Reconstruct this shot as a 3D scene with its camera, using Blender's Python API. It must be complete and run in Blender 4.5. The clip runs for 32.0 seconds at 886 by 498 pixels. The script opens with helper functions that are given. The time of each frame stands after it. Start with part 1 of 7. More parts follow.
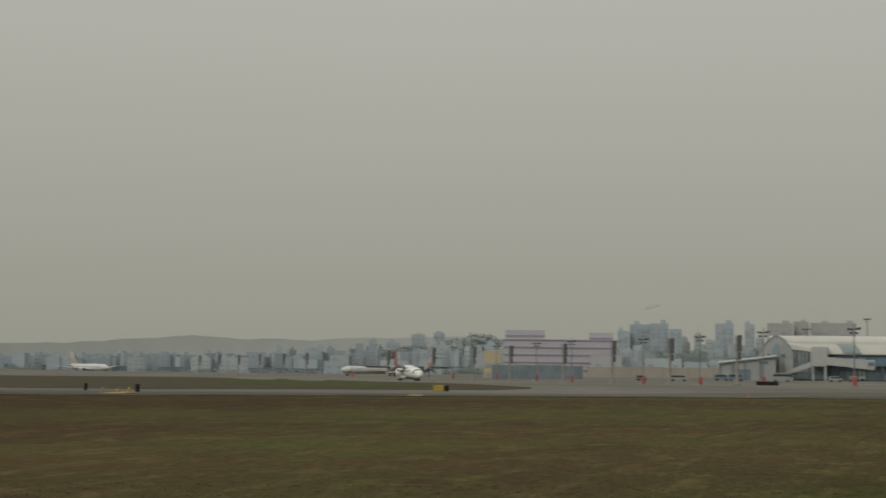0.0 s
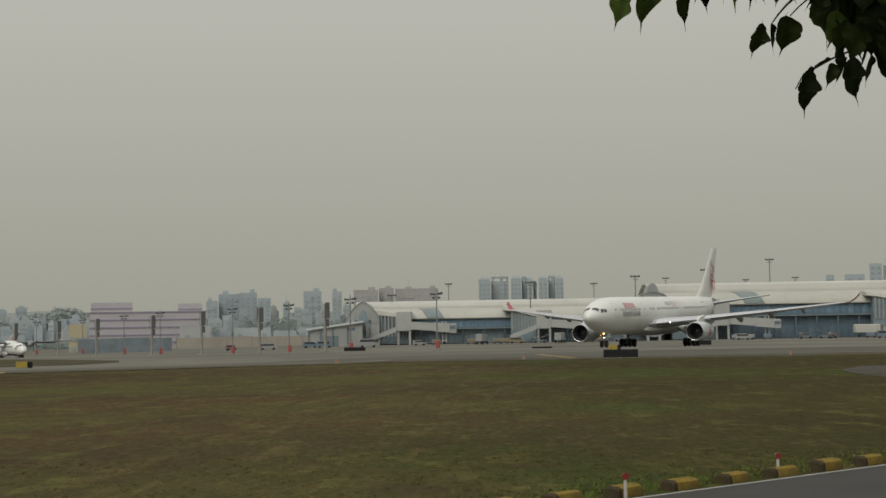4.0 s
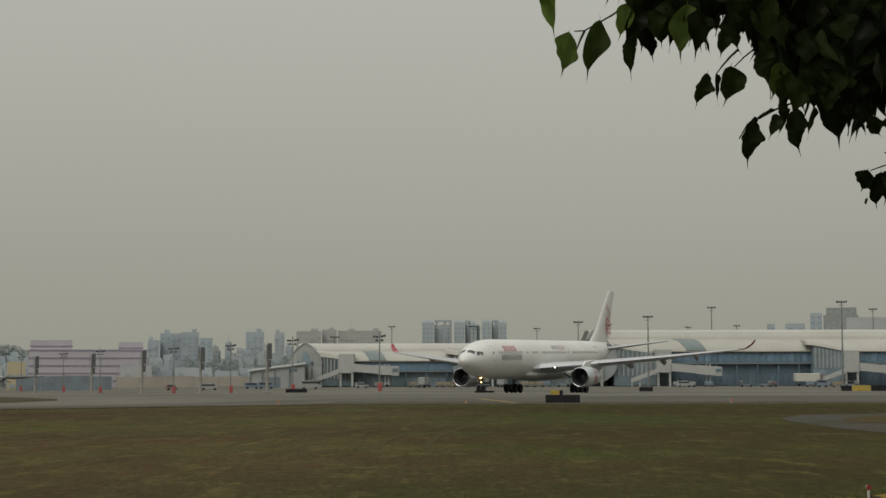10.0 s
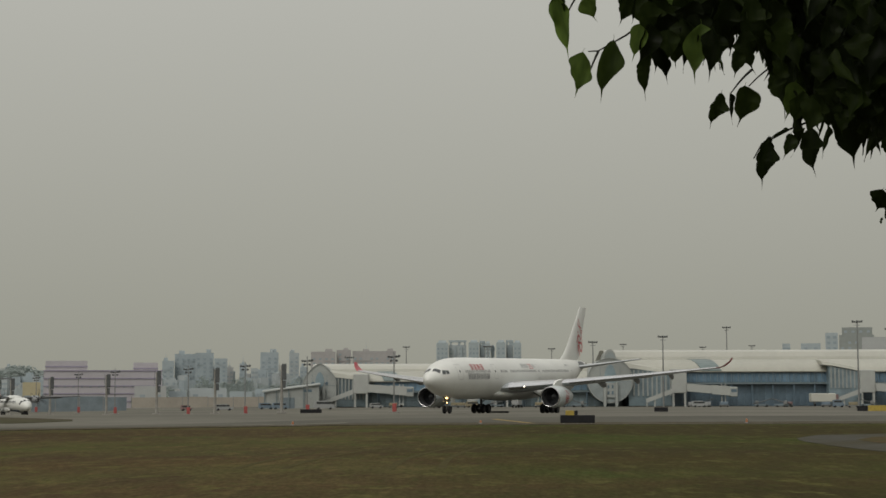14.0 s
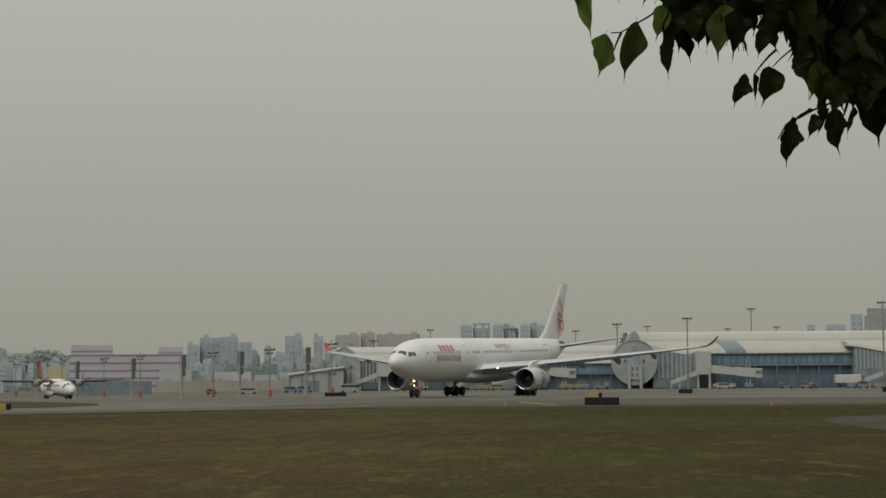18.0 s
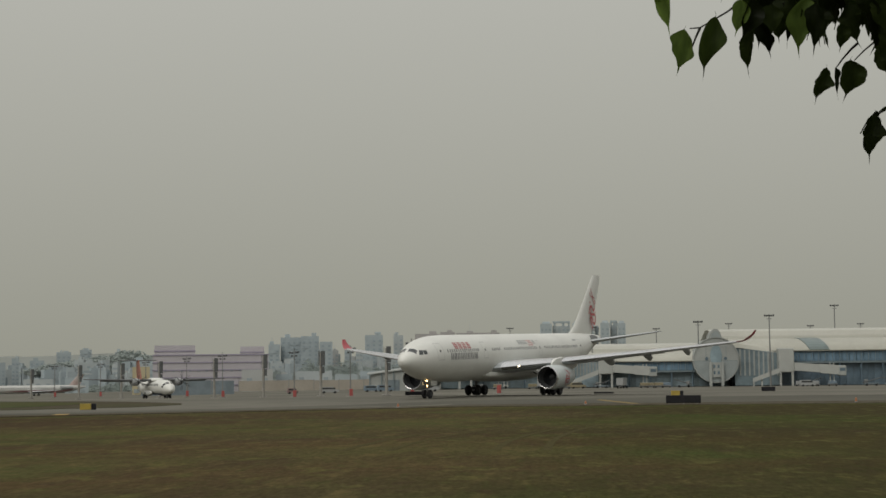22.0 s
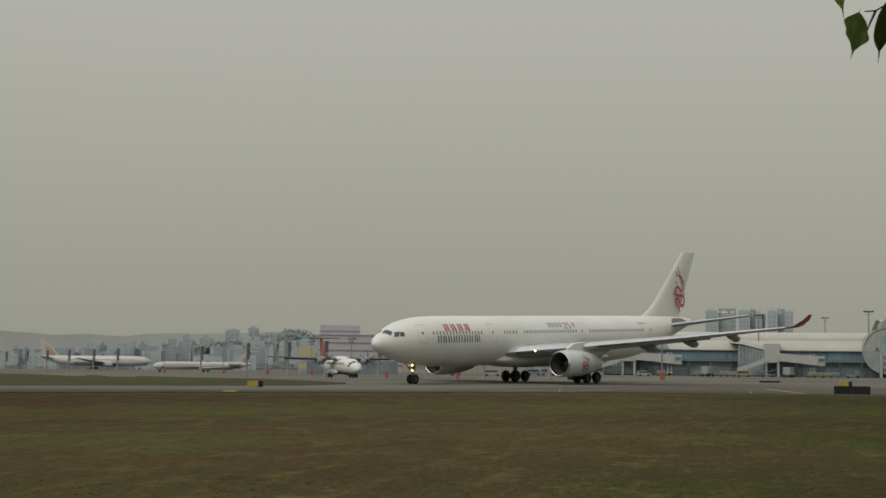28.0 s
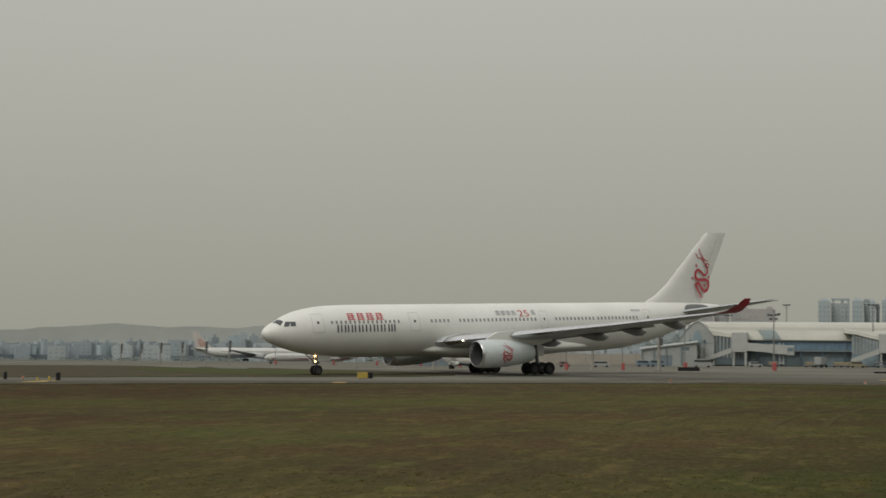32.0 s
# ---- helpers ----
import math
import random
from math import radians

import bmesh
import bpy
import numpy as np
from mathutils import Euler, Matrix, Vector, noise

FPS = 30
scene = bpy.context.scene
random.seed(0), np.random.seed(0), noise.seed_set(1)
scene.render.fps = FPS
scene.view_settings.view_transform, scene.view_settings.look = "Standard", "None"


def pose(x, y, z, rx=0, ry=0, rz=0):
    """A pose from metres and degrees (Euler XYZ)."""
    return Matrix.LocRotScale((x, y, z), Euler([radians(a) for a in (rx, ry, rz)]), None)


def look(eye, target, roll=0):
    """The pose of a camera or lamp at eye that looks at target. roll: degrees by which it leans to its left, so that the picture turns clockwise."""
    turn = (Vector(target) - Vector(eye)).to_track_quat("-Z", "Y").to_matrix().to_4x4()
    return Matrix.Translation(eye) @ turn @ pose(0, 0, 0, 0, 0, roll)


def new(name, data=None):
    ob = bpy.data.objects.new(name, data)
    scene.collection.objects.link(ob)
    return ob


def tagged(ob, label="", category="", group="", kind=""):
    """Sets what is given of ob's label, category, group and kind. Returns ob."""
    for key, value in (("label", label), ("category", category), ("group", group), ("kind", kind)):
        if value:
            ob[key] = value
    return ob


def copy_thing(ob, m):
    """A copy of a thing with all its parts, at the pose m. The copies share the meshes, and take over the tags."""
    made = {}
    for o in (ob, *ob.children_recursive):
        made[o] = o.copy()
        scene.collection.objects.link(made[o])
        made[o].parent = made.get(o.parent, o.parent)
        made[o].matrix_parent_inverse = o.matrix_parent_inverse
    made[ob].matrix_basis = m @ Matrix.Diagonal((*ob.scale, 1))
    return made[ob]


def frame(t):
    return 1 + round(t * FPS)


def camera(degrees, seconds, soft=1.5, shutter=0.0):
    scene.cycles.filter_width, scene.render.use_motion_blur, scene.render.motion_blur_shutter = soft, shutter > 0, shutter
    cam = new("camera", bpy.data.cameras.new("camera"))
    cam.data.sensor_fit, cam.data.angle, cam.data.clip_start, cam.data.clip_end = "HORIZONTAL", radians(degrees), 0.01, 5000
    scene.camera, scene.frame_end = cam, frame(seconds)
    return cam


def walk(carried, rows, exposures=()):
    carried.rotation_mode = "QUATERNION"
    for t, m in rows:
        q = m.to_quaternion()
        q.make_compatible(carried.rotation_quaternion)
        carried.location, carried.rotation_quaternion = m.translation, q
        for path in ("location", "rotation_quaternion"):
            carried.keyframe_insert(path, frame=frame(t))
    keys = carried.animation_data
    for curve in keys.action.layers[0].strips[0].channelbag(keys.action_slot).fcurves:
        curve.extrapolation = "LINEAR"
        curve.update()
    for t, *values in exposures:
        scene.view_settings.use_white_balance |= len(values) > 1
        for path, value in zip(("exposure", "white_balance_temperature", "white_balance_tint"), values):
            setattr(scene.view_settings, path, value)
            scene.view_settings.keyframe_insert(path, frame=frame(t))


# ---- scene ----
H_EYE = 2.518
CAM_ROWS = [
    (0, 16.411, 4.113, 0.764), (0.5, 13.886, 4.065, 0.448), (1, 11.821, 4.204, 0.62), (1.5, 8.398, 4.034, 0.564),
    (2, 5.389, 4.284, 0.561), (2.5, 3.147, 3.678, 0.361), (4.5, 1.544, 2.989, -1.02), (5, 1.082, 3.500, -0.878),
    (5.5, 0.47, 4.864, -0.932), (6, -0.112, 5.846, -1.195), (6.5, 0.244, 5.636, -1.051), (7, 0.681, 5.449, -0.994),
    (7.5, 0.761, 5.176, -0.769), (8, 0.237, 4.565, -0.439), (8.5, -0.974, 5.135, -0.203), (9, -0.292, 4.504, -0.147),
    (9.5, -0.212, 4.358, -0.011), (10, -0.306, 4.524, -0.102), (10.5, 0.071, 4.762, -0.119), (11, 0.286, 4.973, -0.24),
    (11.5, -0.006, 5.151, -0.475), (12, -0.208, 5.241, -0.445), (12.5, -0.212, 5.402, -0.269), (13, -0.006, 5.526, -0.246),
    (13.5, -0.002, 5.464, -0.208), (14, 0.208, 5.249, -0.147), (14.5, 0.603, 5.158, -0.229), (16.5, 1.096, 5.147, -0.579),
    (17, 1.185, 5.073, -0.488), (17.5, 1.006, 4.833, -0.331), (18, 1.055, 4.640, -0.376), (18.5, 1.585, 4.875, -0.145),
    (19, 2.261, 4.805, -0.058), (19.5, 2.585, 4.651, -0.08), (20, 2.51, 4.512, -0.049), (20.5, 2.61, 4.474, -0.01),
    (21, 3.307, 4.272, -0.145), (21.5, 3.979, 4.259, -0.68), (22, 3.896, 4.616, -0.602), (22.5, 3.525, 4.650, -0.65),
    (23, 2.95, 4.570, -0.005), (23.5, 3.757, 4.561, 0.042), (24, 5.179, 4.310, 0.319), (24.5, 5.386, 4.204, 0.334),
    (25, 5.929, 4.150, 0.394), (25.5, 6.218, 4.059, 0.367), (27.5, 8.798, 4.103, 0.582), (28, 9.795, 4.027, 0.641),
    (28.5, 10.625, 3.899, 0.58), (29, 11.442, 3.823, 0.639), (29.5, 11.82, 3.775, 0.621), (30, 11.707, 3.796, 0.65),
    (30.5, 11.887, 3.726, 0.59), (31, 12.184, 3.697, 0.566), (31.5, 12.495, 3.695, 0.492), (32, 13.669, 3.680, 0.519),
]
JET_ROWS = [
    (4.5, 12.77, 227.31, -114.83), (5, 12.08, 226.13, -115.23), (5.5, 11.23, 224.97, -115.11), (6, 10.41, 223.81, -115.23),
    (6.5, 9.55, 222.67, -115.22), (7, 8.65, 221.55, -115.04), (7.5, 7.76, 220.42, -114.91), (8, 6.91, 219.29, -114.99),
    (8.5, 6.09, 218.16, -115.11), (9, 5.26, 217.01, -115.15), (9.5, 4.42, 215.86, -115.14), (10, 3.56, 214.71, -115.06),
    (10.5, 2.69, 213.54, -114.88), (11, 1.85, 212.35, -114.72), (11.5, 1.07, 211.14, -114.78), (12, 0.23, 209.93, -114.49),
    (12.5, -0.59, 208.70, -114.15), (13, -1.38, 207.45, -113.93), (13.5, -2.16, 206.19, -113.72), (14, -2.95, 204.91, -113.49),
    (14.5, -3.76, 203.63, -113.34), (16.5, -7.14, 198.14, -113.22), (17, -8.11, 196.58, -112.96), (17.5, -9.05, 195.00, -112.86),
    (18, -9.94, 193.38, -112.91), (18.5, -10.81, 191.75, -112.98), (19, -11.68, 190.12, -112.99), (19.5, -12.61, 188.50, -112.81),
    (20, -13.57, 186.89, -112.60), (20.5, -14.53, 185.30, -112.45), (21, -15.44, 183.73, -112.50), (21.5, -16.35, 182.19, -112.52),
    (22, -17.29, 180.68, -112.50), (22.5, -18.28, 179.20, -112.37), (23, -19.32, 177.75, -112.24), (23.5, -20.41, 176.35, -112.32),
    (24, -21.57, 174.98, -112.61), (24.5, -22.87, 173.64, -112.97), (25, -24.31, 172.31, -113.51), (25.5, -25.86, 170.99, -114.21),
    (27.5, -33.80, 166.12, -119.55), (28, -36.07, 164.99, -120.99), (28.5, -38.40, 163.87, -122.45), (29, -40.78, 162.75, -124.13),
    (29.5, -43.31, 161.62, -125.58), (30, -45.86, 160.51, -127.58), (30.5, -48.59, 159.37, -129.30), (31, -51.42, 158.23, -131.17),
    (31.5, -54.38, 157.08, -132.73), (32, -57.35, 155.95, -134.34),
]
cam = camera(30.969, 32.0, soft=1.55, shutter=0.5)


def aim(yaw, pitch, roll):
    """A pose of the camera at its stand: degrees to the left of +y, upwards, and leaning to the left."""
    return pose(0, 0, 0, 0, 0, yaw) @ pose(0, 0, 0, 90 + pitch) @ pose(0, 0, 0, 0, 0, roll)


walk(cam, [(t, Matrix.Translation((0, 0, H_EYE)) @ aim(y, p, r)) for t, y, p, r in CAM_ROWS],
     exposures=[(0.0, 0.0), (2.5, 0.0), (4.4, 0.17), (5.4, 0.18), (6.1, 0.03), (7.0, 0.0), (31.0, 0.01), (32.0, 0.07)])

# ---- sky and sun: thick haze under an even overcast ----
world = bpy.data.worlds.new("overcast_sky")
scene.world = world
world.use_nodes = True
wn, wl = world.node_tree.nodes, world.node_tree.links
wn.clear()
w_out, w_bg = wn.new("ShaderNodeOutputWorld"), wn.new("ShaderNodeBackground")
w_sky = wn.new("ShaderNodeTexSky")
w_sky.sky_type, w_sky.sun_disc = "NISHITA", False
w_sky.sun_elevation, w_sky.sun_rotation = radians(41), radians(209)
w_sky.air_density, w_sky.dust_density = 2.0, 8.0
w_grey = wn.new("ShaderNodeHueSaturation")
w_grey.inputs["Saturation"].default_value = 0.12
w_grey.inputs["Value"].default_value = 0.10
w_geo, w_sep = wn.new("ShaderNodeTexCoord"), wn.new("ShaderNodeSeparateXYZ")
w_ramp = wn.new("ShaderNodeValToRGB")
for pos, val in ((0.0, (0.303, 0.302, 0.252)), (0.06, (0.350, 0.345, 0.285)), (0.16, (0.388, 0.385, 0.324)), (0.32, (0.416, 0.413, 0.354)), (1.0, (0.88, 0.88, 0.86))):
    e = w_ramp.color_ramp.elements[0] if pos == 0 else w_ramp.color_ramp.elements[1] if pos == 1 else w_ramp.color_ramp.elements.new(pos)
    e.position, e.color = pos, (*val, 1)
w_noise = wn.new("ShaderNodeTexNoise")
w_noise.inputs["Scale"].default_value, w_noise.inputs["Detail"].default_value = 1.3, 3
w_mix = wn.new("ShaderNodeMix")
w_mix.data_type, w_mix.blend_type = "RGBA", "ADD"
w_mix.inputs["Factor"].default_value = 0.06
w_soft = wn.new("ShaderNodeMix")
w_soft.data_type, w_soft.blend_type = "RGBA", "MULTIPLY"
w_soft.inputs["Factor"].default_value = 0.05
wl.new(w_geo.outputs["Generated"], w_sep.inputs[0])
wl.new(w_sep.outputs["Z"], w_ramp.inputs[0])
wl.new(w_geo.outputs["Generated"], w_noise.inputs["Vector"])
wl.new(w_sky.outputs[0], w_grey.inputs["Color"])
wl.new(w_ramp.outputs[0], w_soft.inputs[6])
wl.new(w_noise.outputs["Fac"], w_soft.inputs[7])
wl.new(w_soft.outputs[2], w_mix.inputs[6])
wl.new(w_grey.outputs[0], w_mix.inputs[7])
wl.new(w_mix.outputs[2], w_bg.inputs["Color"])
wl.new(w_bg.outputs[0], w_out.inputs["Surface"])
sun = new("sun", bpy.data.lights.new("sun", "SUN"))
sun.data.energy, sun.data.angle, sun.data.color = 1.2, radians(40), (1.0, 0.96, 0.88)
sun.matrix_basis = look((0, 0, 100), (56, 100, 0))


# ---- materials ----
def mat(name, col, rough=0.6, metal=0.0, var=0.12, scale=1.0, bump=0.0, col2=None, rand=0.0, spec=0.5, emit=0.0, fine=None):
    m = bpy.data.materials.new(name)
    m.use_nodes = True
    n, l = m.node_tree.nodes, m.node_tree.links
    b = n["Principled BSDF"]
    b.inputs["Roughness"].default_value, b.inputs["Metallic"].default_value = rough, metal
    b.inputs["Specular IOR Level"].default_value = spec
    co = n.new("ShaderNodeTexCoord")
    a, c = n.new("ShaderNodeTexNoise"), n.new("ShaderNodeTexNoise")
    a.inputs["Scale"].default_value, a.inputs["Detail"].default_value = scale, 5
    c.inputs["Scale"].default_value, c.inputs["Detail"].default_value = fine or scale * 9, 3
    l.new(co.outputs["Object"], a.inputs["Vector"])
    l.new(co.outputs["Object"], c.inputs["Vector"])
    mx, fi = n.new("ShaderNodeMix"), n.new("ShaderNodeMix")
    mx.data_type = fi.data_type = "RGBA"
    d = col2 or tuple(v * (1 - 2.2 * var) for v in col)
    mx.inputs[6].default_value, mx.inputs[7].default_value = (*col, 1), (*d, 1)
    rr = n.new("ShaderNodeMapRange")
    rr.inputs[1].default_value, rr.inputs[2].default_value = 0.35, 0.68
    l.new(a.outputs["Fac"], rr.inputs[0])
    l.new(rr.outputs[0], mx.inputs[0])
    fi.blend_type = "MULTIPLY"
    fi.inputs[0].default_value = min(1.0, var * 2.5)
    l.new(mx.outputs[2], fi.inputs[6])
    l.new(c.outputs["Fac"], fi.inputs[7])
    gain = n.new("ShaderNodeMix")
    gain.data_type, gain.blend_type = "RGBA", "MULTIPLY"
    gain.inputs[0].default_value = 1.0
    k = 1 / (1 - 0.5 * min(1.0, var * 2.5))
    gain.inputs[7].default_value = (k, k, k, 1)
    l.new(fi.outputs[2], gain.inputs[6])
    last = gain.outputs[2]
    if rand:
        oi, hs, ra = n.new("ShaderNodeObjectInfo"), n.new("ShaderNodeHueSaturation"), n.new("ShaderNodeMapRange")
        ra.inputs[3].default_value, ra.inputs[4].default_value = 1 - rand, 1 + rand
        l.new(oi.outputs["Random"], ra.inputs[0])
        l.new(ra.outputs[0], hs.inputs["Value"])
        l.new(last, hs.inputs["Color"])
        last = hs.outputs[0]
    l.new(last, b.inputs["Base Color"])
    if bump:
        bp = n.new("ShaderNodeBump")
        bp.inputs["Strength"].default_value, bp.inputs["Distance"].default_value = bump, 0.02
        l.new(c.outputs["Fac"], bp.inputs["Height"])
        l.new(bp.outputs[0], b.inputs["Normal"])
    if emit:
        b.inputs["Emission Color"].default_value, b.inputs["Emission Strength"].default_value = (*col, 1), emit
    return m


M_PAINT = mat("aircraft_white_paint", (0.652, 0.652, 0.615), 0.36, var=0.04, scale=0.25)
M_NAC = mat("pale_blue_grey_nacelle_paint", (0.50, 0.54, 0.535), 0.36, var=0.05, scale=0.8)
M_DUCT = mat("intake_duct_grey", (0.075, 0.078, 0.08), 0.5, var=0.1)
M_BELLY = mat("grey_composite", (0.30, 0.31, 0.31), 0.45, var=0.08, scale=0.6)
M_WING = mat("wing_grey_paint", (0.42, 0.44, 0.45), 0.4, var=0.06, scale=0.5)
M_FAIRD = mat("dark_grey_tail_panel", (0.12, 0.125, 0.125), 0.5, var=0.06, scale=0.8)
M_FAIR = mat("fairing_grey_paint", (0.20, 0.205, 0.205), 0.45, var=0.06, scale=0.8)
M_METAL = mat("polished_lip_metal", (0.6, 0.6, 0.6), 0.25, 1.0, var=0.04)
M_DARK = mat("dark_intake", (0.03, 0.032, 0.035), 0.5, var=0.1)
M_EXH = mat("heat_stained_nozzle", (0.16, 0.14, 0.12), 0.4, 0.8, var=0.15, scale=3)
M_TYRE = mat("tyre_rubber", (0.014, 0.014, 0.015), 0.85, var=0.15, scale=4)
M_HUB = mat("wheel_hub_metal", (0.045, 0.045, 0.048), 0.5, 0.2, var=0.08)
M_STRUT = mat("gear_leg_paint", (0.14, 0.14, 0.135), 0.4, 0.2, var=0.1)
M_GLASS = mat("cockpit_glass", (0.04, 0.043, 0.045), 0.08, var=0.02, spec=0.8)
M_WIN = mat("cabin_window_glass", (0.22, 0.225, 0.225), 0.15, var=0.05, spec=0.7)
M_RED = mat("livery_red", (0.42, 0.05, 0.06), 0.4, var=0.06)
M_WLET = mat("winglet_crimson", (0.36, 0.03, 0.045), 0.4, var=0.06)
M_GREYTX = mat("livery_dark_grey", (0.085, 0.088, 0.098), 0.5, var=0.05)
M_SEAM = mat("panel_seam", (0.52, 0.52, 0.50), 0.5, var=0.05)
M_LAND = mat("white_landing_lamp_glow", (1.0, 0.85, 0.6), 0.4, var=0.0, emit=6.0)
M_LAMP = mat("landing_lamp_glow", (1.0, 0.62, 0.24), 0.4, var=0.0, emit=7.0)


# ---- mesh helpers ----
class Mesh:
    """Vertices and faces of one part."""

    def __init__(self):
        self.v, self.f = [], []

    def add(self, verts, faces):
        o = len(self.v)
        self.v += [tuple(p) for p in verts]
        self.f += [tuple(i + o for i in f) for f in faces]
        return self

    def box(self, x, y, z, sx, sy, sz, m=None, taper=1.0):
        """A box that stands on z, centred on x, y."""
        p = [(x + a * sx / 2 * k, y + b * sy / 2 * k, z + c * sz) for c, k in ((0, 1), (1, taper)) for a, b in ((-1, -1), (1, -1), (1, 1), (-1, 1))]
        if m is not None:
            p = [m @ Vector(q) for q in p]
        return self.add(p, [(3, 2, 1, 0), (4, 5, 6, 7), (0, 1, 5, 4), (1, 2, 6, 5), (2, 3, 7, 6), (3, 0, 4, 7)])

    def chamfer(self, x, y, z, sx, sy, sz, c, m=None):
        """A box with bevelled edges."""
        hx, hy = sx / 2, sy / 2
        ring = lambda i: [(hx - i, -hy + i + c), (hx - i, hy - i - c), (hx - i - c, hy - i), (-hx + i + c, hy - i), (-hx + i, hy - i - c), (-hx + i, -hy + i + c), (-hx + i + c, -hy + i), (hx - i - c, -hy + i)]
        rings = [[(x + a, y + b, z + zz) for a, b in ring(i)] for zz, i in ((0, c), (c, 0), (sz - c, 0), (sz, c))]
        if m is not None:
            rings = [[m @ Vector(q) for q in r] for r in rings]
        return self.loft(rings)

    def tube(self, p0, p1, r0, r1=None, n=10, caps=True):
        p0, p1 = Vector(p0), Vector(p1)
        r1 = r0 if r1 is None else r1
        q = (p1 - p0).to_track_quat("Z", "Y").to_matrix()
        ring = lambda c, r: [c + q @ Vector((r * math.cos(2 * math.pi * i / n), r * math.sin(2 * math.pi * i / n), 0)) for i in range(n)]
        return self.loft([ring(p0, r0), ring(p1, r1)], caps)

    def loft(self, rings, caps=True, closed=True):
        n, k = len(rings[0]), len(rings)
        faces = []
        for i in range(k - 1):
            for j in range(n if closed else n - 1):
                a, b = i * n + j, i * n + (j + 1) % n
                faces.append((a, b, b + n, a + n))
        if caps:
            faces.append(tuple(range(n - 1, -1, -1)))
            faces.append(tuple((k - 1) * n + j for j in range(n)))
        return self.add([p for r in rings for p in r], faces)

    def quad(self, a, b, c, d):
        return self.add([a, b, c, d], [(0, 1, 2, 3)])

    def data(self, name, material, smooth=False):
        me = bpy.data.meshes.new(name)
        me.from_pydata(self.v, [], self.f)
        me.materials.append(material)
        if smooth:
            me.polygons.foreach_set("use_smooth", [True] * len(me.polygons))
            me.set_sharp_from_angle(angle=radians(38))
        me.update()
        return me


def part(name, mesh, material, parent=None, label="", smooth=False, at=None):
    """Links a mesh as one object, under a thing or a part."""
    me = mesh if isinstance(mesh, bpy.types.Mesh) else mesh.data(name, material, smooth)
    ob = new(name, me)
    if parent is not None:
        ob.parent = parent
    if at is not None:
        ob.matrix_basis = at
    return tagged(ob, label) if label else ob


def thing(name, label, category, at=None, group="", kind=""):
    ob = new(name)
    ob.empty_display_size = 0.3
    if at is not None:
        ob.matrix_basis = at
    return tagged(ob, label, category, group, kind)


def polar(az, d):
    """x, y at a bearing (degrees to the left of +y) and a distance."""
    return -d * math.sin(radians(az)), d * math.cos(radians(az))


def clamp(v, lo, hi):
    return max(lo, min(hi, v))


# the taxiway lies on a low crown
CROWN_Y = (60, 120, 150, 160, 170, 180, 190, 200, 210, 220, 230, 240, 250, 260, 270, 290)
CROWN_Z = (0, -0.08, -0.18, -0.11, 0.0, 0.08, 0.13, 0.165, 0.165, 0.10, -0.02, -0.18, -0.22, -0.18, -0.12, 0)


def ground_z(x, y):
    """The airfield falls gently away behind the taxiway and to the west."""
    crown = float(np.interp(y, CROWN_Y, CROWN_Z)) * clamp((x + 80) / 20, 0, 1)
    return crown - 0.012 * clamp(y - 248, 0, 110) - 0.010 * clamp(-x - 95, 0, 260) - 0.0055 * clamp(-x - 15, 0, 90) * clamp((y - 215) / 50, 0, 1) - 0.02 * clamp(y - 885, 0, 260) * clamp((-x - 250) / 150, 0, 1)


# ---- wide-body airliner ----
FUS = [(0.33, 0.04, 4.72), (0.46, 0.36, 4.73), (0.7, 0.63, 4.74), (1.1, 0.92, 4.75), (1.85, 1.26, 4.78), (2.6, 1.63, 4.86), (3.8, 2.05, 4.91), (5.1, 2.35, 4.91), (6.4, 2.55, 4.92), (7.8, 2.68, 4.90),
       (10, 2.77, 4.87), (13, 2.82, 4.83), (40, 2.84, 4.77), (43.5, 2.82, 4.78), (47, 2.70, 4.90), (50, 2.45, 5.13), (52.5, 2.17, 5.41), (55.5, 1.72, 5.82), (58.6, 1.14, 6.31), (61, 0.72, 6.62), (62.6, 0.40, 6.80), (63.4, 0.18, 6.86)]


def fus(aft):
    """Radius and centre height of the fuselage."""
    a = [f[0] for f in FUS]
    return float(np.interp(aft, a, [f[1] for f in FUS])), float(np.interp(aft, a, [f[2] for f in FUS]))


def skin(aft, z, side, off=0.02):
    """A point on the fuselage side."""
    r, c = fus(aft)
    t = clamp((z - c) / r, -0.98, 0.98)
    return (-aft, side * (r * math.sqrt(1 - t * t) + off), z)


def skin_patch(mesh, a0, a1, z0, z1, side, off=0.02, n=3, lean=0.0):
    zs = [z0 + (z1 - z0) * i / n for i in range(n + 1)]
    left = [skin(a0 + lean * (z - z0), z, side, off) for z in zs]
    right = [skin(a1 + lean * (z - z0), z, side, off) for z in zs]
    faces = [(i, i + 1, i + n + 2, i + n + 1) if side > 0 else (i + n + 1, i + n + 2, i + 1, i) for i in range(n)]
    return mesh.add(left + right, faces)


def skin_panel(a0, a1, side, k0=0.1, k1=0.85):
    """A rounded panel that follows the tapering hull between two shares of its radius."""
    rows = []
    for i in range(13):
        t = i / 12
        a = a0 + (a1 - a0) * t
        r, c = fus(a)
        mid, half = (k0 + k1) / 2, (k1 - k0) / 2 * math.sqrt(max(0.03, 1 - (2 * t - 1) ** 4))
        q = [math.asin(mid + half * k) for k in (-1, -0.5, 0, 0.5, 1)]
        rows.append([(-a, side * (r + 0.05) * math.cos(p), c + (r + 0.05) * math.sin(p)) for p in q])
    return Mesh().loft(rows, False, False)


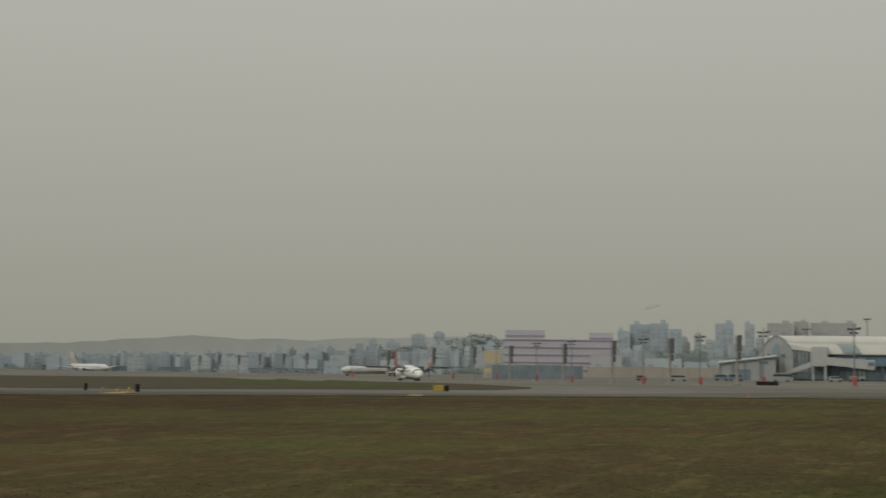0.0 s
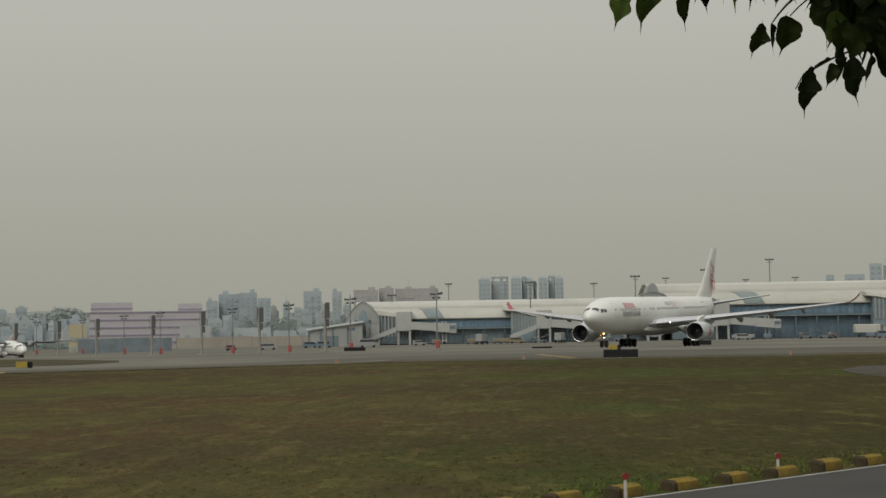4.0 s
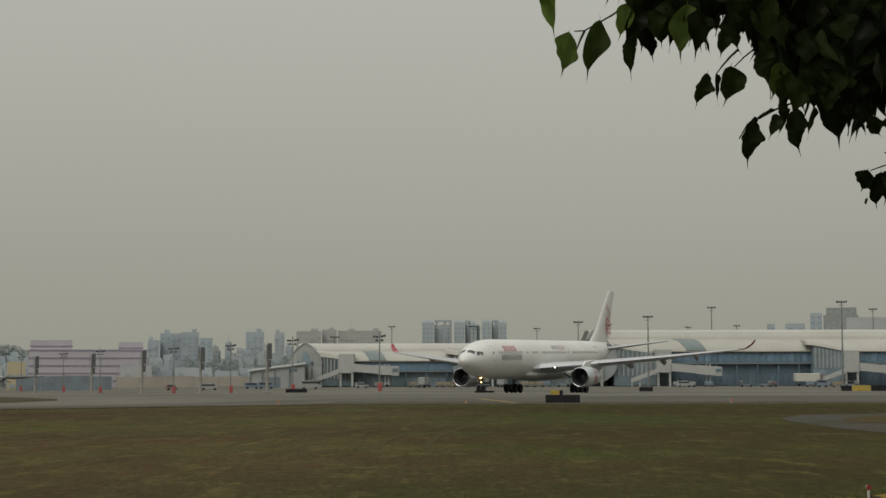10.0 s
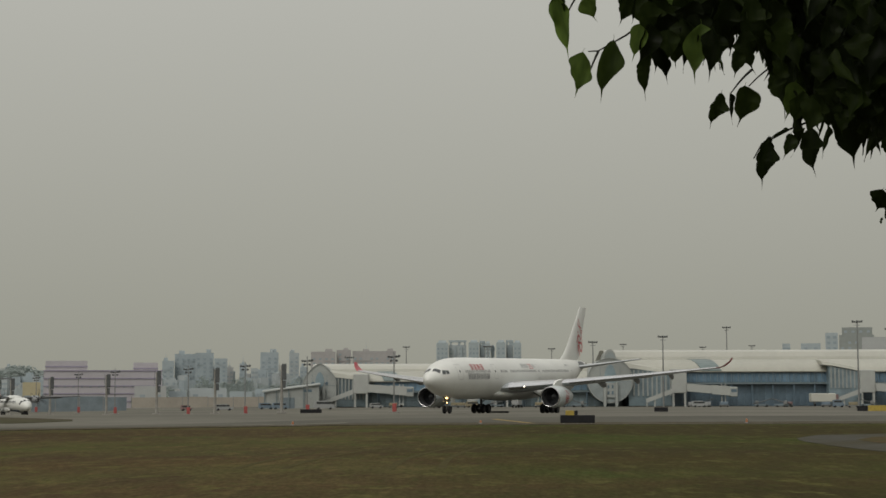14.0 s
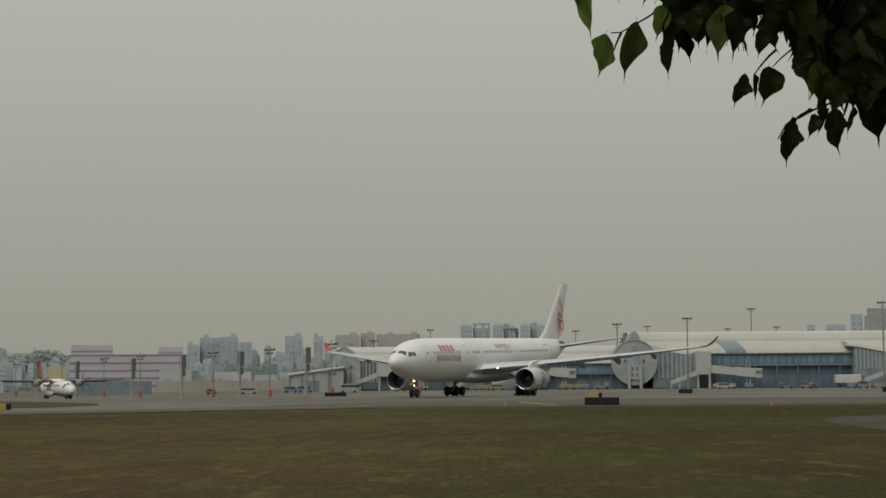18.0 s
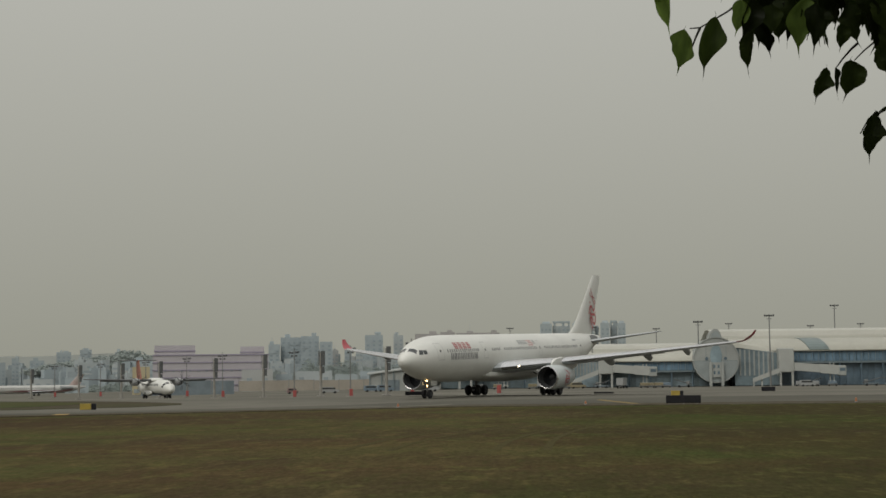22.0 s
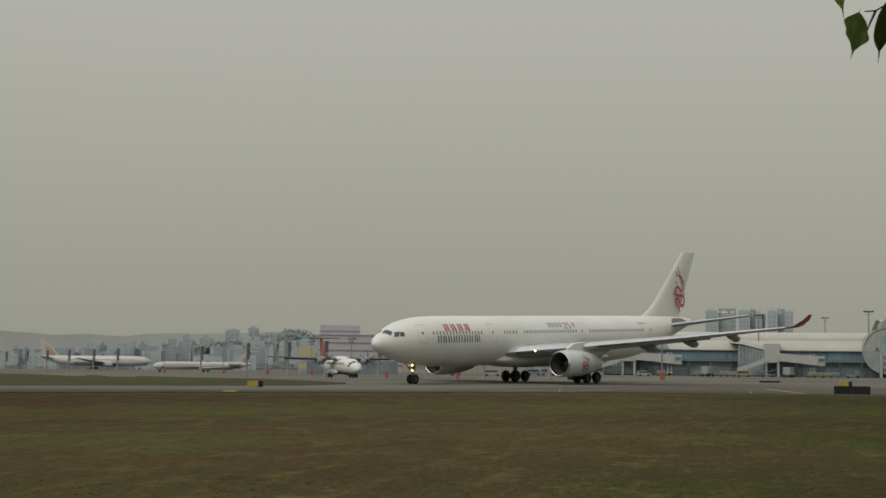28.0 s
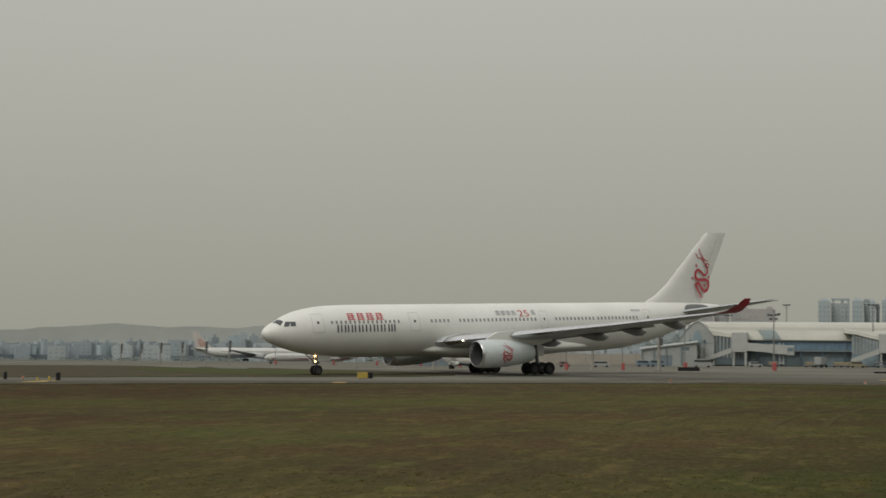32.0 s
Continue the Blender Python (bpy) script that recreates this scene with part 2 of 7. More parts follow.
def foil(le, chord, y, z, thick, twist=0.0):
    """A wing section: ring of points, leading edge at aft le."""
    pts = []
    for s, sg in ((1.0, 1), (0.75, 1), (0.45, 1), (0.2, 1), (0.05, 1), (0.0, 0), (0.05, -1), (0.2, -1), (0.45, -1), (0.75, -1), (0.97, -1)):
        h = thick * chord * (2.969 * math.sqrt(s) - 1.26 * s - 3.516 * s * s + 2.843 * s ** 3 - 1.015 * s ** 4) / 2 * 1.0
        pts.append((-(le + s * chord), y, z + sg * h * (1.1 if sg > 0 else 0.8) - twist * (s - 0.3) * chord))
    return pts


def ribbon(mesh, path, width, lift):
    """A flat band along a path of (u, v) points; lift maps u, v to space."""
    pts = [Vector(p) for p in path]
    left, right = [], []
    for i, p in enumerate(pts):
        d = (pts[min(i + 1, len(pts) - 1)] - pts[max(i - 1, 0)]).normalized()
        w = width * (0.45 + 0.55 * math.sin(math.pi * min(1, 0.12 + i / len(pts))))
        nrm = Vector((-d.y, d.x)) * w / 2
        left.append(lift(*(p + nrm))), right.append(lift(*(p - nrm)))
    n = len(pts)
    return mesh.add(left + right, [(i, i + 1, i + 1 + n, i + n) for i in range(n - 1)])


def emblem_path(w, h):
    """A winding band in a box w by h: two bends below, a rising end above."""
    knots = [Vector((u * w, v * h)) for u, v in ((-0.10, -0.49), (-0.26, -0.38), (-0.35, -0.27), (-0.18, -0.25), (0.02, -0.37), (0.22, -0.42), (0.40, -0.31), (0.36, -0.19), (0.05, -0.17), (-0.28, -0.16), (-0.36, -0.05), (-0.20, 0.04), (0.0, 0.0), (0.20, -0.08), (0.38, -0.01), (0.36, 0.10), (0.20, 0.21), (0.04, 0.32))]
    out = []
    for i in range(len(knots) - 1):
        p0, p1, p2, p3 = (knots[clamp(i + k, 0, len(knots) - 1)] for k in (-1, 0, 1, 2))
        for t in (0.0, 0.25, 0.5, 0.75):
            out.append(tuple(0.5 * (2 * p1 + (p2 - p0) * t + (2 * p0 - 5 * p1 + 4 * p2 - p3) * t * t + (3 * p1 - p0 - 3 * p2 + p3) * t ** 3)))
    return out + [tuple(knots[-1])]


def emblem(size_w, size_h, band, lift):
    """The winding band with small spikes, thin forked ends and star blots."""
    path = emblem_path(size_w, size_h)
    m = ribbon(Mesh(), path, band, lift)
    for pts in (((0.20, 0.20), (0.14, 0.33), (0.0, 0.40), (-0.06, 0.50)), ((0.08, 0.28), (-0.16, 0.30), (-0.28, 0.40)), ((0.28, 0.16), (0.44, 0.18), (0.56, 0.14)), ((0.30, 0.12), (0.50, 0.10)), ((-0.10, -0.47), (0.02, -0.56)), ((-0.10, -0.47), (-0.16, -0.56)), ((0.1, 0.24), (0.26, 0.27), (0.42, 0.22))):
        ribbon(m, [(u * size_w, v * size_h) for u, v in pts], band * 0.42, lift)
    for i in range(6, len(path) - 4, 5):
        (u0, v0), (u1, v1) = path[i], path[i + 1]
        d = Vector((u1 - u0, v1 - v0)).normalized()
        e = band * (0.8 if i % 2 else -0.8)
        m.add([lift(u0 - d.x * band * 0.3, v0 - d.y * band * 0.3), lift(u0 + d.x * band * 0.3, v0 + d.y * band * 0.3), lift(u0 - d.y * e + d.x * band * 0.4, v0 + d.x * e + d.y * band * 0.4)], [(0, 1, 2)])
    for u, v in ((-0.28, 0.13), (-0.54, -0.14), (0.45, -0.12), (0.17, -0.29)):
        for k in range(3):
            q = k * math.pi / 3 + 0.3
            c, e = math.cos(q) * band * 0.72, math.sin(q) * band * 0.72
            x, y = u * size_w, v * size_h
            m.add([lift(x - c, y - e), lift(x + e * 0.28, y - c * 0.28), lift(x + c, y + e), lift(x - e * 0.28, y + c * 0.28)], [(0, 1, 2, 3)])
    return m


def wheel(name, parent, at, r, w, hub="hub"):
    tyre = Mesh()
    prof = [(0.55 * r, -w / 2), (0.86 * r, -w / 2), (r, -w / 4), (r, w / 4), (0.86 * r, w / 2), (0.55 * r, w / 2)]
    tyre.loft([[(q * math.cos(2 * math.pi * i / 20), y, q * math.sin(2 * math.pi * i / 20)) for i in range(20)] for q, y in prof], caps=False)
    ob = part(name, tyre, M_TYRE, parent, "black rubber tyre with a grey hub", True, Matrix.Translation(at))
    rim = Mesh().loft([[(q * r * math.cos(2 * math.pi * i / 16), y * w, q * r * math.sin(2 * math.pi * i / 16)) for i in range(16)] for q, y in ((0.12, -0.46), (0.2, -0.44), (0.3, -0.3), (0.48, -0.34), (0.57, -0.45), (0.57, 0.45), (0.48, 0.34), (0.3, 0.3), (0.2, 0.44), (0.12, 0.46))])
    part(hub, rim, M_HUB, ob)
    return ob


def airliner():
    jet = thing("airliner", "white wide-body twin-engine jet airliner with red tail emblem, taxiing", "airplane")
    # fuselage
    st = sorted({*0.33 + np.linspace(0, 1, 9) ** 2 * 1.17, *np.linspace(1.5, 13, 20), *np.linspace(13, 40, 10), *np.linspace(40, 63.4, 24)})
    rings = []
    for a in st:
        r, c = fus(a)
        rings.append([(-a, r * math.cos(2 * math.pi * i / 48), c + r * math.sin(2 * math.pi * i / 48)) for i in range(48)])
    part("fuselage", Mesh().loft(rings), M_PAINT, jet, "white painted fuselage", True)
    # belly fairing
    rings = []
    for a, s in ((18.0, 0.03), (19.5, 0.45), (22, 0.8), (26, 1.0), (33, 1.0), (37, 0.75), (40, 0.4), (42, 0.05)):
        rings.append([(-a, (1.1 + 1.85 * s ** 0.6) * math.cos(t), 2.62 + (0.85 * s + 0.2) * math.sin(t) * (1.0 if math.sin(t) < 0 else 1.6)) for t in np.linspace(0, 2 * math.pi, 33)[:-1]])
    part("belly_fairing", Mesh().loft(rings), M_PAINT, jet, "pale grey-white belly fairing", True)
    # tail cone end
    part("tail_cone", Mesh().tube((-63.1, 0, 6.84), (-63.6, 0, 6.87), 0.27, 0.2, 14), M_EXH, jet, "dark exhaust at the tail end")
    # cockpit panes
    for s in (1, -1):
        hull = lambda a, q: (-a, s * (fus(a)[0] * math.cos(q) + 0.02), fus(a)[1] + (fus(a)[0] + 0.02) * math.sin(q))
        m = Mesh()
        low = [hull(1.42 + 0.5 * k / 5, radians(80 - 46 * k / 5)) for k in range(6)]
        top = [hull(2.02 + 0.3 * k / 5, radians(84 - 36 * k / 5)) for k in range(6)]
        m.add(low + top, [(k, k + 1, k + 7, k + 6) if s < 0 else (k + 6, k + 7, k + 1, k) for k in range(5)])
        part("cockpit_window", m, M_GLASS, jet, "dark cockpit window pane")
        for a0, a1, z0, z1, lean in ((2.2, 2.68, 5.43, 5.95, 0.5), (2.86, 3.36, 5.46, 5.93, 0.1)):
            part("cockpit_window", skin_patch(Mesh(), a0, a1, z0, z1, s, 0.025, 4, lean), M_GLASS, jet, "dark cockpit window pane")
    # cabin windows
    wd = {s: skin_patch(Mesh(), 14.0, 14.24, 5.6, 5.95, s, 0.018, 2).data("cabin_window", M_WIN) for s in (1, -1)}
    for s in (1, -1):
        for a0, a1 in ((7.2, 15.7), (19.3, 22.2), (22.95, 33.3), (35.9, 41.8)):
            for i in range(round((a1 - a0) / 0.53)):
                part("cabin_window", wd[s], M_WIN, jet, at=Matrix.Translation((14.1 - a0 - 0.53 * i, s * (skin(a0 + 0.53 * i, 5.77, 1)[1] - skin(14.1, 5.77, 1)[1]), 0)))
        for i in range(12):
            a = 41.8 + 0.53 * i
            part("cabin_window", skin_patch(Mesh(), a, a + 0.24, 5.6, 5.95, s, 0.018, 2), M_WIN, jet)
    # doors
    for s in (1, -1):
        for a, w in ((5.1, 1.2), (16.6, 1.2), (33.8, 0.95), (49.0, 1.05)):
            frame_ = Mesh()
            for x0, x1, z0, z1 in ((a - 0.04, a + 0.03, 4.74, 6.7), (a + w - 0.03, a + w + 0.04, 4.74, 6.7), (a, a + w, 4.70, 4.80), (a, a + w, 6.64, 6.72)):
                skin_patch(frame_, x0, x1, z0, z1, s, 0.012, 5)
            d = part("cabin_door", frame_, M_SEAM, jet, "closed cabin door outline")
            part("door_window", skin_patch(Mesh(), a + w * 0.4, a + w * 0.6, 5.65, 5.92, s, 0.016, 2), M_GLASS, d)
    # name band: nine dark bars, four red squares, smaller bars and the figure 25
    for s in (1, -1):
        for i, wd_ in enumerate((0.66, 0.60, 0.62, 0.64, 0.72, 0.66, 0.64, 0.16, 0.60)):
            a = 7.75 + (0.0, 0.80, 1.54, 2.34, 3.12, 4.0, 4.82, 5.68, 6.02)[i] * 1.065
            m = Mesh()
            for x0, x1, z0, z1 in ((a, a + 0.2, 4.72, 5.5), (a + wd_ - 0.24, a + wd_ - 0.06, 4.72, 5.5))[: 2 if wd_ > 0.2 else 1]:
                skin_patch(m, x0, x1, z0, z1, s, 0.02, 2)
            part("name_bar", m, M_GREYTX, jet, "dark grey livery bar")
        for i in range(4):
            a = 9.1 + i * 1.14
            m = Mesh()
            for k in range(4):
                skin_patch(m, a + 0.02 * k, a + 0.9 - 0.05 * (k % 2), 6.0 + 0.205 * k, 6.1 + 0.205 * k, s, 0.02, 1)
            skin_patch(m, a + 0.12, a + 0.24, 6.0, 6.73, s, 0.022, 3)
            skin_patch(m, a + 0.58, a + 0.71, 6.0, 6.73, s, 0.022, 3)
            part("red_bar", m, M_RED, jet, "red livery block")
        for i in range(5):
            a = 27.9 + i * 0.72 + (1.95 if i == 4 else 0)
            m = Mesh()
            for k in range(3):
                skin_patch(m, a, a + 0.56, 6.28 + 0.19 * k, 6.39 + 0.19 * k, s, 0.02, 1)
            skin_patch(m, a + 0.22, a + 0.34, 6.26, 6.8, s, 0.022, 2)
            part("small_bar", m, M_BELLY, jet, "small grey livery bar")
        cu = bpy.data.curves.new("figure", "FONT")
        cu.body, cu.size = "25", 1.02
        tmp = bpy.data.objects.new("figure", cu)
        me = bpy.data.meshes.new_from_object(tmp)
        bpy.data.objects.remove(tmp)
        xs = [v.co.x for v in me.vertices]
        for v in me.vertices:
            a = 30.9 + (v.co.x - min(xs)) * 1.55 if s > 0 else 30.9 + (max(xs) - v.co.x) * 1.55
            v.co = skin(a, 6.1 + v.co.y, s, 0.03)
        me.materials.append(M_RED)
        part("figure_25", me, M_RED, jet, "red number 25 on the fuselage")
        for i in range(5):
            part("small_bar", skin_patch(Mesh(), 47.2 + i * 0.3, 47.4 + i * 0.3, 6.5, 6.75, s, 0.02, 1), M_BELLY, jet)
    # wings
    for s in (1, -1):
        sec = [(18.9, 13.2, 1.5, 3.25, 0.14, 0.02), (20.4, 12.0, 3.2, 3.42, 0.135, 0.02), (24.6, 8.9, 9.4, 3.98, 0.12, 0.01), (30.9, 5.9, 19.0, 4.95, 0.11, 0.0), (36.9, 2.7, 28.4, 5.98, 0.10, -0.01)]
        ring = [[(p[0], s * p[1], p[2]) for p in foil(*q)] for q in sec]
        wing = part("wing", Mesh().loft(ring if s < 0 else [r[::-1] for r in ring]), M_WING, jet, "grey swept wing", True)
        lead = Mesh()
        for q0, q1 in zip(sec[1:-1], sec[2:]):
            f0, f1 = [[(p[0] + 0.03, s * p[1], p[2] + 0.01) for p in foil(*q)][3:8] for q in (q0, q1)]
            lead.loft([f0, f1], False, False)
        part("leading_edge", lead, M_METAL, wing, "bare metal leading edge", True)
        ring = [[(-x0, s * y0, z0), (-x0 - c * 0.5, s * (y0 + 0.06), z0), (-x0 - c, s * y0, z0), (-x0 - c * 0.5, s * (y0 - 0.06), z0)] for x0, c, y0, z0 in ((36.95, 2.65, 28.42, 5.96), (37.7, 2.15, 29.1, 6.2), (38.6, 1.5, 29.85, 6.85), (39.25, 0.85, 30.15, 7.42))]
        part("winglet", Mesh().loft(ring), M_WLET, wing, "crimson winglet", True)
        for y0, le, ln, z0 in ((6.2, 29.4, 4.6, 3.42), (12.6, 31.4, 4.3, 4.02), (17.2, 33.4, 3.8, 4.52), (21.8, 35.4, 3.3, 5.12)):
            m = Mesh()
            rg = []
            for t, k in ((0, 0.05), (0.3, 0.6), (0.6, 1.0), (0.82, 0.85), (1, 0.06)):
                rg.append([(-(le + ln * t), s * (y0 + 0.2 * k * math.cos(a)), z0 - 0.02 + (0.40 if math.sin(a) > 0 else 0.55) * k * math.sin(a) - 0.34 * t) for a in np.linspace(0, 2 * math.pi, 11)[:-1]])
            part("flap_track_fairing", m.loft(rg), M_FAIR, wing, "grey flap track fairing", True)
        flap = Mesh()
        for q0, q1, k in ((sec[1], sec[2], 0.0), (sec[2], sec[3], 0.0)):
            a = [(-(q[0] + q[1] * e), s * q[2], q[3] + d - 0.02) for q in (q0, q1) for e, d in ((0.74, 0.16), (1.04, -0.12))]
            flap.quad(a[0], a[1], a[3], a[2]).quad(*[(p[0], p[1], p[2] - 0.1) for p in (a[0], a[2], a[3], a[1])])
        part("flap", flap, M_BELLY, wing, "grey trailing edge flap")
        part("landing_light", Mesh().tube((-21.9, s * 5.1, 3.62), (-21.62, s * 5.13, 3.62), 0.075, n=12), M_LAND, wing, "lit landing light at the wing root")
        # engine
        y0, zc = 9.3, 2.2
        eng = part("engine_nacelle", Mesh().loft([[(-a, s * y0 + r * math.cos(t), zc + r * math.sin(t)) for t in np.linspace(0, 2 * math.pi, 37)[:-1]] for a, r in
                   ((20.65, 1.3), (20.75, 1.4), (21.5, 1.48), (22.8, 1.5), (24.6, 1.42), (26.2, 1.22), (27.6, 0.93), (27.6, 0.84))], caps=False), M_NAC, jet, "white engine nacelle with red emblem", True)
        part("intake_lip", Mesh().loft([[(-a, s * y0 + r * math.cos(t), zc + r * math.sin(t)) for t in np.linspace(0, 2 * math.pi, 37)[:-1]] for a, r in ((20.95, 1.2), (20.64, 1.27), (20.62, 1.31), (20.72, 1.39), (20.86, 1.43))], caps=False), M_METAL, eng, "bare metal intake lip", True)
        part("intake_duct", Mesh().loft([[(-a, s * y0 + r * math.cos(t), zc + r * math.sin(t)) for t in np.linspace(0, 2 * math.pi, 37)[:-1]] for a, r in ((22.6, 1.14), (21.4, 1.17), (20.92, 1.21))], caps=False), M_DUCT, eng, "dark grey intake duct", True)
        part("fan_disc", Mesh().tube((-22.35, s * y0, zc), (-22.5, s * y0, zc), 1.16, n=28), M_DARK, eng, "dark fan inside the intake")
        vane = Mesh().add([(-22.2, 0.3, -0.02), (-22.0, 1.12, -0.06), (-22.28, 1.11, 0.16), (-22.28, 0.29, 0.08)], [(0, 1, 2, 3)]).data("fan_blade", M_DARK)
        for i in range(22):
            part("fan_blade", vane, M_DARK, eng, at=Matrix.Translation((0, s * y0, zc)) @ pose(0, 0, 0, i * 360 / 22))
        part("spinner", Mesh().tube((-22.2, s * y0, zc), (-21.6, s * y0, zc), 0.36, 0.05, 16), M_DUCT, eng)
        part("exhaust_nozzle", Mesh().tube((-26.9, s * y0, zc), (-27.75, s * y0, zc), 0.86, 0.78, 24), M_EXH, eng, "heat-stained exhaust nozzle", True)
        part("exhaust_plug", Mesh().tube((-27.6, s * y0, zc), (-28.2, s * y0, zc), 0.3, 0.05, 16), M_EXH, eng)
        py = Mesh().loft([[(-a, s * (y0 - w), z0), (-a, s * (y0 + w), z0), (-a, s * (y0 + w), z1), (-a, s * (y0 - w), z1)] for a, w, z0, z1 in ((21.9, 0.05, zc + 1.3, zc + 1.56), (23.2, 0.22, zc + 1.1, zc + 2.2), (25.5, 0.26, zc + 0.9, zc + 2.4), (28.5, 0.2, zc + 0.75, zc + 1.9), (30.5, 0.05, zc + 1.2, zc + 1.6))])
        part("pylon", py, M_PAINT, eng, "white engine pylon", True)
        lift = lambda u, v: (-23.6 - u * 1.0, s * y0 + s * (1.53 * math.sqrt(max(0.05, 1 - ((v + 0.1) / 1.53) ** 2))), zc + v + 0.1)
        part("engine_emblem", emblem(1.4, 2.0, 0.15, lift), M_RED, eng, "red winding emblem")
        # tailplane
        ring = [[(p[0], s * p[1], p[2]) for p in foil(*q)] for q in ((54.9, 5.7, 0.8, 6.25, 0.11, 0), (58.3, 4.0, 5.2, 6.9, 0.10, 0), (61.5, 2.2, 9.65, 7.52, 0.09, 0))]
        part("tailplane", Mesh().loft(ring if s < 0 else [r[::-1] for r in ring]), M_WING, jet, "grey tailplane", True)
        part("tailplane_root", skin_panel(56.0, 60.4, s, 0.0, 0.8), M_FAIRD, jet, "dark grey panel at the tailplane root")
    # fin
    rg = []
    for z0, le, ch, th in ((6.9, 49.2, 10.4, 0.05), (7.6, 51.0, 8.95, 0.075), (8.4, 52.6, 7.75, 0.085), (9.6, 54.2, 6.75, 0.088), (13.0, 57.75, 4.9, 0.09), (15.8, 60.6, 3.45, 0.09), (16.1, 61.05, 3.1, 0.07)):
        f2 = foil(le, ch, 0, 0, th)
        rg.append([(p[0], p[2], z0) for p in f2])
    part("fin", Mesh().loft(rg), M_PAINT, jet, "white tail fin", True)
    for s in (1, -1):
        lift = lambda u, v: (-(59.75 + u), s * (0.34 - 0.03 * v), 11.25 + v)
        part("tail_emblem", emblem(2.6, 5.7, 0.37, lift), M_RED, jet, "red winding emblem on the tail fin")
        part("rudder_seam", Mesh().quad(*[(-a, s * 0.34 * (1 - (z0 - 7) / 16), z0) for a, z0 in ((58.3, 7.7), (58.37, 7.7), (62.98, 15.8), (62.91, 15.8))]), M_SEAM, jet)
    # landing gear
    wheels = []
    g = part("nose_gear", Mesh().tube((-6.67, 0, 0.55), (-6.75, 0, 2.4), 0.11).tube((-6.67, -0.5, 0.53), (-6.67, 0.5, 0.53), 0.07).tube((-6.7, 0, 1.2), (-5.3, 0, 2.3), 0.06), M_STRUT, jet, "grey nose gear leg", True)
    for y in (-0.36, 0.36):
        wheels.append((wheel("nose_wheel", g, (-6.67, y, 0.53), 0.53, 0.32), 0.53))
    for y, z in ((0.0, 1.44), (0.0, 2.05)):
        part("taxi_light", Mesh().tube((-6.62, y, z), (-6.48, y, z), 0.105, n=12), M_LAMP, g, "lit warm taxi light")
    part("gear_door", Mesh().box(-7.3, 0.55, 1.5, 1.5, 0.05, 0.75).box(-7.3, -0.55, 1.5, 1.5, 0.05, 0.75), M_PAINT, g, "open white gear door")
    for s in (1, -1):
        g = part("main_gear", Mesh().tube((-31.45, s * 5.34, 0.7), (-31.1, s * 5.2, 3.6), 0.2, n=14).tube((-32.55, s * 5.34, 0.7), (-30.35, s * 5.34, 0.7), 0.13).tube((-31.45, s * 5.3, 1.6), (-31.1, s * 3.0, 3.0), 0.09), M_STRUT, jet, "grey main gear leg with four wheels", True)
        for a in (30.45, 32.45):
            for dy in (-0.7, 0.7):
                wheels.append((wheel("main_wheel", g, (-a, s * 5.34 + dy, 0.69), 0.69, 0.5), 0.69))
        part("gear_door", Mesh().box(-31.5, s * 4.55, 2.0, 2.6, 0.06, 1.2), M_PAINT, g, "white gear door")
    # the airframe stands nose-down on its gear
    tilt = Matrix.Translation((-17.6, 0, 4)) @ pose(0, 0, 0, 0, 1.45, 0) @ Matrix.Translation((17.6, 0, -4))
    for ob in jet.children:
        if not ob.name.startswith(("nose_gear", "main_gear")):
            ob.matrix_basis = tilt @ ob.matrix_basis
    return jet, wheels


jet, jet_wheels = airliner()


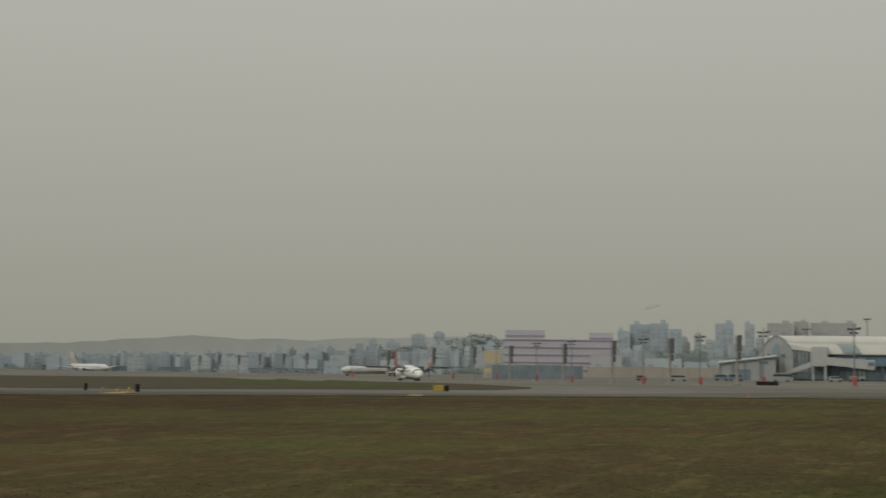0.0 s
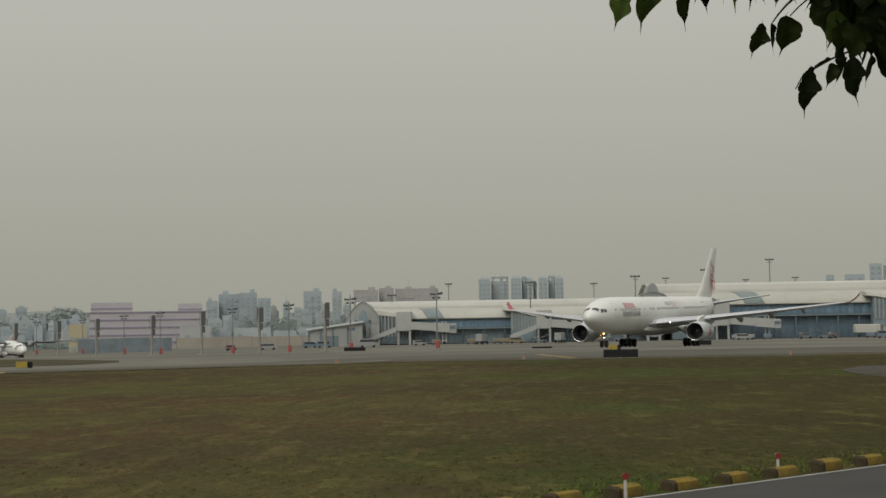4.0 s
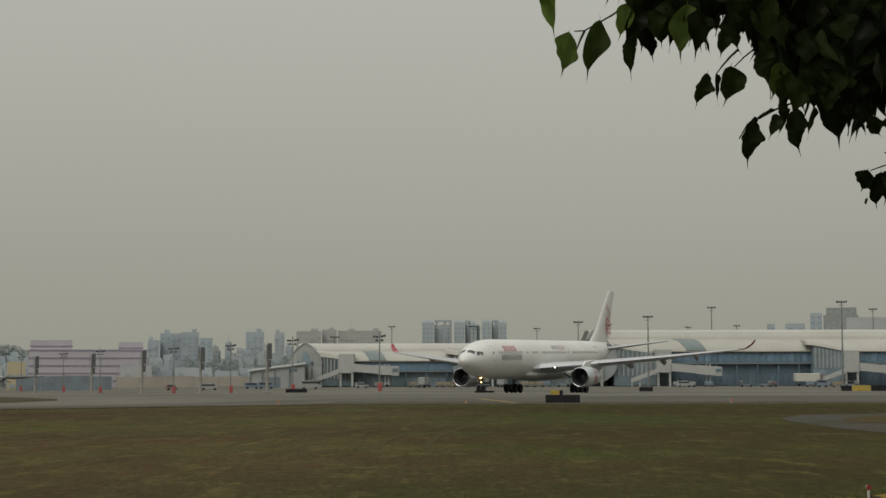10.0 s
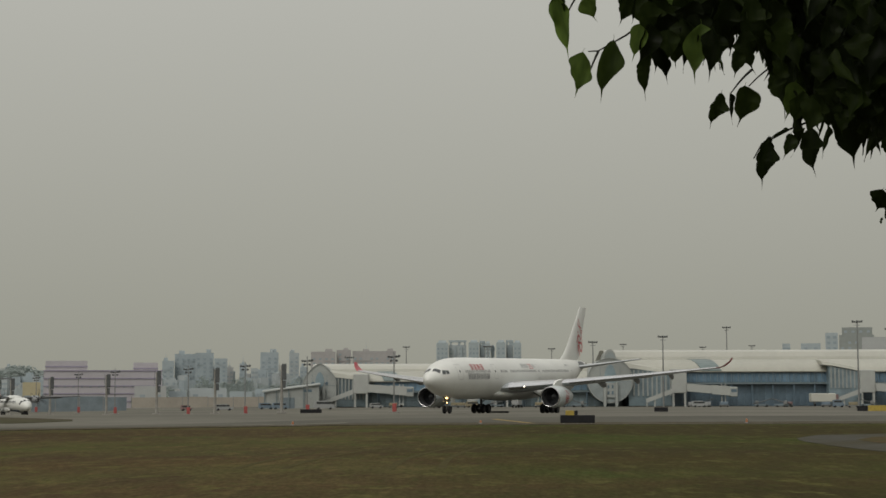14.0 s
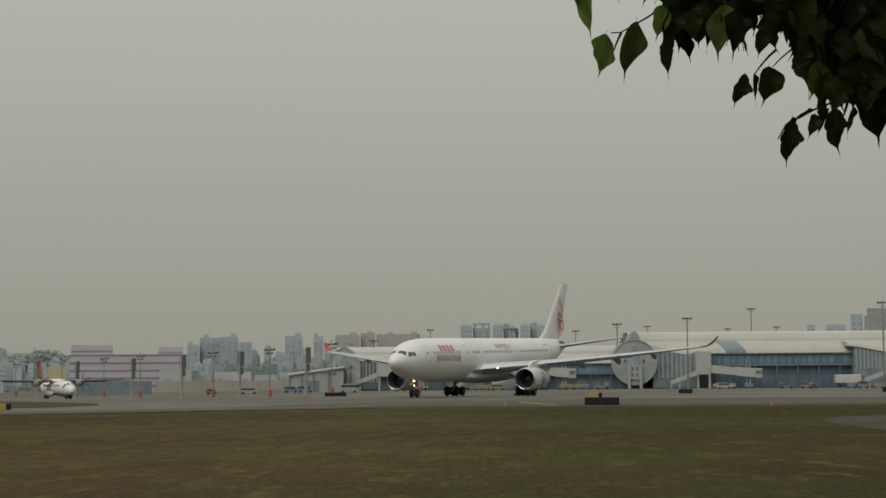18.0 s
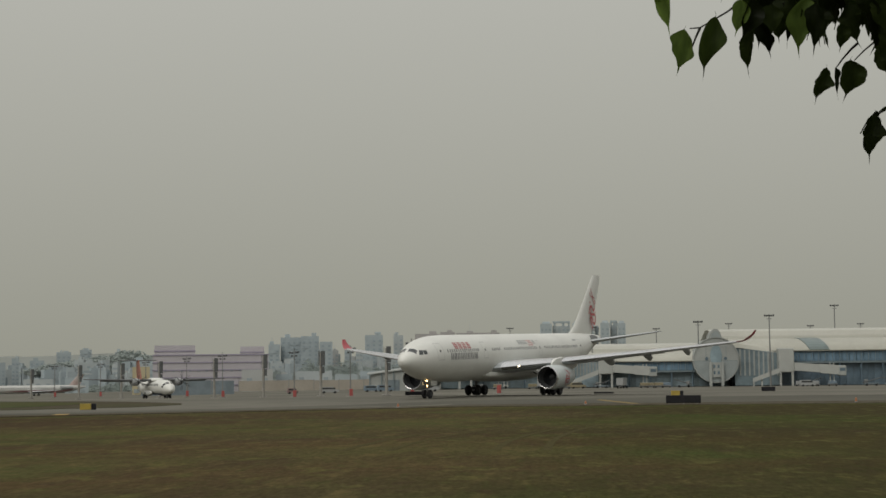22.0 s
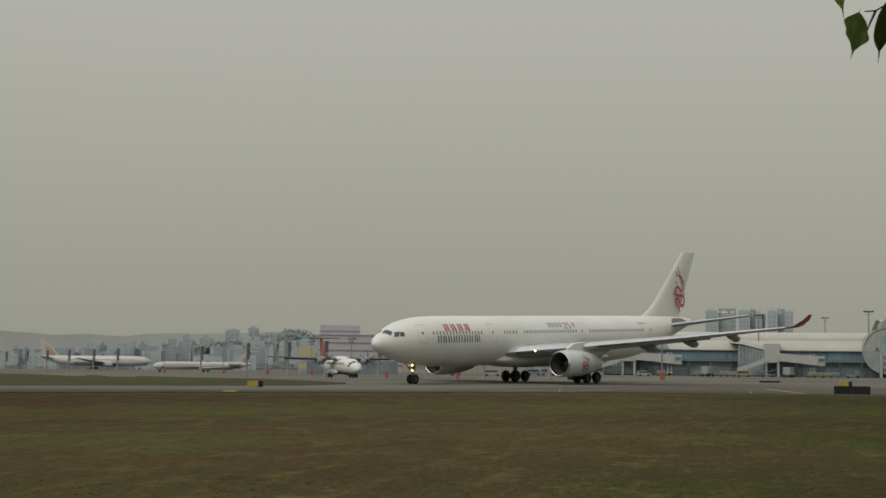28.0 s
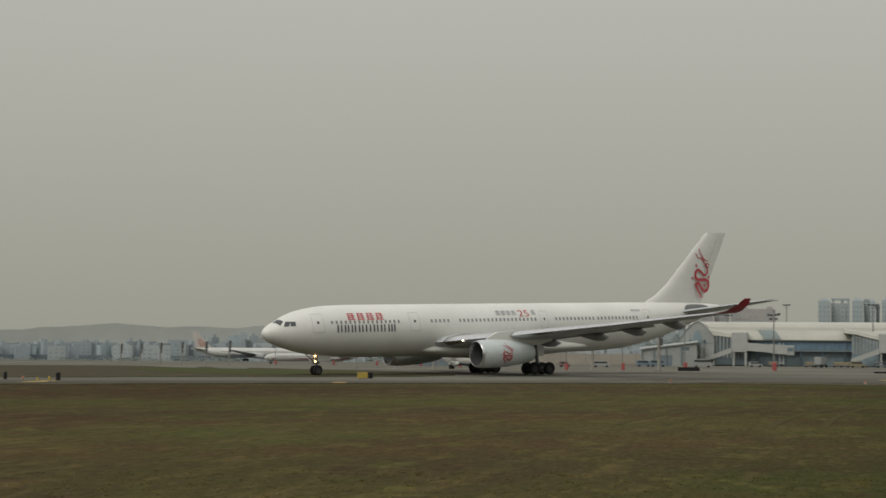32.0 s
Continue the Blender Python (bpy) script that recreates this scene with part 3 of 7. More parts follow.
# ---- ground ----
def grass_material(name, tuft=False):
    """Worn airfield grass: bands that follow the mowing lines, patches of green, straw and bare earth."""
    m = bpy.data.materials.new(name)
    m.use_nodes = True
    n, l = m.node_tree.nodes, m.node_tree.links
    b = n["Principled BSDF"]
    b.inputs["Roughness"].default_value, b.inputs["Specular IOR Level"].default_value = 0.95, 0.02
    geo, sep = n.new("ShaderNodeNewGeometry"), n.new("ShaderNodeSeparateXYZ")
    l.new(geo.outputs["Position"], sep.inputs[0])

    def noise_at(sx, sy, detail, rough=0.55):
        mp, no = n.new("ShaderNodeMapping"), n.new("ShaderNodeTexNoise")
        mp.inputs["Scale"].default_value = (sx, sy, 1.0)
        no.inputs["Scale"].default_value, no.inputs["Detail"].default_value, no.inputs["Roughness"].default_value = 1.0, detail, rough
        l.new(geo.outputs["Position"], mp.inputs["Vector"])
        l.new(mp.outputs[0], no.inputs["Vector"])
        return no.outputs["Fac"]

    def math_node(op, x, y):
        k = n.new("ShaderNodeMath")
        k.operation = op
        for i, v in enumerate((x, y)):
            if isinstance(v, float):
                k.inputs[i].default_value = v
            else:
                l.new(v, k.inputs[i])
        return k.outputs[0]

    def mix(f, x, y, mode="MIX"):
        k = n.new("ShaderNodeMix")
        k.data_type, k.blend_type = "RGBA", mode
        for i, v in ((0, f), (6, x), (7, y)):
            if isinstance(v, float):
                k.inputs[i].default_value = v
            elif isinstance(v, tuple):
                k.inputs[i].default_value = (*v, 1)
            else:
                l.new(v, k.inputs[i])
        return k.outputs[2]

    def steep(x, lo, hi):
        k = n.new("ShaderNodeMapRange")
        k.interpolation_type = "SMOOTHSTEP"
        k.inputs[1].default_value, k.inputs[2].default_value = lo, hi
        l.new(x, k.inputs[0])
        return k.outputs[0]

    # bands lie across the field, turned with the taxiway on its west side
    west = math_node("MULTIPLY", math_node("MINIMUM", math_node("ADD", sep.outputs["X"], 6.0), 0.0), -0.82)
    across = math_node("ADD", sep.outputs["Y"], west)
    wob = math_node("MULTIPLY", math_node("SUBTRACT", noise_at(0.03, 0.05, 4), 0.5), 26.0)
    band = n.new("ShaderNodeValToRGB")
    l.new(math_node("MULTIPLY", math_node("ADD", across, wob), 0.00625), band.inputs[0])
    earth, straw, green, olive = (0.057, 0.041, 0.022), (0.102, 0.079, 0.033), (0.059, 0.066, 0.021), (0.069, 0.061, 0.024)
    russet = (0.069, 0.047, 0.022)
    stops = ((0.0, olive), (0.13, olive), (0.18, (0.060, 0.052, 0.021)), (0.24, (0.056, 0.046, 0.020)), (0.28, russet), (0.34, olive), (0.40, russet), (0.47, earth), (0.54, olive), (0.575, green), (0.62, olive), (0.67, earth), (0.85, earth), (0.91, olive), (1.0, olive))
    for i, (pos, c) in enumerate(stops):
        e = band.color_ramp.elements[i] if i < 2 else band.color_ramp.elements.new(pos)
        e.position, e.color = pos, (*c, 1)
    col = mix(steep(noise_at(0.07, 0.055, 6, 0.62), 0.50, 0.68), band.outputs[0], (0.056, 0.068, 0.021))
    col = mix(steep(noise_at(0.16, 0.075, 6, 0.62), 0.46, 0.70), col, (0.054, 0.038, 0.020))
    col = mix(steep(noise_at(0.9, 0.24, 6, 0.62), 0.48, 0.76), col, straw)
    col = mix(steep(noise_at(2.2, 0.5, 5, 0.62), 0.48, 0.74), col, (0.052, 0.050, 0.018))
    east = math_node("ADD", math_node("MULTIPLY", sep.outputs["X"], 0.045), math_node("MULTIPLY", math_node("SUBTRACT", noise_at(0.09, 0.05, 5), 0.5), 1.6))
    col = mix(steep(east, -0.35, 0.35), col, mix(1.0, col, (0.70, 0.80, 0.66), "MULTIPLY"))
    col = mix(steep(noise_at(0.55, 0.30, 6, 0.65), 0.54, 0.72), col, (0.088, 0.083, 0.028))
    col = mix(steep(noise_at(0.42, 0.26, 6, 0.65), 0.56, 0.74), col, (0.050, 0.032, 0.019))
    far_west = math_node("ADD", math_node("MULTIPLY", sep.outputs["X"], -0.03), math_node("MULTIPLY", math_node("SUBTRACT", noise_at(0.07, 0.06, 5), 0.5), 1.4))
    col = mix(steep(far_west, 0.55, 1.3), col, mix(1.0, col, (0.86, 0.80, 0.86), "MULTIPLY"))
    blot = n.new("ShaderNodeMapRange")
    blot.inputs[1].default_value, blot.inputs[2].default_value, blot.inputs[3].default_value, blot.inputs[4].default_value = 0.3, 0.7, 0.70, 1.30
    l.new(noise_at(5.0, 1.3, 5, 0.68), blot.inputs[0])
    mott = n.new("ShaderNodeHueSaturation")
    l.new(blot.outputs[0], mott.inputs["Value"])
    l.new(col, mott.inputs["Color"])
    col = mott.outputs[0]
    fine = noise_at(9.0, 4.0, 3, 0.7)
    k = n.new("ShaderNodeMapRange")
    k.inputs[1].default_value, k.inputs[2].default_value, k.inputs[3].default_value, k.inputs[4].default_value = 0.3, 0.7, 0.80, 1.2
    if tuft:
        l.new(geo.outputs["Random Per Island"], k.inputs[0])
        k.inputs[1].default_value, k.inputs[2].default_value, k.inputs[3].default_value, k.inputs[4].default_value = 0.0, 1.0, 1.9, 2.6
    else:
        l.new(fine, k.inputs[0])
    hs = n.new("ShaderNodeHueSaturation")
    l.new(k.outputs[0], hs.inputs["Value"])
    l.new(col, hs.inputs["Color"])
    l.new(hs.outputs[0], b.inputs["Base Color"])
    if tuft:
        tr, ms = n.new("ShaderNodeBsdfTranslucent"), n.new("ShaderNodeMixShader")
        l.new(hs.outputs[0], tr.inputs["Color"])
        ms.inputs[0].default_value = 0.5
        l.new(b.outputs[0], ms.inputs[1])
        l.new(tr.outputs[0], ms.inputs[2])
        l.new(ms.outputs[0], n["Material Output"].inputs["Surface"])
    else:
        bp = n.new("ShaderNodeBump")
        bp.inputs["Strength"].default_value, bp.inputs["Distance"].default_value = 0.5, 0.05
        l.new(fine, bp.inputs["Height"])
        l.new(bp.outputs[0], b.inputs["Normal"])
    return m


M_GRASS = grass_material("dry_grass_ground")
M_TUFT = grass_material("dry_grass_tufts", True)
M_TAR = mat("taxiway_asphalt", (0.108, 0.104, 0.086), 0.9, var=0.14, scale=0.03, bump=0.1, fine=0.9, spec=0.05)
M_APRON = mat("apron_concrete", (0.152, 0.145, 0.121), 0.9, var=0.14, scale=0.02, fine=0.25, spec=0.05)
M_ISLE = mat("infield_grass", (0.068, 0.056, 0.041), 0.95, var=0.2, scale=0.08, col2=(0.064, 0.061, 0.036), fine=0.35, spec=0.02)
M_WORN = mat("old_worn_asphalt", (0.063, 0.061, 0.051), 0.9, var=0.25, scale=0.15, col2=(0.052, 0.047, 0.029), fine=1.4, spec=0.05)
M_ROAD = mat("service_road_asphalt", (0.047, 0.046, 0.042), 0.8, var=0.12, scale=0.4, bump=0.2, fine=40, spec=0.15)
M_LINE = mat("road_line_paint", (0.34, 0.33, 0.30), 0.7, var=0.12, scale=2, spec=0.1)
M_YLINE = mat("yellow_marking_paint", (0.36, 0.27, 0.11), 0.8, var=0.2, scale=0.7, spec=0.05)
M_TAWNY = mat("tawny_worn_paint", (0.36, 0.25, 0.10), 0.8, var=0.2, scale=0.7, spec=0.05)


def sheet(name, cells, material, lift, label, category, kind="structure"):
    """A sheet on the ground from rows of (x, y) points."""
    m = Mesh()
    n = len(cells[0])
    rim = lambda row: [(x, y, ground_z(x, y) - 0.06) for x, y in row]
    rows = [rim(cells[0])] + [[(x, y, ground_z(x, y) + lift) for x, y in row] for row in cells] + [rim(cells[-1])]
    k0, k1 = (1 if lift <= 0 else 0), len(rows) - (2 if lift <= 0 else 1)
    m.add([p for row in rows for p in row], [(i * n + j, i * n + j + 1, (i + 1) * n + j + 1, (i + 1) * n + j) for i in range(k0, k1) for j in range(n - 1)])
    return tagged(part(name, m, material), label, category, kind=kind)


gx = [-4500, -2500, -1200, -800, -600, -500, -400, -355, *range(-340, -95, 20), -95, *range(-80, 201, 20), 300, 500, 900, 1800, 4500]
gy = [-4500, -2000, -600, -200, -60, 0, *range(20, 121, 20), *range(130, 300, 10), *range(305, 366, 15), 400, 500, 700, 885, 1000, 1145, 1300, 1800, 4500]
sheet("ground", [[(x, y) for x in gx] for y in gy], M_GRASS, 0.0, "flat airfield ground with dry brown and green grass", "ground")


def near_edge(x):
    """The taxiway's edge towards the viewer."""
    return float(np.interp(x, [-400, -130, -58, -37, -22, -8, 10, 40, 120, 400], [34, 75, 105, 127, 140, 153, 153.5, 155, 160, 175]))


ax = [-800, -600, -500, -400, -330, -280, -240, -200, -170, -145, -130, -115, -100, -90, -80, -70, -60, -52, -46, -40, -34, -28, -22, -15, -8, 0, 10, 25, 40, 60, 90, 120, 200, 300, 400]
far_y = [lambda x: near_edge(x), lambda x: near_edge(x) + 12, lambda x: near_edge(x) + 22]
rows_ = [[(x, f(x)) for x in ax] for f in far_y] + [[(x, max(near_edge(x) + 23 + 0.5 * i, y)) for x in ax] for i, y in enumerate((*range(130, 300, 10), 305, 320, 335, 350, 366, 420, 520, 700, 885, 1000, 1145, 1300))]
sheet("apron", rows_, M_APRON, 0.03, "grey concrete apron behind the taxiway", "apron")
sheet("taxiway", [[(x, near_edge(x) + k / 6 * (14 + 16 * clamp((x + 40) / 60, 0, 1))) for x in ax] for k in range(7)], M_TAR, 0.05, "dark grey asphalt taxiway", "taxiway")
M_VERGE = mat("grass_grown_asphalt_edge", (0.090, 0.082, 0.062), 0.95, var=0.3, scale=0.25, col2=(0.060, 0.050, 0.030), fine=1.6, spec=0.03)
sheet("taxiway_shoulder", [[(x, near_edge(x) + k) for x in ax] for k in (-5, -1, 3.5)], M_VERGE, 0.062, "worn asphalt shoulder overgrown with dry grass", "taxiway edge")
# grass island between the taxiway and the apron
isl = [(45, 150, 1100), (38, 145, 800), (31, 142, 640), (27, 146, 600), (24, 154, 540), (22, 158, 380), (20.5, 160, 225), (18.5, 161, 204), (16.7, 163, 198), (15, 164.5, 190), (14, 168, 183), (13.2, 172, 178)]
sheet("infield_grass", [[polar(a, d0 + (d1 - d0) * (k / 40) ** 1.7) for a, d0, d1 in isl] for k in range(41)], M_ISLE, 0.07, "brown and green infield grass strip", "grass")
M_ISLEG = mat("green_infield_grass", (0.058, 0.067, 0.030), 0.95, var=0.2, scale=0.05, col2=(0.066, 0.062, 0.026), fine=0.5, spec=0.02)
sheet("infield_green", [[polar(a, d0 + (d1 - d0) * k / 4) for a, d0, d1 in ((24.6, 200, 214), (23.5, 180, 222), (22, 172, 215), (20.5, 168, 205), (19, 169, 198), (17.8, 173, 193), (16.6, 180, 187))] for k in range(5)], M_ISLEG, 0.09, "greener patch of the infield grass", "grass")
# worn asphalt end of a connector, in the grass
sheet("connector_taxiway", [[(19.8, 91), (20.6, 95.5), (23.5, 103), (30, 107.5), (60, 122)], [(19.4, 87), (21, 85), (25, 84), (32, 84), (60, 84)], [(19.2, 82), (19.2, 76), (19.6, 70), (22, 60), (60, 40)]], M_WORN, 0.02, "strip of worn asphalt in the grass", "taxiway")
M_RUSSET = mat("russet_dry_grass", (0.076, 0.054, 0.030), 0.95, var=0.25, scale=0.4, col2=(0.060, 0.056, 0.024), fine=3.0, spec=0.02)
sheet("grass_island", [[(22.6, 85), (24, 85.8), (30, 88), (45, 92)], [(23.0, 91), (25, 93.5), (32, 97), (45, 103)], [(25.6, 97.4), (27.7, 98.9), (34, 101), (45, 107)]], M_RUSSET, 0.035, "russet grass island inside the worn asphalt", "grass")


def patch(name, label, corners, material, lift=0.068):
    m = Mesh()
    m.add([(x, y, ground_z(x, y) + lift) for x, y in corners], [tuple(range(len(corners)))])
    return tagged(part(name, m, material), label, "ground marking", kind="structure")


patch("ground_marking", "worn yellow taxiway marking", [(4.4, 170), (5.1, 170), (8.2, 153.5), (7.5, 153.5)], M_YLINE)
patch("ground_marking", "worn tawny taxiway marking", [(-40.0, 127), (-39.0, 127.3), (-37.5, 121.8), (-38.6, 121.4)], M_TAWNY)
patch("ground_marking", "worn yellow taxiway marking", [(-60.5, 115.5), (-59.0, 116), (-57.2, 109), (-58.7, 108)], M_YLINE)


def edge_light(x, y, label, material, tall):
    t = thing("edge_light", label, "light", pose(x, y, ground_z(x, y) + 0.06), group="taxiway edge lights")
    part("base", Mesh().tube((0, 0, 0), (0, 0, 0.06), 0.16, 0.14, 12), M_STEEL, t)
    part("housing", Mesh().tube((0, 0, 0.06), (0, 0, tall * 0.7), 0.11, 0.10, 12), material, t, "", True)
    part("lens_cap", Mesh().tube((0, 0, tall * 0.7), (0, 0, tall), 0.10, 0.05, 12), material, t)


def box_pole():
    t = thing("floodlight_pole", "concrete apron pole carrying a tall dark lamp housing", "pole", group="apron poles")
    part("post", Mesh().tube((0, 0, 0.25), (0, 0, 8.7), 0.30, 0.22, 12), M_CONC, t, "pale concrete post", True)
    part("footing", Mesh().chamfer(0, 0, 0, 1.7, 1.2, 0.28, 0.05), M_CONC, t)
    part("lamp_housing", Mesh().chamfer(0.42, -0.1, 6.1, 0.85, 0.9, 2.9, 0.06), M_BOX, t, "dark slatted lamp housing")
    part("lower_housing", Mesh().chamfer(0.5, -0.1, 4.6, 0.5, 0.6, 1.35, 0.05), M_BOX, t)
    part("rail", Mesh().tube((-0.45, 0, 6.2), (-0.45, 0, 9.0), 0.05, n=6).tube((-0.45, 0, 6.4), (0.1, 0, 6.4), 0.04, n=6).tube((-0.45, 0, 8.6), (0.1, 0, 8.6), 0.04, n=6), M_STEEL, t)
    return t


def lamp_mast():
    t = thing("floodlight_mast", "thin grey mast with floodlights and a red box at its foot", "mast", group="apron masts")
    part("mast_pole", Mesh().tube((0, 0, 0), (0, 0, 11.0), 0.16, 0.09, 8), M_STEEL, t, "thin steel pole", True)
    part("cross_arm", Mesh().box(0, 0, 9.95, 2.0, 0.12, 0.12).box(0, 0, 9.3, 1.2, 0.12, 0.1), M_STEEL, t)
    for x, z, s in ((-0.9, 10.1, -1), (-0.42, 10.05, -1), (0.45, 10.15, 1), (0.95, 10.25, 1), (-0.5, 9.4, -1), (0.5, 9.4, 1)):
        part("floodlight", Mesh().chamfer(0, 0, -0.15, 0.46, 0.3, 0.32, 0.04), M_BOX, t, "dark floodlight head", at=pose(x, -0.15, z, 28, 14 * s, 0))
    part("foot_box", Mesh().chamfer(0.15, -0.35, 0.12, 0.72, 0.6, 1.55, 0.06), M_REDBOX, t, "red equipment box at the foot")
    part("footing", Mesh().chamfer(0, 0, 0, 1.9, 1.4, 0.2, 0.04), M_CONC, t)
    return t


M_CONC = mat("weathered_concrete", (0.25, 0.24, 0.215), 0.85, var=0.12, scale=0.8)
M_BOX = mat("dark_lamp_housing", (0.075, 0.080, 0.080), 0.6, var=0.12, scale=1.5)
M_STEEL = mat("grey_steel", (0.22, 0.225, 0.22), 0.5, 0.4, var=0.1)
M_REDBOX = mat("faded_red_paint", (0.30, 0.06, 0.055), 0.6, var=0.12)
M_BLACK = mat("black_sign_face", (0.020, 0.020, 0.022), 0.6, var=0.15, scale=2, spec=0.1)
M_YELLOW = mat("sign_yellow", (0.34, 0.25, 0.04), 0.55, var=0.12, scale=2)

first = box_pole()
spots = ((5.96, 293), (8.30, 315), (10.33, 335), (12.06, 359), (13.97, 392), (15.28, 411), (16.73, 432), (18.34, 510), (21.24, 600), (22.06, 630), (22.9, 660), (23.64, 690), (24.31, 720), (25.0, 750))
for i, (az, d) in enumerate(spots):
    x, y = polar(az, d)
    m = pose(x, y, ground_z(x, y) + 0.03, 0, 0, az)
    if i:
        copy_thing(first, m)
    else:
        first.matrix_basis = m
first = lamp_mast()
for i, (az, d) in enumerate(((1.97, 291), (5.06, 311), (7.25, 342), (9.24, 362), (11.77, 394), (13.02, 432), (14.44, 486), (16.0, 520), (17.55, 545), (19.6, 600))):
    x, y = polar(az, d)
    m = pose(x, y, ground_z(x, y) + 0.03, 0, 0, az - 8 + 5 * (i % 3))
    if i:
        copy_thing(first, m)
    else:
        first.matrix_basis = m


def board(name, label, parts, az, d, turn=0.0):
    """A low airfield board: parts are (x0, x1, z0, z1, material)."""
    x, y = polar(az, d)
    t = thing(name, label, "sign", pose(x, y, ground_z(x, y) + 0.04, 0, 0, az + turn))
    lo, hi = min(p[0] for p in parts), max(p[1] for p in parts)
    for x0, x1, z0, z1, m in parts:
        part("panel", Mesh().chamfer((x0 + x1) / 2, 0, z0, x1 - x0, 0.28, z1 - z0, 0.03), m, t)
    for k in range(3):
        part("leg", Mesh().box(lo + (hi - lo) * (0.1 + 0.4 * k), 0, 0, 0.08, 0.2, 0.2), M_STEEL, t)
    return t


board("taxiway_sign", "low black taxiway board on short legs", [(-1.6, 1.6, 0.12, 0.85, M_BLACK)], -4.56, 150)
board("taxiway_sign", "small yellow and black taxiway board", [(-0.6, 0.25, 0.3, 1.15, M_YELLOW), (0.27, 0.6, 0.3, 1.15, M_BLACK)], -4.35, 158)
board("taxiway_sign", "low black taxiway board before the apron", [(-1.5, 1.5, 0.1, 0.62, M_BLACK)], 4.92, 226)
board("taxiway_sign", "flat black taxiway board before the apron", [(-1.4, 1.4, 0.06, 0.3, M_BLACK)], -1.77, 228)
board("taxiway_sign", "low black taxiway board on the apron", [(-1.3, 1.3, 0.1, 0.95, M_BLACK)], -7.51, 312)
board("taxiway_sign", "yellow and black taxiway board in the infield grass", [(-0.74, 0.26, 0.1, 0.66, M_YELLOW), (0.28, 0.72, 0.1, 0.66, M_BLACK)], 16.41, 150)
board("taxiway_sign", "black and yellow direction board at the apron edge", [(-2.9, -0.9, 0.1, 1.1, M_BLACK), (-0.85, 2.6, 0.1, 1.2, M_YELLOW), (2.65, 5.6, 0.1, 1.1, M_BLACK)], -14.75, 318)

board("taxiway_sign", "small dark marker board beside the taxiway", [(-0.13, 0.13, 0.1, 0.66, M_BLACK)], 28.89, 131)
board("taxiway_sign", "small dark marker board beside the taxiway", [(-0.17, 0.17, 0.1, 0.7, M_BLACK)], 27.12, 127)
M_ORNG = mat("orange_marker_plastic", (0.34, 0.14, 0.065), 0.6, var=0.1)
for x_, y_, m_, l_, h_ in ((28.2, 152.6, M_ORNG, "small orange taxiway edge marker", 0.42), (3.0, 153.2, M_ORNG, "small orange taxiway edge marker", 0.3), (-14.3, 147.0, M_ORNG, "small orange taxiway edge marker", 0.34), (-62.8, 116.6, M_ORNG, "small orange taxiway edge marker", 0.3), (-58.6, 113.0, M_YELLOW, "yellow taxiway edge light", 0.4), (-59.4, 112.6, M_YELLOW, "yellow taxiway edge light", 0.3), (47, 157.5, M_ORNG, "small orange taxiway edge marker", 0.4)):
    edge_light(x_, y_, l_, m_, h_)

# old tyre marks curving through the grass
M_TRACK = mat("pale_trodden_grass", (0.066, 0.057, 0.024), 0.95, var=0.3, scale=0.6, col2=(0.056, 0.048, 0.022), fine=6, spec=0.02)
for x_, b_ in ((-7.6, 4.5), (-5.9, 4.2), (-2.2, 3.4), (-0.4, 2.6)):
    rows_t = [(x_ + b_ * (k / 8) ** 2, 56 + 3.6 * k) for k in range(9)]
    sheet("tyre_mark", [[(x, y) for x, y in rows_t], [(x + 0.3, y) for x, y in rows_t]], M_TRACK, 0.008, "pale old tyre mark in the grass", "tyre mark")

# grass tufts, thicker towards the viewer
grass_rng = np.random.default_rng(5)
tn = 6000
t_az = np.radians(grass_rng.uniform(-19, 34, tn))
t_d = 9.0 * (34 / 9.0) ** grass_rng.random(tn) ** 0.8
t_x, t_y = -t_d * np.sin(t_az), t_d * np.cos(t_az)
keep = (t_y > 23.3 + 1.06 * t_x) & (t_y < np.interp(t_x, [-130, -58, -37, -22, -8, 10, 40], [75, 105, 127, 140, 153, 153.5, 155]) - 0.2) & ~((t_x > 18.8) & (t_y < 92 + (t_x - 19) * 1.3) & (t_y > 80 - (t_x - 19) * 6.0))
t_x, t_y, t_d = t_x[keep], t_y[keep], t_d[keep]
tn = len(t_x)
t_h = grass_rng.uniform(0.012, 0.034, tn) * (1 + 0.8 * (grass_rng.random(tn) > 0.96))
t_w = t_h * 0.35 + 0.0007 * t_d
t_z = np.array([ground_z(x, y) for x, y in zip(t_x, t_y)])
vs = []
for k in range(3):
    a = grass_rng.uniform(0, math.pi, tn)
    lx, ly = grass_rng.normal(0, 2.2, tn) * t_h, grass_rng.normal(0, 0.9, tn) * t_h
    ox, oy = grass_rng.normal(0, 0.06, tn), grass_rng.normal(0, 0.06, tn)
    b0 = np.stack([t_x + ox - t_w * np.cos(a), t_y + oy - t_w * np.sin(a), t_z], 1)
    b1 = np.stack([t_x + ox + t_w * np.cos(a), t_y + oy + t_w * np.sin(a), t_z], 1)
    tp = np.stack([t_x + ox + lx, t_y + oy + ly, t_z + t_h * grass_rng.uniform(0.7, 1.2, tn)], 1)
    vs.append(np.stack([b0, b1, tp], 1).reshape(-1, 3))
vs = np.concatenate(vs).reshape(-1, 3, 3)
# blades show their front side to the south
away = np.cross(vs[:, 1] - vs[:, 0], vs[:, 2] - vs[:, 0])[:, 1] > 0
vs[away] = vs[away][:, [1, 0, 2]]
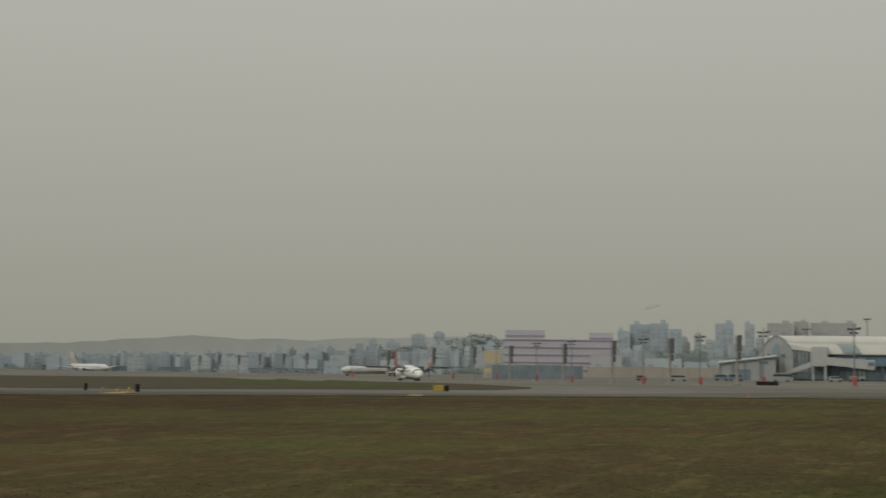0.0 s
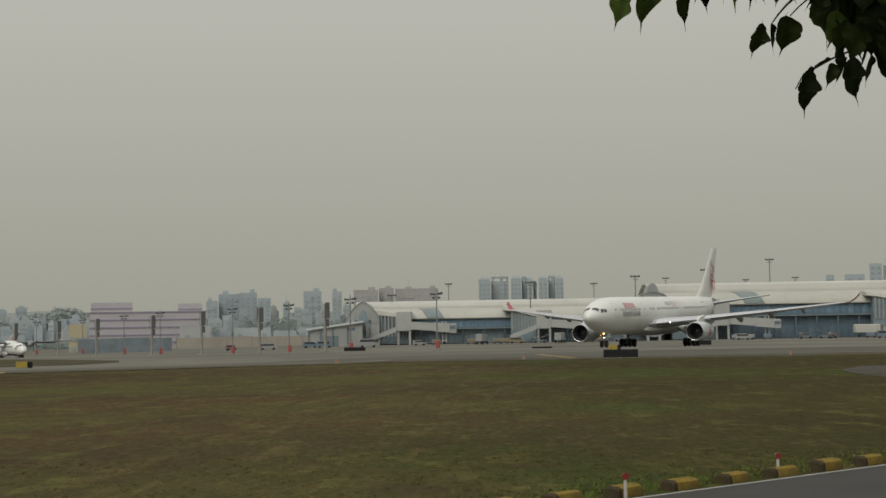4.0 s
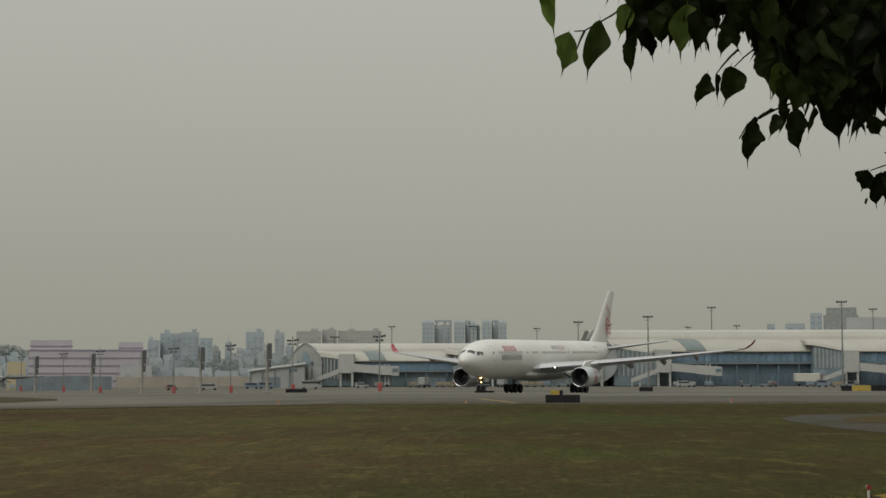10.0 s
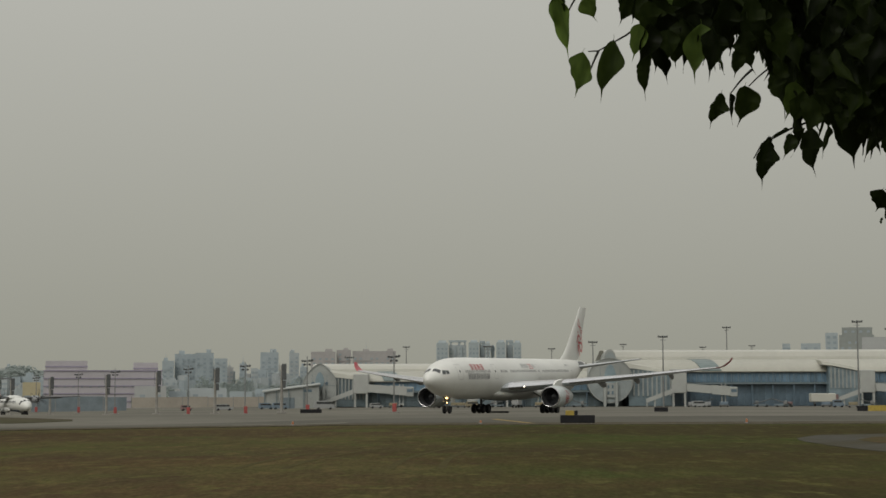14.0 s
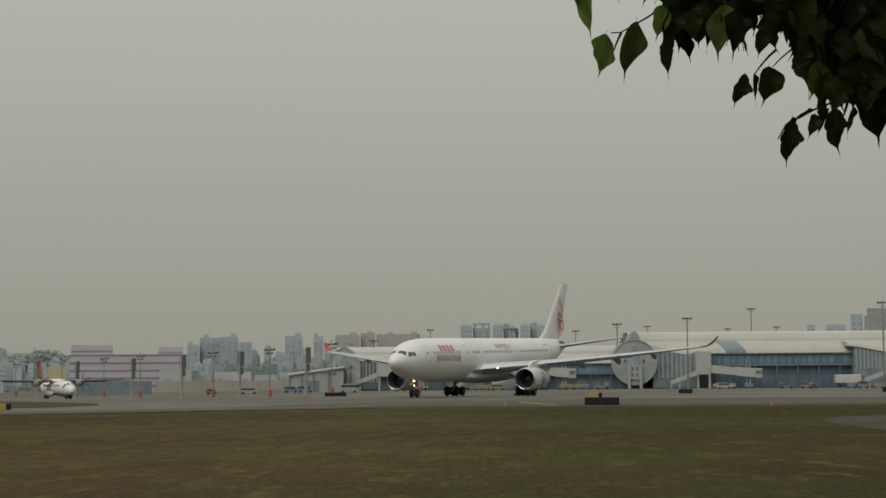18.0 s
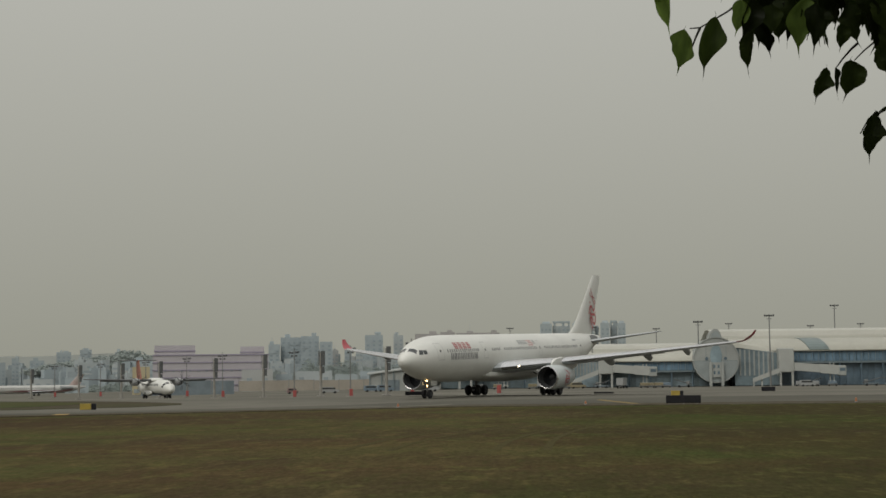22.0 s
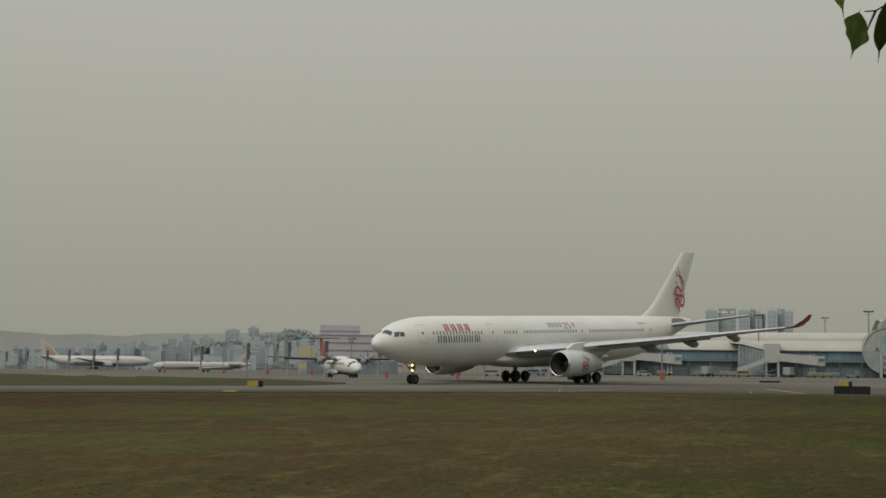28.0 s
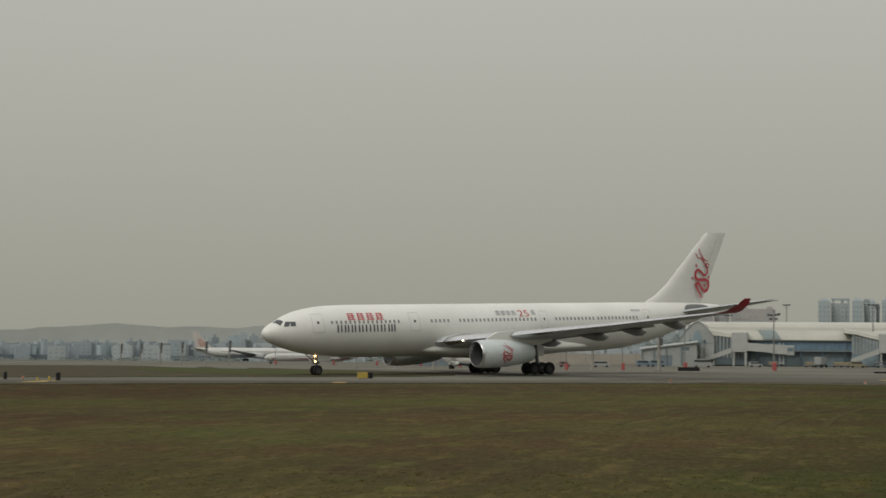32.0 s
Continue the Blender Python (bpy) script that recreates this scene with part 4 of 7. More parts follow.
# taller grass along the taxiway's edge
fringe = []
for k in range(5200):
    fx = grass_rng.uniform(-88, 60)
    back_ = abs(grass_rng.normal(0, 0.9))
    fy = near_edge(fx) - 4.0 * back_ + 3.0
    fz, fh, fw = ground_z(fx, fy), grass_rng.uniform(0.03, 0.11) * (0.6 + 0.8 * abs(noise.noise(Vector((fx * 0.35, 2.0, 0))))), grass_rng.uniform(0.03, 0.09)
    fringe.append([(fx - fw, fy, fz), (fx + fw, fy, fz), (fx + grass_rng.normal(0, 0.05), fy + 0.02, fz + fh)])
vs = np.concatenate([vs, np.array(fringe)]).reshape(-1, 3)
tuft_mesh = bpy.data.meshes.new("grass_tufts")
tuft_mesh.from_pydata(vs.tolist(), [], np.arange(len(vs)).reshape(-1, 3).tolist())
tuft_mesh.materials.append(M_TUFT)
tagged(new("grass_tufts", tuft_mesh), "short dry grass tufts on the airfield", "grass", kind="stuff")


# ---- passenger terminal ----
M_ROOFW = mat("white_metal_roof", (0.43, 0.425, 0.378), 0.5, var=0.05, scale=0.08)
M_ROOFC = mat("cream_roof_shell", (0.385, 0.380, 0.328), 0.55, var=0.06, scale=0.1)
M_SKYL = mat("grey_green_roof_glass", (0.150, 0.190, 0.185), 0.4, var=0.1, scale=0.3)
# shade is put into M_DARKG's colour; haze lifts M_BLUEG and M_PALEG
M_BLUEG = mat("blue_glazing", (0.132, 0.208, 0.275), 0.25, var=0.12, scale=0.4, rand=0.18)
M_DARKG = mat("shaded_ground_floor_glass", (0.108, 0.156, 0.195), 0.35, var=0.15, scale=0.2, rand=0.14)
M_PALEG = mat("haze_paled_blue_glass", (0.205, 0.268, 0.295), 0.35, var=0.15, scale=0.2, rand=0.14)
M_FROST = mat("frosted_pale_glass", (0.255, 0.285, 0.285), 0.4, var=0.08, scale=0.3)
M_FACE = mat("pale_wall_panels", (0.30, 0.315, 0.30), 0.7, var=0.08, scale=0.2)
# cladding darkened for shade, then lifted for haze, in its colour
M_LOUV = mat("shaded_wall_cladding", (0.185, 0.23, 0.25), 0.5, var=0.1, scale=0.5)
M_MULL = mat("mullion_aluminium", (0.150, 0.190, 0.205), 0.5, 0.0, var=0.05)
M_WHITEW = mat("bridge_white_panels", (0.345, 0.355, 0.335), 0.55, var=0.035, scale=0.4)
M_VANW = mat("vehicle_white", (0.26, 0.268, 0.265), 0.5, var=0.05)
M_VANB = mat("vehicle_blue", (0.13, 0.175, 0.215), 0.5, var=0.06)
M_VANY = mat("vehicle_yellow", (0.215, 0.185, 0.115), 0.6, var=0.08)
M_VANR = mat("vehicle_red", (0.185, 0.12, 0.115), 0.6, var=0.08)
M_FENCE = mat("blue_grey_fence_sheet", (0.155, 0.19, 0.21), 0.7, var=0.12, scale=0.3)
TZ = -1.34


def shell(mesh, x0, x1, prof, n=1):
    """A roof shell along x from a profile of (y, z), 0.3 m thick."""
    ring = lambda x: [(x, y, z) for y, z in prof] + [(x, y + 0.12, z - 0.3) for y, z in prof[::-1]]
    return mesh.loft([ring(x0 + (x1 - x0) * k / n) for k in range(n + 1)])


def terminal():
    t = thing("terminal_building", "long pale airport terminal with white vaulted roofs and blue glazing", "terminal", pose(0, 560, TZ))
    # the two halves: x range, top of ground floor, glazing, lower roof and upper roof over the ground
    for x0, x1, z1, z2, z3, z4 in ((-46, 61, 5.6, 8.7, 12.4, 15.3), (61.5, 300, 8.2, 11.7, 16.4, 20.0)):
        part("wall", Mesh().box((x0 + x1) / 2, 24, 0, x1 - x0, 44, z3 - 0.4), M_LOUV, t, "terminal wall with shade in its colour")
        arc = [(-6.5 + 10.5 * (1 - math.cos(a)), z2 - 0.2 + (z3 - z2 + 0.2) * math.sin(a)) for a in np.linspace(0.12, math.pi / 2, 8)]
        part("lower_roof", shell(Mesh(), x0 - 1, x1, arc, 24), M_ROOFC, t, "cream curved lower roof", True)
        up = [(4.0, z3 - 0.3), (4.2, z3 + 1.0), (5.0, z4 - 0.9), (7.0, z4 - 0.2), (20, z4 + 0.2), (40, z3)]
        part("upper_roof", shell(Mesh(), x0 - (2 if x0 < 0 else 7), x1 - 0.4, up, 30), M_ROOFW, t, "white metal upper roof", False)
        w = 2.4
        pane = Mesh().box(0, -5.3, z1 + 0.12, w - 0.16, 0.12, z2 - z1 - 0.24).data("pane", M_BLUEG)
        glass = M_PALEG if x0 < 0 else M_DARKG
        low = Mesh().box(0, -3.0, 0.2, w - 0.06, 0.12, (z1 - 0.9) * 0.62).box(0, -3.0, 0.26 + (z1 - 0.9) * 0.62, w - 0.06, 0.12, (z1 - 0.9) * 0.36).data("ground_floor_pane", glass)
        for i in range(int((min(x1, 165) - x0 - 20) / w)):
            part("pane", pane, M_BLUEG, t, at=Matrix.Translation((x0 + 20 + (i + 0.5) * w, 0, 0)))
        bar = Mesh().box(0, -5.4, z1, 0.14, 0.3, z2 - z1).data("mullion", M_MULL)
        for i in range(int((min(x1, 170) - x0) / w)):
            part("mullion", bar, M_MULL, t, at=Matrix.Translation((x0 + i * w, 0, 0)))
        part("sill_band", Mesh().box((x0 + x1) / 2, -5.2, z1 - 0.55, x1 - x0, 0.7, 0.5).box((x0 + x1) / 2, -2, z1 - 0.1, x1 - x0, 6.4, 0.2), M_MULL, t, "grey sill band")
        for i in range(int((min(x1, 170) - x0) / w)):
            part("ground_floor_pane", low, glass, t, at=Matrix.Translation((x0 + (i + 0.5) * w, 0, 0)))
            if i % 3 == 0:
                part("column", Mesh().tube((x0 + i * w, -5.0, 0), (x0 + i * w, -5.0, z1 - 0.5), 0.28, n=8), M_DARKG, t)
    for x0, x1, za, zb in ((-25.5, -16.6, 8.8, 12.6), (83.6, 94.0, 11.9, 16.6)):
        m = Mesh()
        k = 7
        ring = []
        for i in range(k + 1):
            a = math.pi / 2 * (1 - i / k) * 0.93 + 0.1
            y, z = -6.5 + 10.5 * (1 - math.cos(a)) - 0.06, za - 0.1 + (zb - za) * math.sin(a) + 0.05
            sh = (x1 - x0) * 0.35 * (i / k)
            ring.append([(x0 + sh, y, z), (x0 + sh + (x1 - x0) * 0.65, y, z), (x0 + sh + (x1 - x0) * 0.65, y + 0.1, z - 0.2), (x0 + sh, y + 0.1, z - 0.2)])
        part("roof_glazing", m.loft(ring), M_SKYL, t, "grey-green glazed strip in the roof")
    # gate houses with round fronts
    for cx, cz, r, peak in ((-44.2, 7.7, 5.6, 0.0), (55.0, 9.0, 7.5, 2.6)):
        # a round front; the smaller one stands as an arch on the ground
        front = lambda y, k: [(cx + r * k * (math.cos(a) if peak or math.sin(a) > 0 else math.copysign(1, math.cos(a))), y, max(0.05, cz + r * k * math.sin(a) * (1 if peak or math.sin(a) > 0 else 3)  + (0 if peak else 1.5 * max(0, math.sin(a)) ** 8))) for a in np.linspace(0.02, 2 * math.pi + 0.02, 49)[:-1]]
        g = part("gate_house", Mesh().loft([front(-12, 1), front(14, 1)]), M_FACE, t, "round-fronted gate house", True)
        half = lambda y, k: front(y, k)[:25] if not peak else front(y, k) + front(y, k)[:1]
        part("front_rim", Mesh().loft([half(-12.3, 1.0), half(-12.3, 1.035), half(-10, 1.035), half(-10, 1.0)], False, False), M_FACE, g, "pale rim of the round front", True)
        if peak:
            arch = lambda y, k: [(cx + 2.15 * k * math.cos(a), y, cz + r - 0.9 + 4.0 * k * math.sin(a)) for a in np.linspace(0, math.pi, 17)]
            part("dome", Mesh().loft([arch(-11.9, 1.0), arch(-6, 1.0), arch(2, 0.9), arch(5, 0.3)]), M_FACE, g, "small pale dome over the round front", True)
            part("dome_glass", Mesh().loft([arch(-11.97, 0.8), arch(-11.91, 0.8)]), M_FROST, g, "grey glass in the dome front")
            low_g = [(cx + 0.97 * r * math.cos(a), cz - 0.3 + 0.97 * r * math.sin(a)) for a in np.linspace(math.pi, 2 * math.pi, 19)]
            part("lower_glazing", Mesh().loft([[(x, -12.12, max(0.1, z)) for x, z in low_g], [(x, -12.0, max(0.1, z)) for x, z in low_g]]), M_FROST, g, "pale grey glazing in the lower half")
            part("porch_panel", Mesh().box(cx, -12.5, 3.2, 3.6, 0.4, cz - 4.0), M_FACE, g, "pale panel between the columns")
            for ux in (-0.7, 0.7):
                for uz in (4.2, 6.3):
                    part("porch_window", Mesh().box(cx + ux, -12.75, uz, 0.6, 0.12, 1.1), M_DARKG, g)
        part("front_seam", Mesh().box(cx, -12.05, cz - 0.3, 2 * r * 0.94, 0.1, 0.12).box(cx - r * 0.45, -12.05, cz - r * 0.85, 0.1, 0.1, r * 1.5).box(cx + r * 0.45, -12.05, cz - r * 0.85, 0.1, 0.1, r * 1.5), M_MULL, g)
        og = [(cx + 2.0 * r / 7.5 * math.sin(a) * abs(math.sin(a)) ** 0.35, cz + 1.2 + (4.3 if math.cos(a) > 0 else 3.4) * r / 7.5 * math.cos(a)) for a in np.linspace(0, 2 * math.pi, 21)[:-1]]
        part("oval_window", Mesh().loft([[(x, -12.25, z) for x, z in og], [(x, -12.0, z) for x, z in og]]), M_PALEG, g, "tall oval window")
        for s in (-1, 1):
            part("round_window", Mesh().tube((cx + s * 0.42 * r, -12.2, cz + 0.5), (cx + s * 0.42 * r, -12.0, cz + 0.5), 0.55, n=12), M_DARKG, g)
            part("front_column", Mesh().box(cx + s * 2.0 * r / 7.5, -12.9, 0, 0.9, 0.9, cz - 0.6), M_FACE, g, "pale column before the round front")
        # louvred flank and its falling roof
        x0, x1 = cx + r, cx + r + 14.5 * r / 7.5
        part("flank_wall", Mesh().loft([[(x0 - 1, -10, 0.3), (x0 - 1, -9, 0.3), (x0 - 1, -9, cz + 4.2 * r / 7.5), (x0 - 1, -10, cz + 4.2 * r / 7.5)], [(x1, -7, 0.3), (x1, -6, 0.3), (x1, -6, cz + 2.2 * r / 7.5), (x1, -7, cz + 2.2 * r / 7.5)]]), M_PALEG, t, "blue-grey glazed flank wall")
        slat = Mesh()
        for i in range(9):
            x = x0 + (x1 - x0) * (i + 0.5) / 9
            slat.box(x, -10.1 + 3 * (i + 0.5) / 9, 3.6 * r / 7.5, 0.5, 0.25, (cz + 3.6 * r / 7.5) - 3.6 * r / 7.5 - 0.18 * i)
        part("flank_slats", slat, M_FACE, t, "upright pale slats")
        rr = []
        for x, zt, dz in ((x0 - 3.0, cz + 6.6 * r / 7.5, 2.4), (x0 + 1, cz + 5.9 * r / 7.5, 1.9), (x0 + (x1 - x0) * 0.6, cz + 4.6 * r / 7.5, 1.7), (x1 + 0.3, cz + 3.4 * r / 7.5, 1.5)):
            rr.append([(x, -10.4 + 0.3 * (x - x0), zt - dz), (x, -9.6 + 0.3 * (x - x0), zt - 0.5), (x, -7 + 0.2 * (x - x0), zt), (x, 6, zt + 0.4), (x, 6, zt - 0.4), (x, -8 + 0.2 * (x - x0), zt - dz - 0.2)])
        part("flank_roof", Mesh().loft(rr), M_ROOFC, t, "pale falling flank roof", True)
    for x0, x1, zb, zt in ((6.5, 15.2, 4.5, 11.8), (130.3, 141, 6.5, 14.8)):
        part("flank_wall", Mesh().loft([[(x0, -9, 0.3), (x0, -5, 0.3), (x0, -5, zt), (x0, -9, zt)], [(x1, -9.5, 0.3), (x1, -5, 0.3), (x1, -5, zt - 2.2), (x1, -9.5, zt - 2.2)]]), M_PALEG, t, "blue-grey glazed flank wall")
        sl = Mesh()
        for i in range(8):
            sl.box(x0 + (x1 - x0) * (i + 0.5) / 8, -9.5, zb - 0.3, 0.45, 0.3, zt - zb - 0.9 - 0.25 * i)
        part("flank_slats", sl, M_FACE, t, "upright pale slats")
        part("flank_roof", Mesh().loft([[(x, -10, z - 1.4), (x, -9.2, z - 0.3), (x, -6, z), (x, 3, z + 0.6), (x, 3, z - 0.2), (x, -8.8, z - 1.7)] for x, z in ((x0 - 2.5, zt + 0.9), (x0 + 1.5, zt + 0.4), (x1, zt - 1.4))]), M_ROOFC, t, "pale falling flank roof", True)
    return t


terminal()


def jet_bridge(x, zt, length, drop, low_cab=False):
    """A boarding bridge: white block at the wall, sloping tunnel, cab, legs and stair."""
    t = thing("jet_bridge", "white boarding bridge on steel legs at the terminal", "jet bridge", pose(x, 548, TZ), group="boarding bridges")
    part("rotunda", Mesh().chamfer(0, 4, 4.6, 5.2, 7, zt - 4.6, 0.2), M_WHITEW, t, "white rotunda block")
    L = length
    ring = lambda px, pz, h, w=1.4: [(px, -w, pz), (px, w, pz), (px, w, pz + h), (px, -w, pz + h)]
    part("tunnel", Mesh().loft([ring(2.4, 5.2, 2.7), ring(2.4 + L * 0.55, 5.2 - drop * 0.55, 2.7)]), M_WHITEW, t, "white tunnel section")
    part("tunnel", Mesh().loft([ring(2.4 + L * 0.5, 5.0 - drop * 0.5, 3.1, 1.6), ring(2.4 + L * 0.86, 5.0 - drop * 0.86, 3.1, 1.6)]), M_WHITEW, t, "white outer tunnel section")
    part("cab", Mesh().chamfer(2.4 + L * 0.93, 0, 4.8 - drop, 2.6, 3.6, 3.4, 0.25), M_FACE, t, "pale bridge cab")
    part("cab_window", Mesh().box(2.4 + L * 0.93, -1.85, 6.4 - drop, 1.8, 0.08, 1.0), M_DARKG, t)
    for px in (-2.0, 2.0):
        part("leg", Mesh().box(px, 1, 0, 0.7, 0.7, 4.7), M_WHITEW, t, "pale steel leg")
    px = 2.4 + L * 0.74
    part("drive_column", Mesh().box(px - 0.6, 0, 0.5, 0.35, 0.35, 8.2 - drop * 0.7).box(px + 0.6, 0, 0.5, 0.35, 0.35, 8.2 - drop * 0.7).box(px, 0, 0.6, 1.8, 1.0, 0.7), M_WHITEW, t, "lifting column with wheels")
    for s in (-0.8, 0.8):
        part("wheel", Mesh().tube((px, s - 0.2, 0.5), (px, s + 0.2, 0.5), 0.5, n=14), M_TYRE, t)
    st = Mesh()
    for i in range(9):
        st.box(-3.2 - i * 0.95, -0.5, 4.6 - i * 0.38, 1.0, 1.5, 0.14)
    part("stair", st, M_WHITEW, t, "pale service stair")
    part("stair_panel", Mesh().loft([[(-2.6, -1.3, 4.5), (-2.6, -1.2, 4.5), (-2.6, -1.2, 6.2), (-2.6, -1.3, 6.2)], [(-11.6, -1.3, 1.3), (-11.6, -1.2, 1.3), (-11.6, -1.2, 2.7), (-11.6, -1.3, 2.7)]]), M_WHITEW, t)
    for px in (-8.5, -11.2):
        part("leg", Mesh().box(px, -0.4, 0, 0.5, 0.5, 2.0 if px < -9 else 2.7), M_WHITEW, t)
    if low_cab:
        part("low_cab", Mesh().chamfer(-15.9, -0.6, 1.5, 8.6, 3.0, 2.9, 0.2), M_ROOFW, t, "long white low cab")
        part("bellows", Mesh().box(-11.2, -0.6, 1.7, 1.0, 2.6, 2.4), M_VANR, t, "faded red bellows")
        for px in (-18.6, -13.4):
            part("leg", Mesh().box(px, -0.6, 0, 0.5, 0.5, 1.6), M_STEEL, t)
            part("wheel", Mesh().tube((px, -1.2, 0.45), (px, -0.9, 0.45), 0.45, n=14), M_TYRE, t)
    return t


for x, zt, L, dr in ((-30.2, 11.4, 15.5, 1.2), (17.8, 11.2, 14.5, 1.2), (78.6, 12.8, 17.0, 1.5), (143.0, 12.4, 16.0, 1.4)):
    jet_bridge(x, zt, L, dr, x > 140)


# ---- tall masts by the terminal ----
def high_mast(az, d, top_el):
    x, y = polar(az, d)
    z0 = ground_z(x, y)
    hgt = H_EYE + d * math.tan(radians(top_el)) - z0
    t = thing("high_mast", "tall grey lighting mast with a crown of lamps", "mast", pose(x, y, z0 + 0.02, 0, 0, az), group="terminal masts")
    part("mast_pole", Mesh().tube((0, 0, 0), (0, 0, hgt - 0.2), 0.32, 0.16, 8), M_STEEL, t, "tapered steel pole", True)
    part("crown", Mesh().box(0, 0, hgt - 0.8, 3.2, 0.3, 0.22).box(0, 0, hgt - 1.7, 1.8, 0.3, 0.2), M_STEEL, t)
    for i in range(5):
        part("lamp", Mesh().chamfer(0, 0, -0.25, 0.55, 0.4, 0.45, 0.06), M_BOX, t, "floodlight head", at=pose(-1.4 + 0.7 * i, -0.3, hgt - 0.35 - 0.1 * (i % 2), 25, 0, 0))
    return t


for az, d, el in ((3.56, 570, 1.42), (1.53, 760, 1.78), (-1.39, 560, 1.8), (-3.66, 760, 1.70), (-5.13, 560, 1.94), (-6.2, 800, 1.84), (-7.6, 540, 2.12), (-9.0, 820, 1.72), (-9.83, 640, 2.42), (-10.7, 820, 1.76), (-14.3, 520, 2.58), (-15.35, 700, 2.3)):
    high_mast(az, d, el)


# ---- ground vehicles on the far apron ----



def van(az, d, body, length=4.6, high=1.9, turn=0.0, label="service van parked on the apron", kind="van"):
    x, y = polar(az, d)
    t = thing(kind.replace(" ", "_"), label, kind, pose(x, y, ground_z(x, y) + 0.04, 0, 0, az + turn))
    part("body", Mesh().loft([[(a * length / 2, -0.85, z0), (a * length / 2, 0.85, z0), (a * length / 2, 0.8, z1), (a * length / 2, -0.8, z1)] for a, z0, z1 in ((-1, 0.45, high * 0.55), (-0.92, 0.35, high * 0.97), (0.35, 0.35, high), (0.62, 0.35, high * 0.62), (1, 0.45, high * 0.5))]), body, t, "", True)
    part("window_band", Mesh().box(-0.05 * length, 0, high * 0.62, length * 0.7, 1.72, high * 0.25), M_GLASS, t)
    for a in (-0.6, 0.6):
        for s in (-0.75, 0.75):
            part("wheel", Mesh().tube((a * length / 2, s - 0.12, 0.33), (a * length / 2, s + 0.12, 0.33), 0.33, n=12), M_TYRE, t)
    return t


def tug(az, d, body, turn=0.0):
    x, y = polar(az, d)
    t = thing("baggage_cart", "low baggage cart parked by the terminal", "cart", pose(x, y, ground_z(x, y) + 0.04, 0, 0, az + turn), group="baggage carts")
    part("bed", Mesh().chamfer(0, 0, 0.45, 3.0, 1.5, 0.25, 0.04), M_STEEL, t)
    part("cover", Mesh().chamfer(0, 0, 0.72, 2.6, 1.4, 0.95, 0.1), body, t)
    for a in (-1.1, 1.1):
        part("wheel", Mesh().tube((a, -0.7, 0.25), (a, 0.7, 0.25), 0.25, n=10), M_TYRE, t)
    return t


for az, d, m_, l, h_ in ((6.0, 500, M_VANB, 5.2, 2.1), (6.5, 505, M_VANB, 4.8, 2.0), (8.0, 470, M_VANW, 5.5, 1.9), (9.3, 470, M_VANR, 3.2, 1.7), (4.45, 480, M_VANW, 6.0, 2.6), (2.6, 505, M_VANW, 4.2, 1.7),
                         (-0.86, 520, M_VANY, 5.0, 2.0), (-8.85, 520, M_VANW, 5.0, 2.0), (-13.6, 505, M_VANB, 3.4, 2.4)):
    van(az, d, m_, l, h_, 10)
for az, d, m_ in ((-0.42, 515, M_VANY), (-0.2, 517, M_VANY), (-9.7, 525, M_VANB), (-14.1, 500, M_VANY), (2.0, 515, M_VANY)):
    tug(az, d, m_, 5)
for az, d, m_, turn in ((-3.2, 520, M_VANY, 10), (-3.42, 521, M_VANY, -5), (-3.72, 520, M_VANY, 8), (-3.98, 522, M_VANB, 0), (0.75, 516, M_VANY, 12), (-8.6, 524, M_VANW, 0), (-9.1, 525, M_VANW, 5), (-11.9, 528, M_VANR, 20), (-13.2, 524, M_VANB, -10)):
    tug(az, d, m_, turn)


def loader(az, d, turn):
    """A belt loader: low chassis and a slanting belt."""
    x, y = polar(az, d)
    t = thing("belt_loader", "dark blue-grey belt loader before the terminal", "loader", pose(x, y, ground_z(x, y) + 0.04, 0, 0, az + turn), group="belt loaders")
    part("chassis", Mesh().chamfer(0, 0, 0.35, 4.4, 1.6, 0.55, 0.06), M_FENCE, t)
    part("belt", Mesh().loft([[(a, -0.5, z), (a, 0.5, z), (a, 0.5, z + 0.25), (a, -0.5, z + 0.25)] for a, z in ((-2.8, 0.9), (0.0, 1.5), (3.2, 2.5))]), M_BOX, t, "slanting belt")
    part("cab", Mesh().chamfer(-1.4, 0.9, 0.9, 1.0, 0.8, 1.1, 0.08), M_STEEL, t)
    for a in (-1.5, 1.5):
        part("wheel", Mesh().tube((a, -0.8, 0.38), (a, 0.8, 0.38), 0.38, n=12), M_TYRE, t)
    return t


def box_truck(az, d, turn, label):
    """A cargo truck: cab, box body, chassis and wheels."""
    x, y = polar(az, d)
    t = thing("box_truck", label, "truck", pose(x, y, ground_z(x, y) + 0.04, 0, 0, az + turn), group="service trucks")
    part("cargo_box", Mesh().chamfer(-0.9, 0, 0.95, 4.2, 2.2, 2.3, 0.06), M_VANW, t, "white box body")
    part("cab", Mesh().loft([[(a, -1.0, z0), (a, 1.0, z0), (a, 0.9, z1), (a, -0.9, z1)] for a, z0, z1 in ((1.35, 0.6, 2.2), (2.2, 0.55, 2.2), (2.75, 0.55, 1.45), (2.85, 0.6, 1.2))]), M_VANB, t, "blue-grey cab", True)
    part("windscreen", Mesh().quad((2.34, -0.85, 2.05), (2.34, 0.85, 2.05), (2.74, 0.9, 1.5), (2.74, -0.9, 1.5)), M_GLASS, t)
    part("chassis", Mesh().box(0, 0, 0.55, 5.4, 0.9, 0.3), M_STEEL, t)
    for a in (-2.0, 1.9):
        for e in (-0.95, 0.95):
            part("wheel", Mesh().tube((a, e - 0.14, 0.45), (a, e + 0.14, 0.45), 0.45, n=12), M_TYRE, t)
    return t


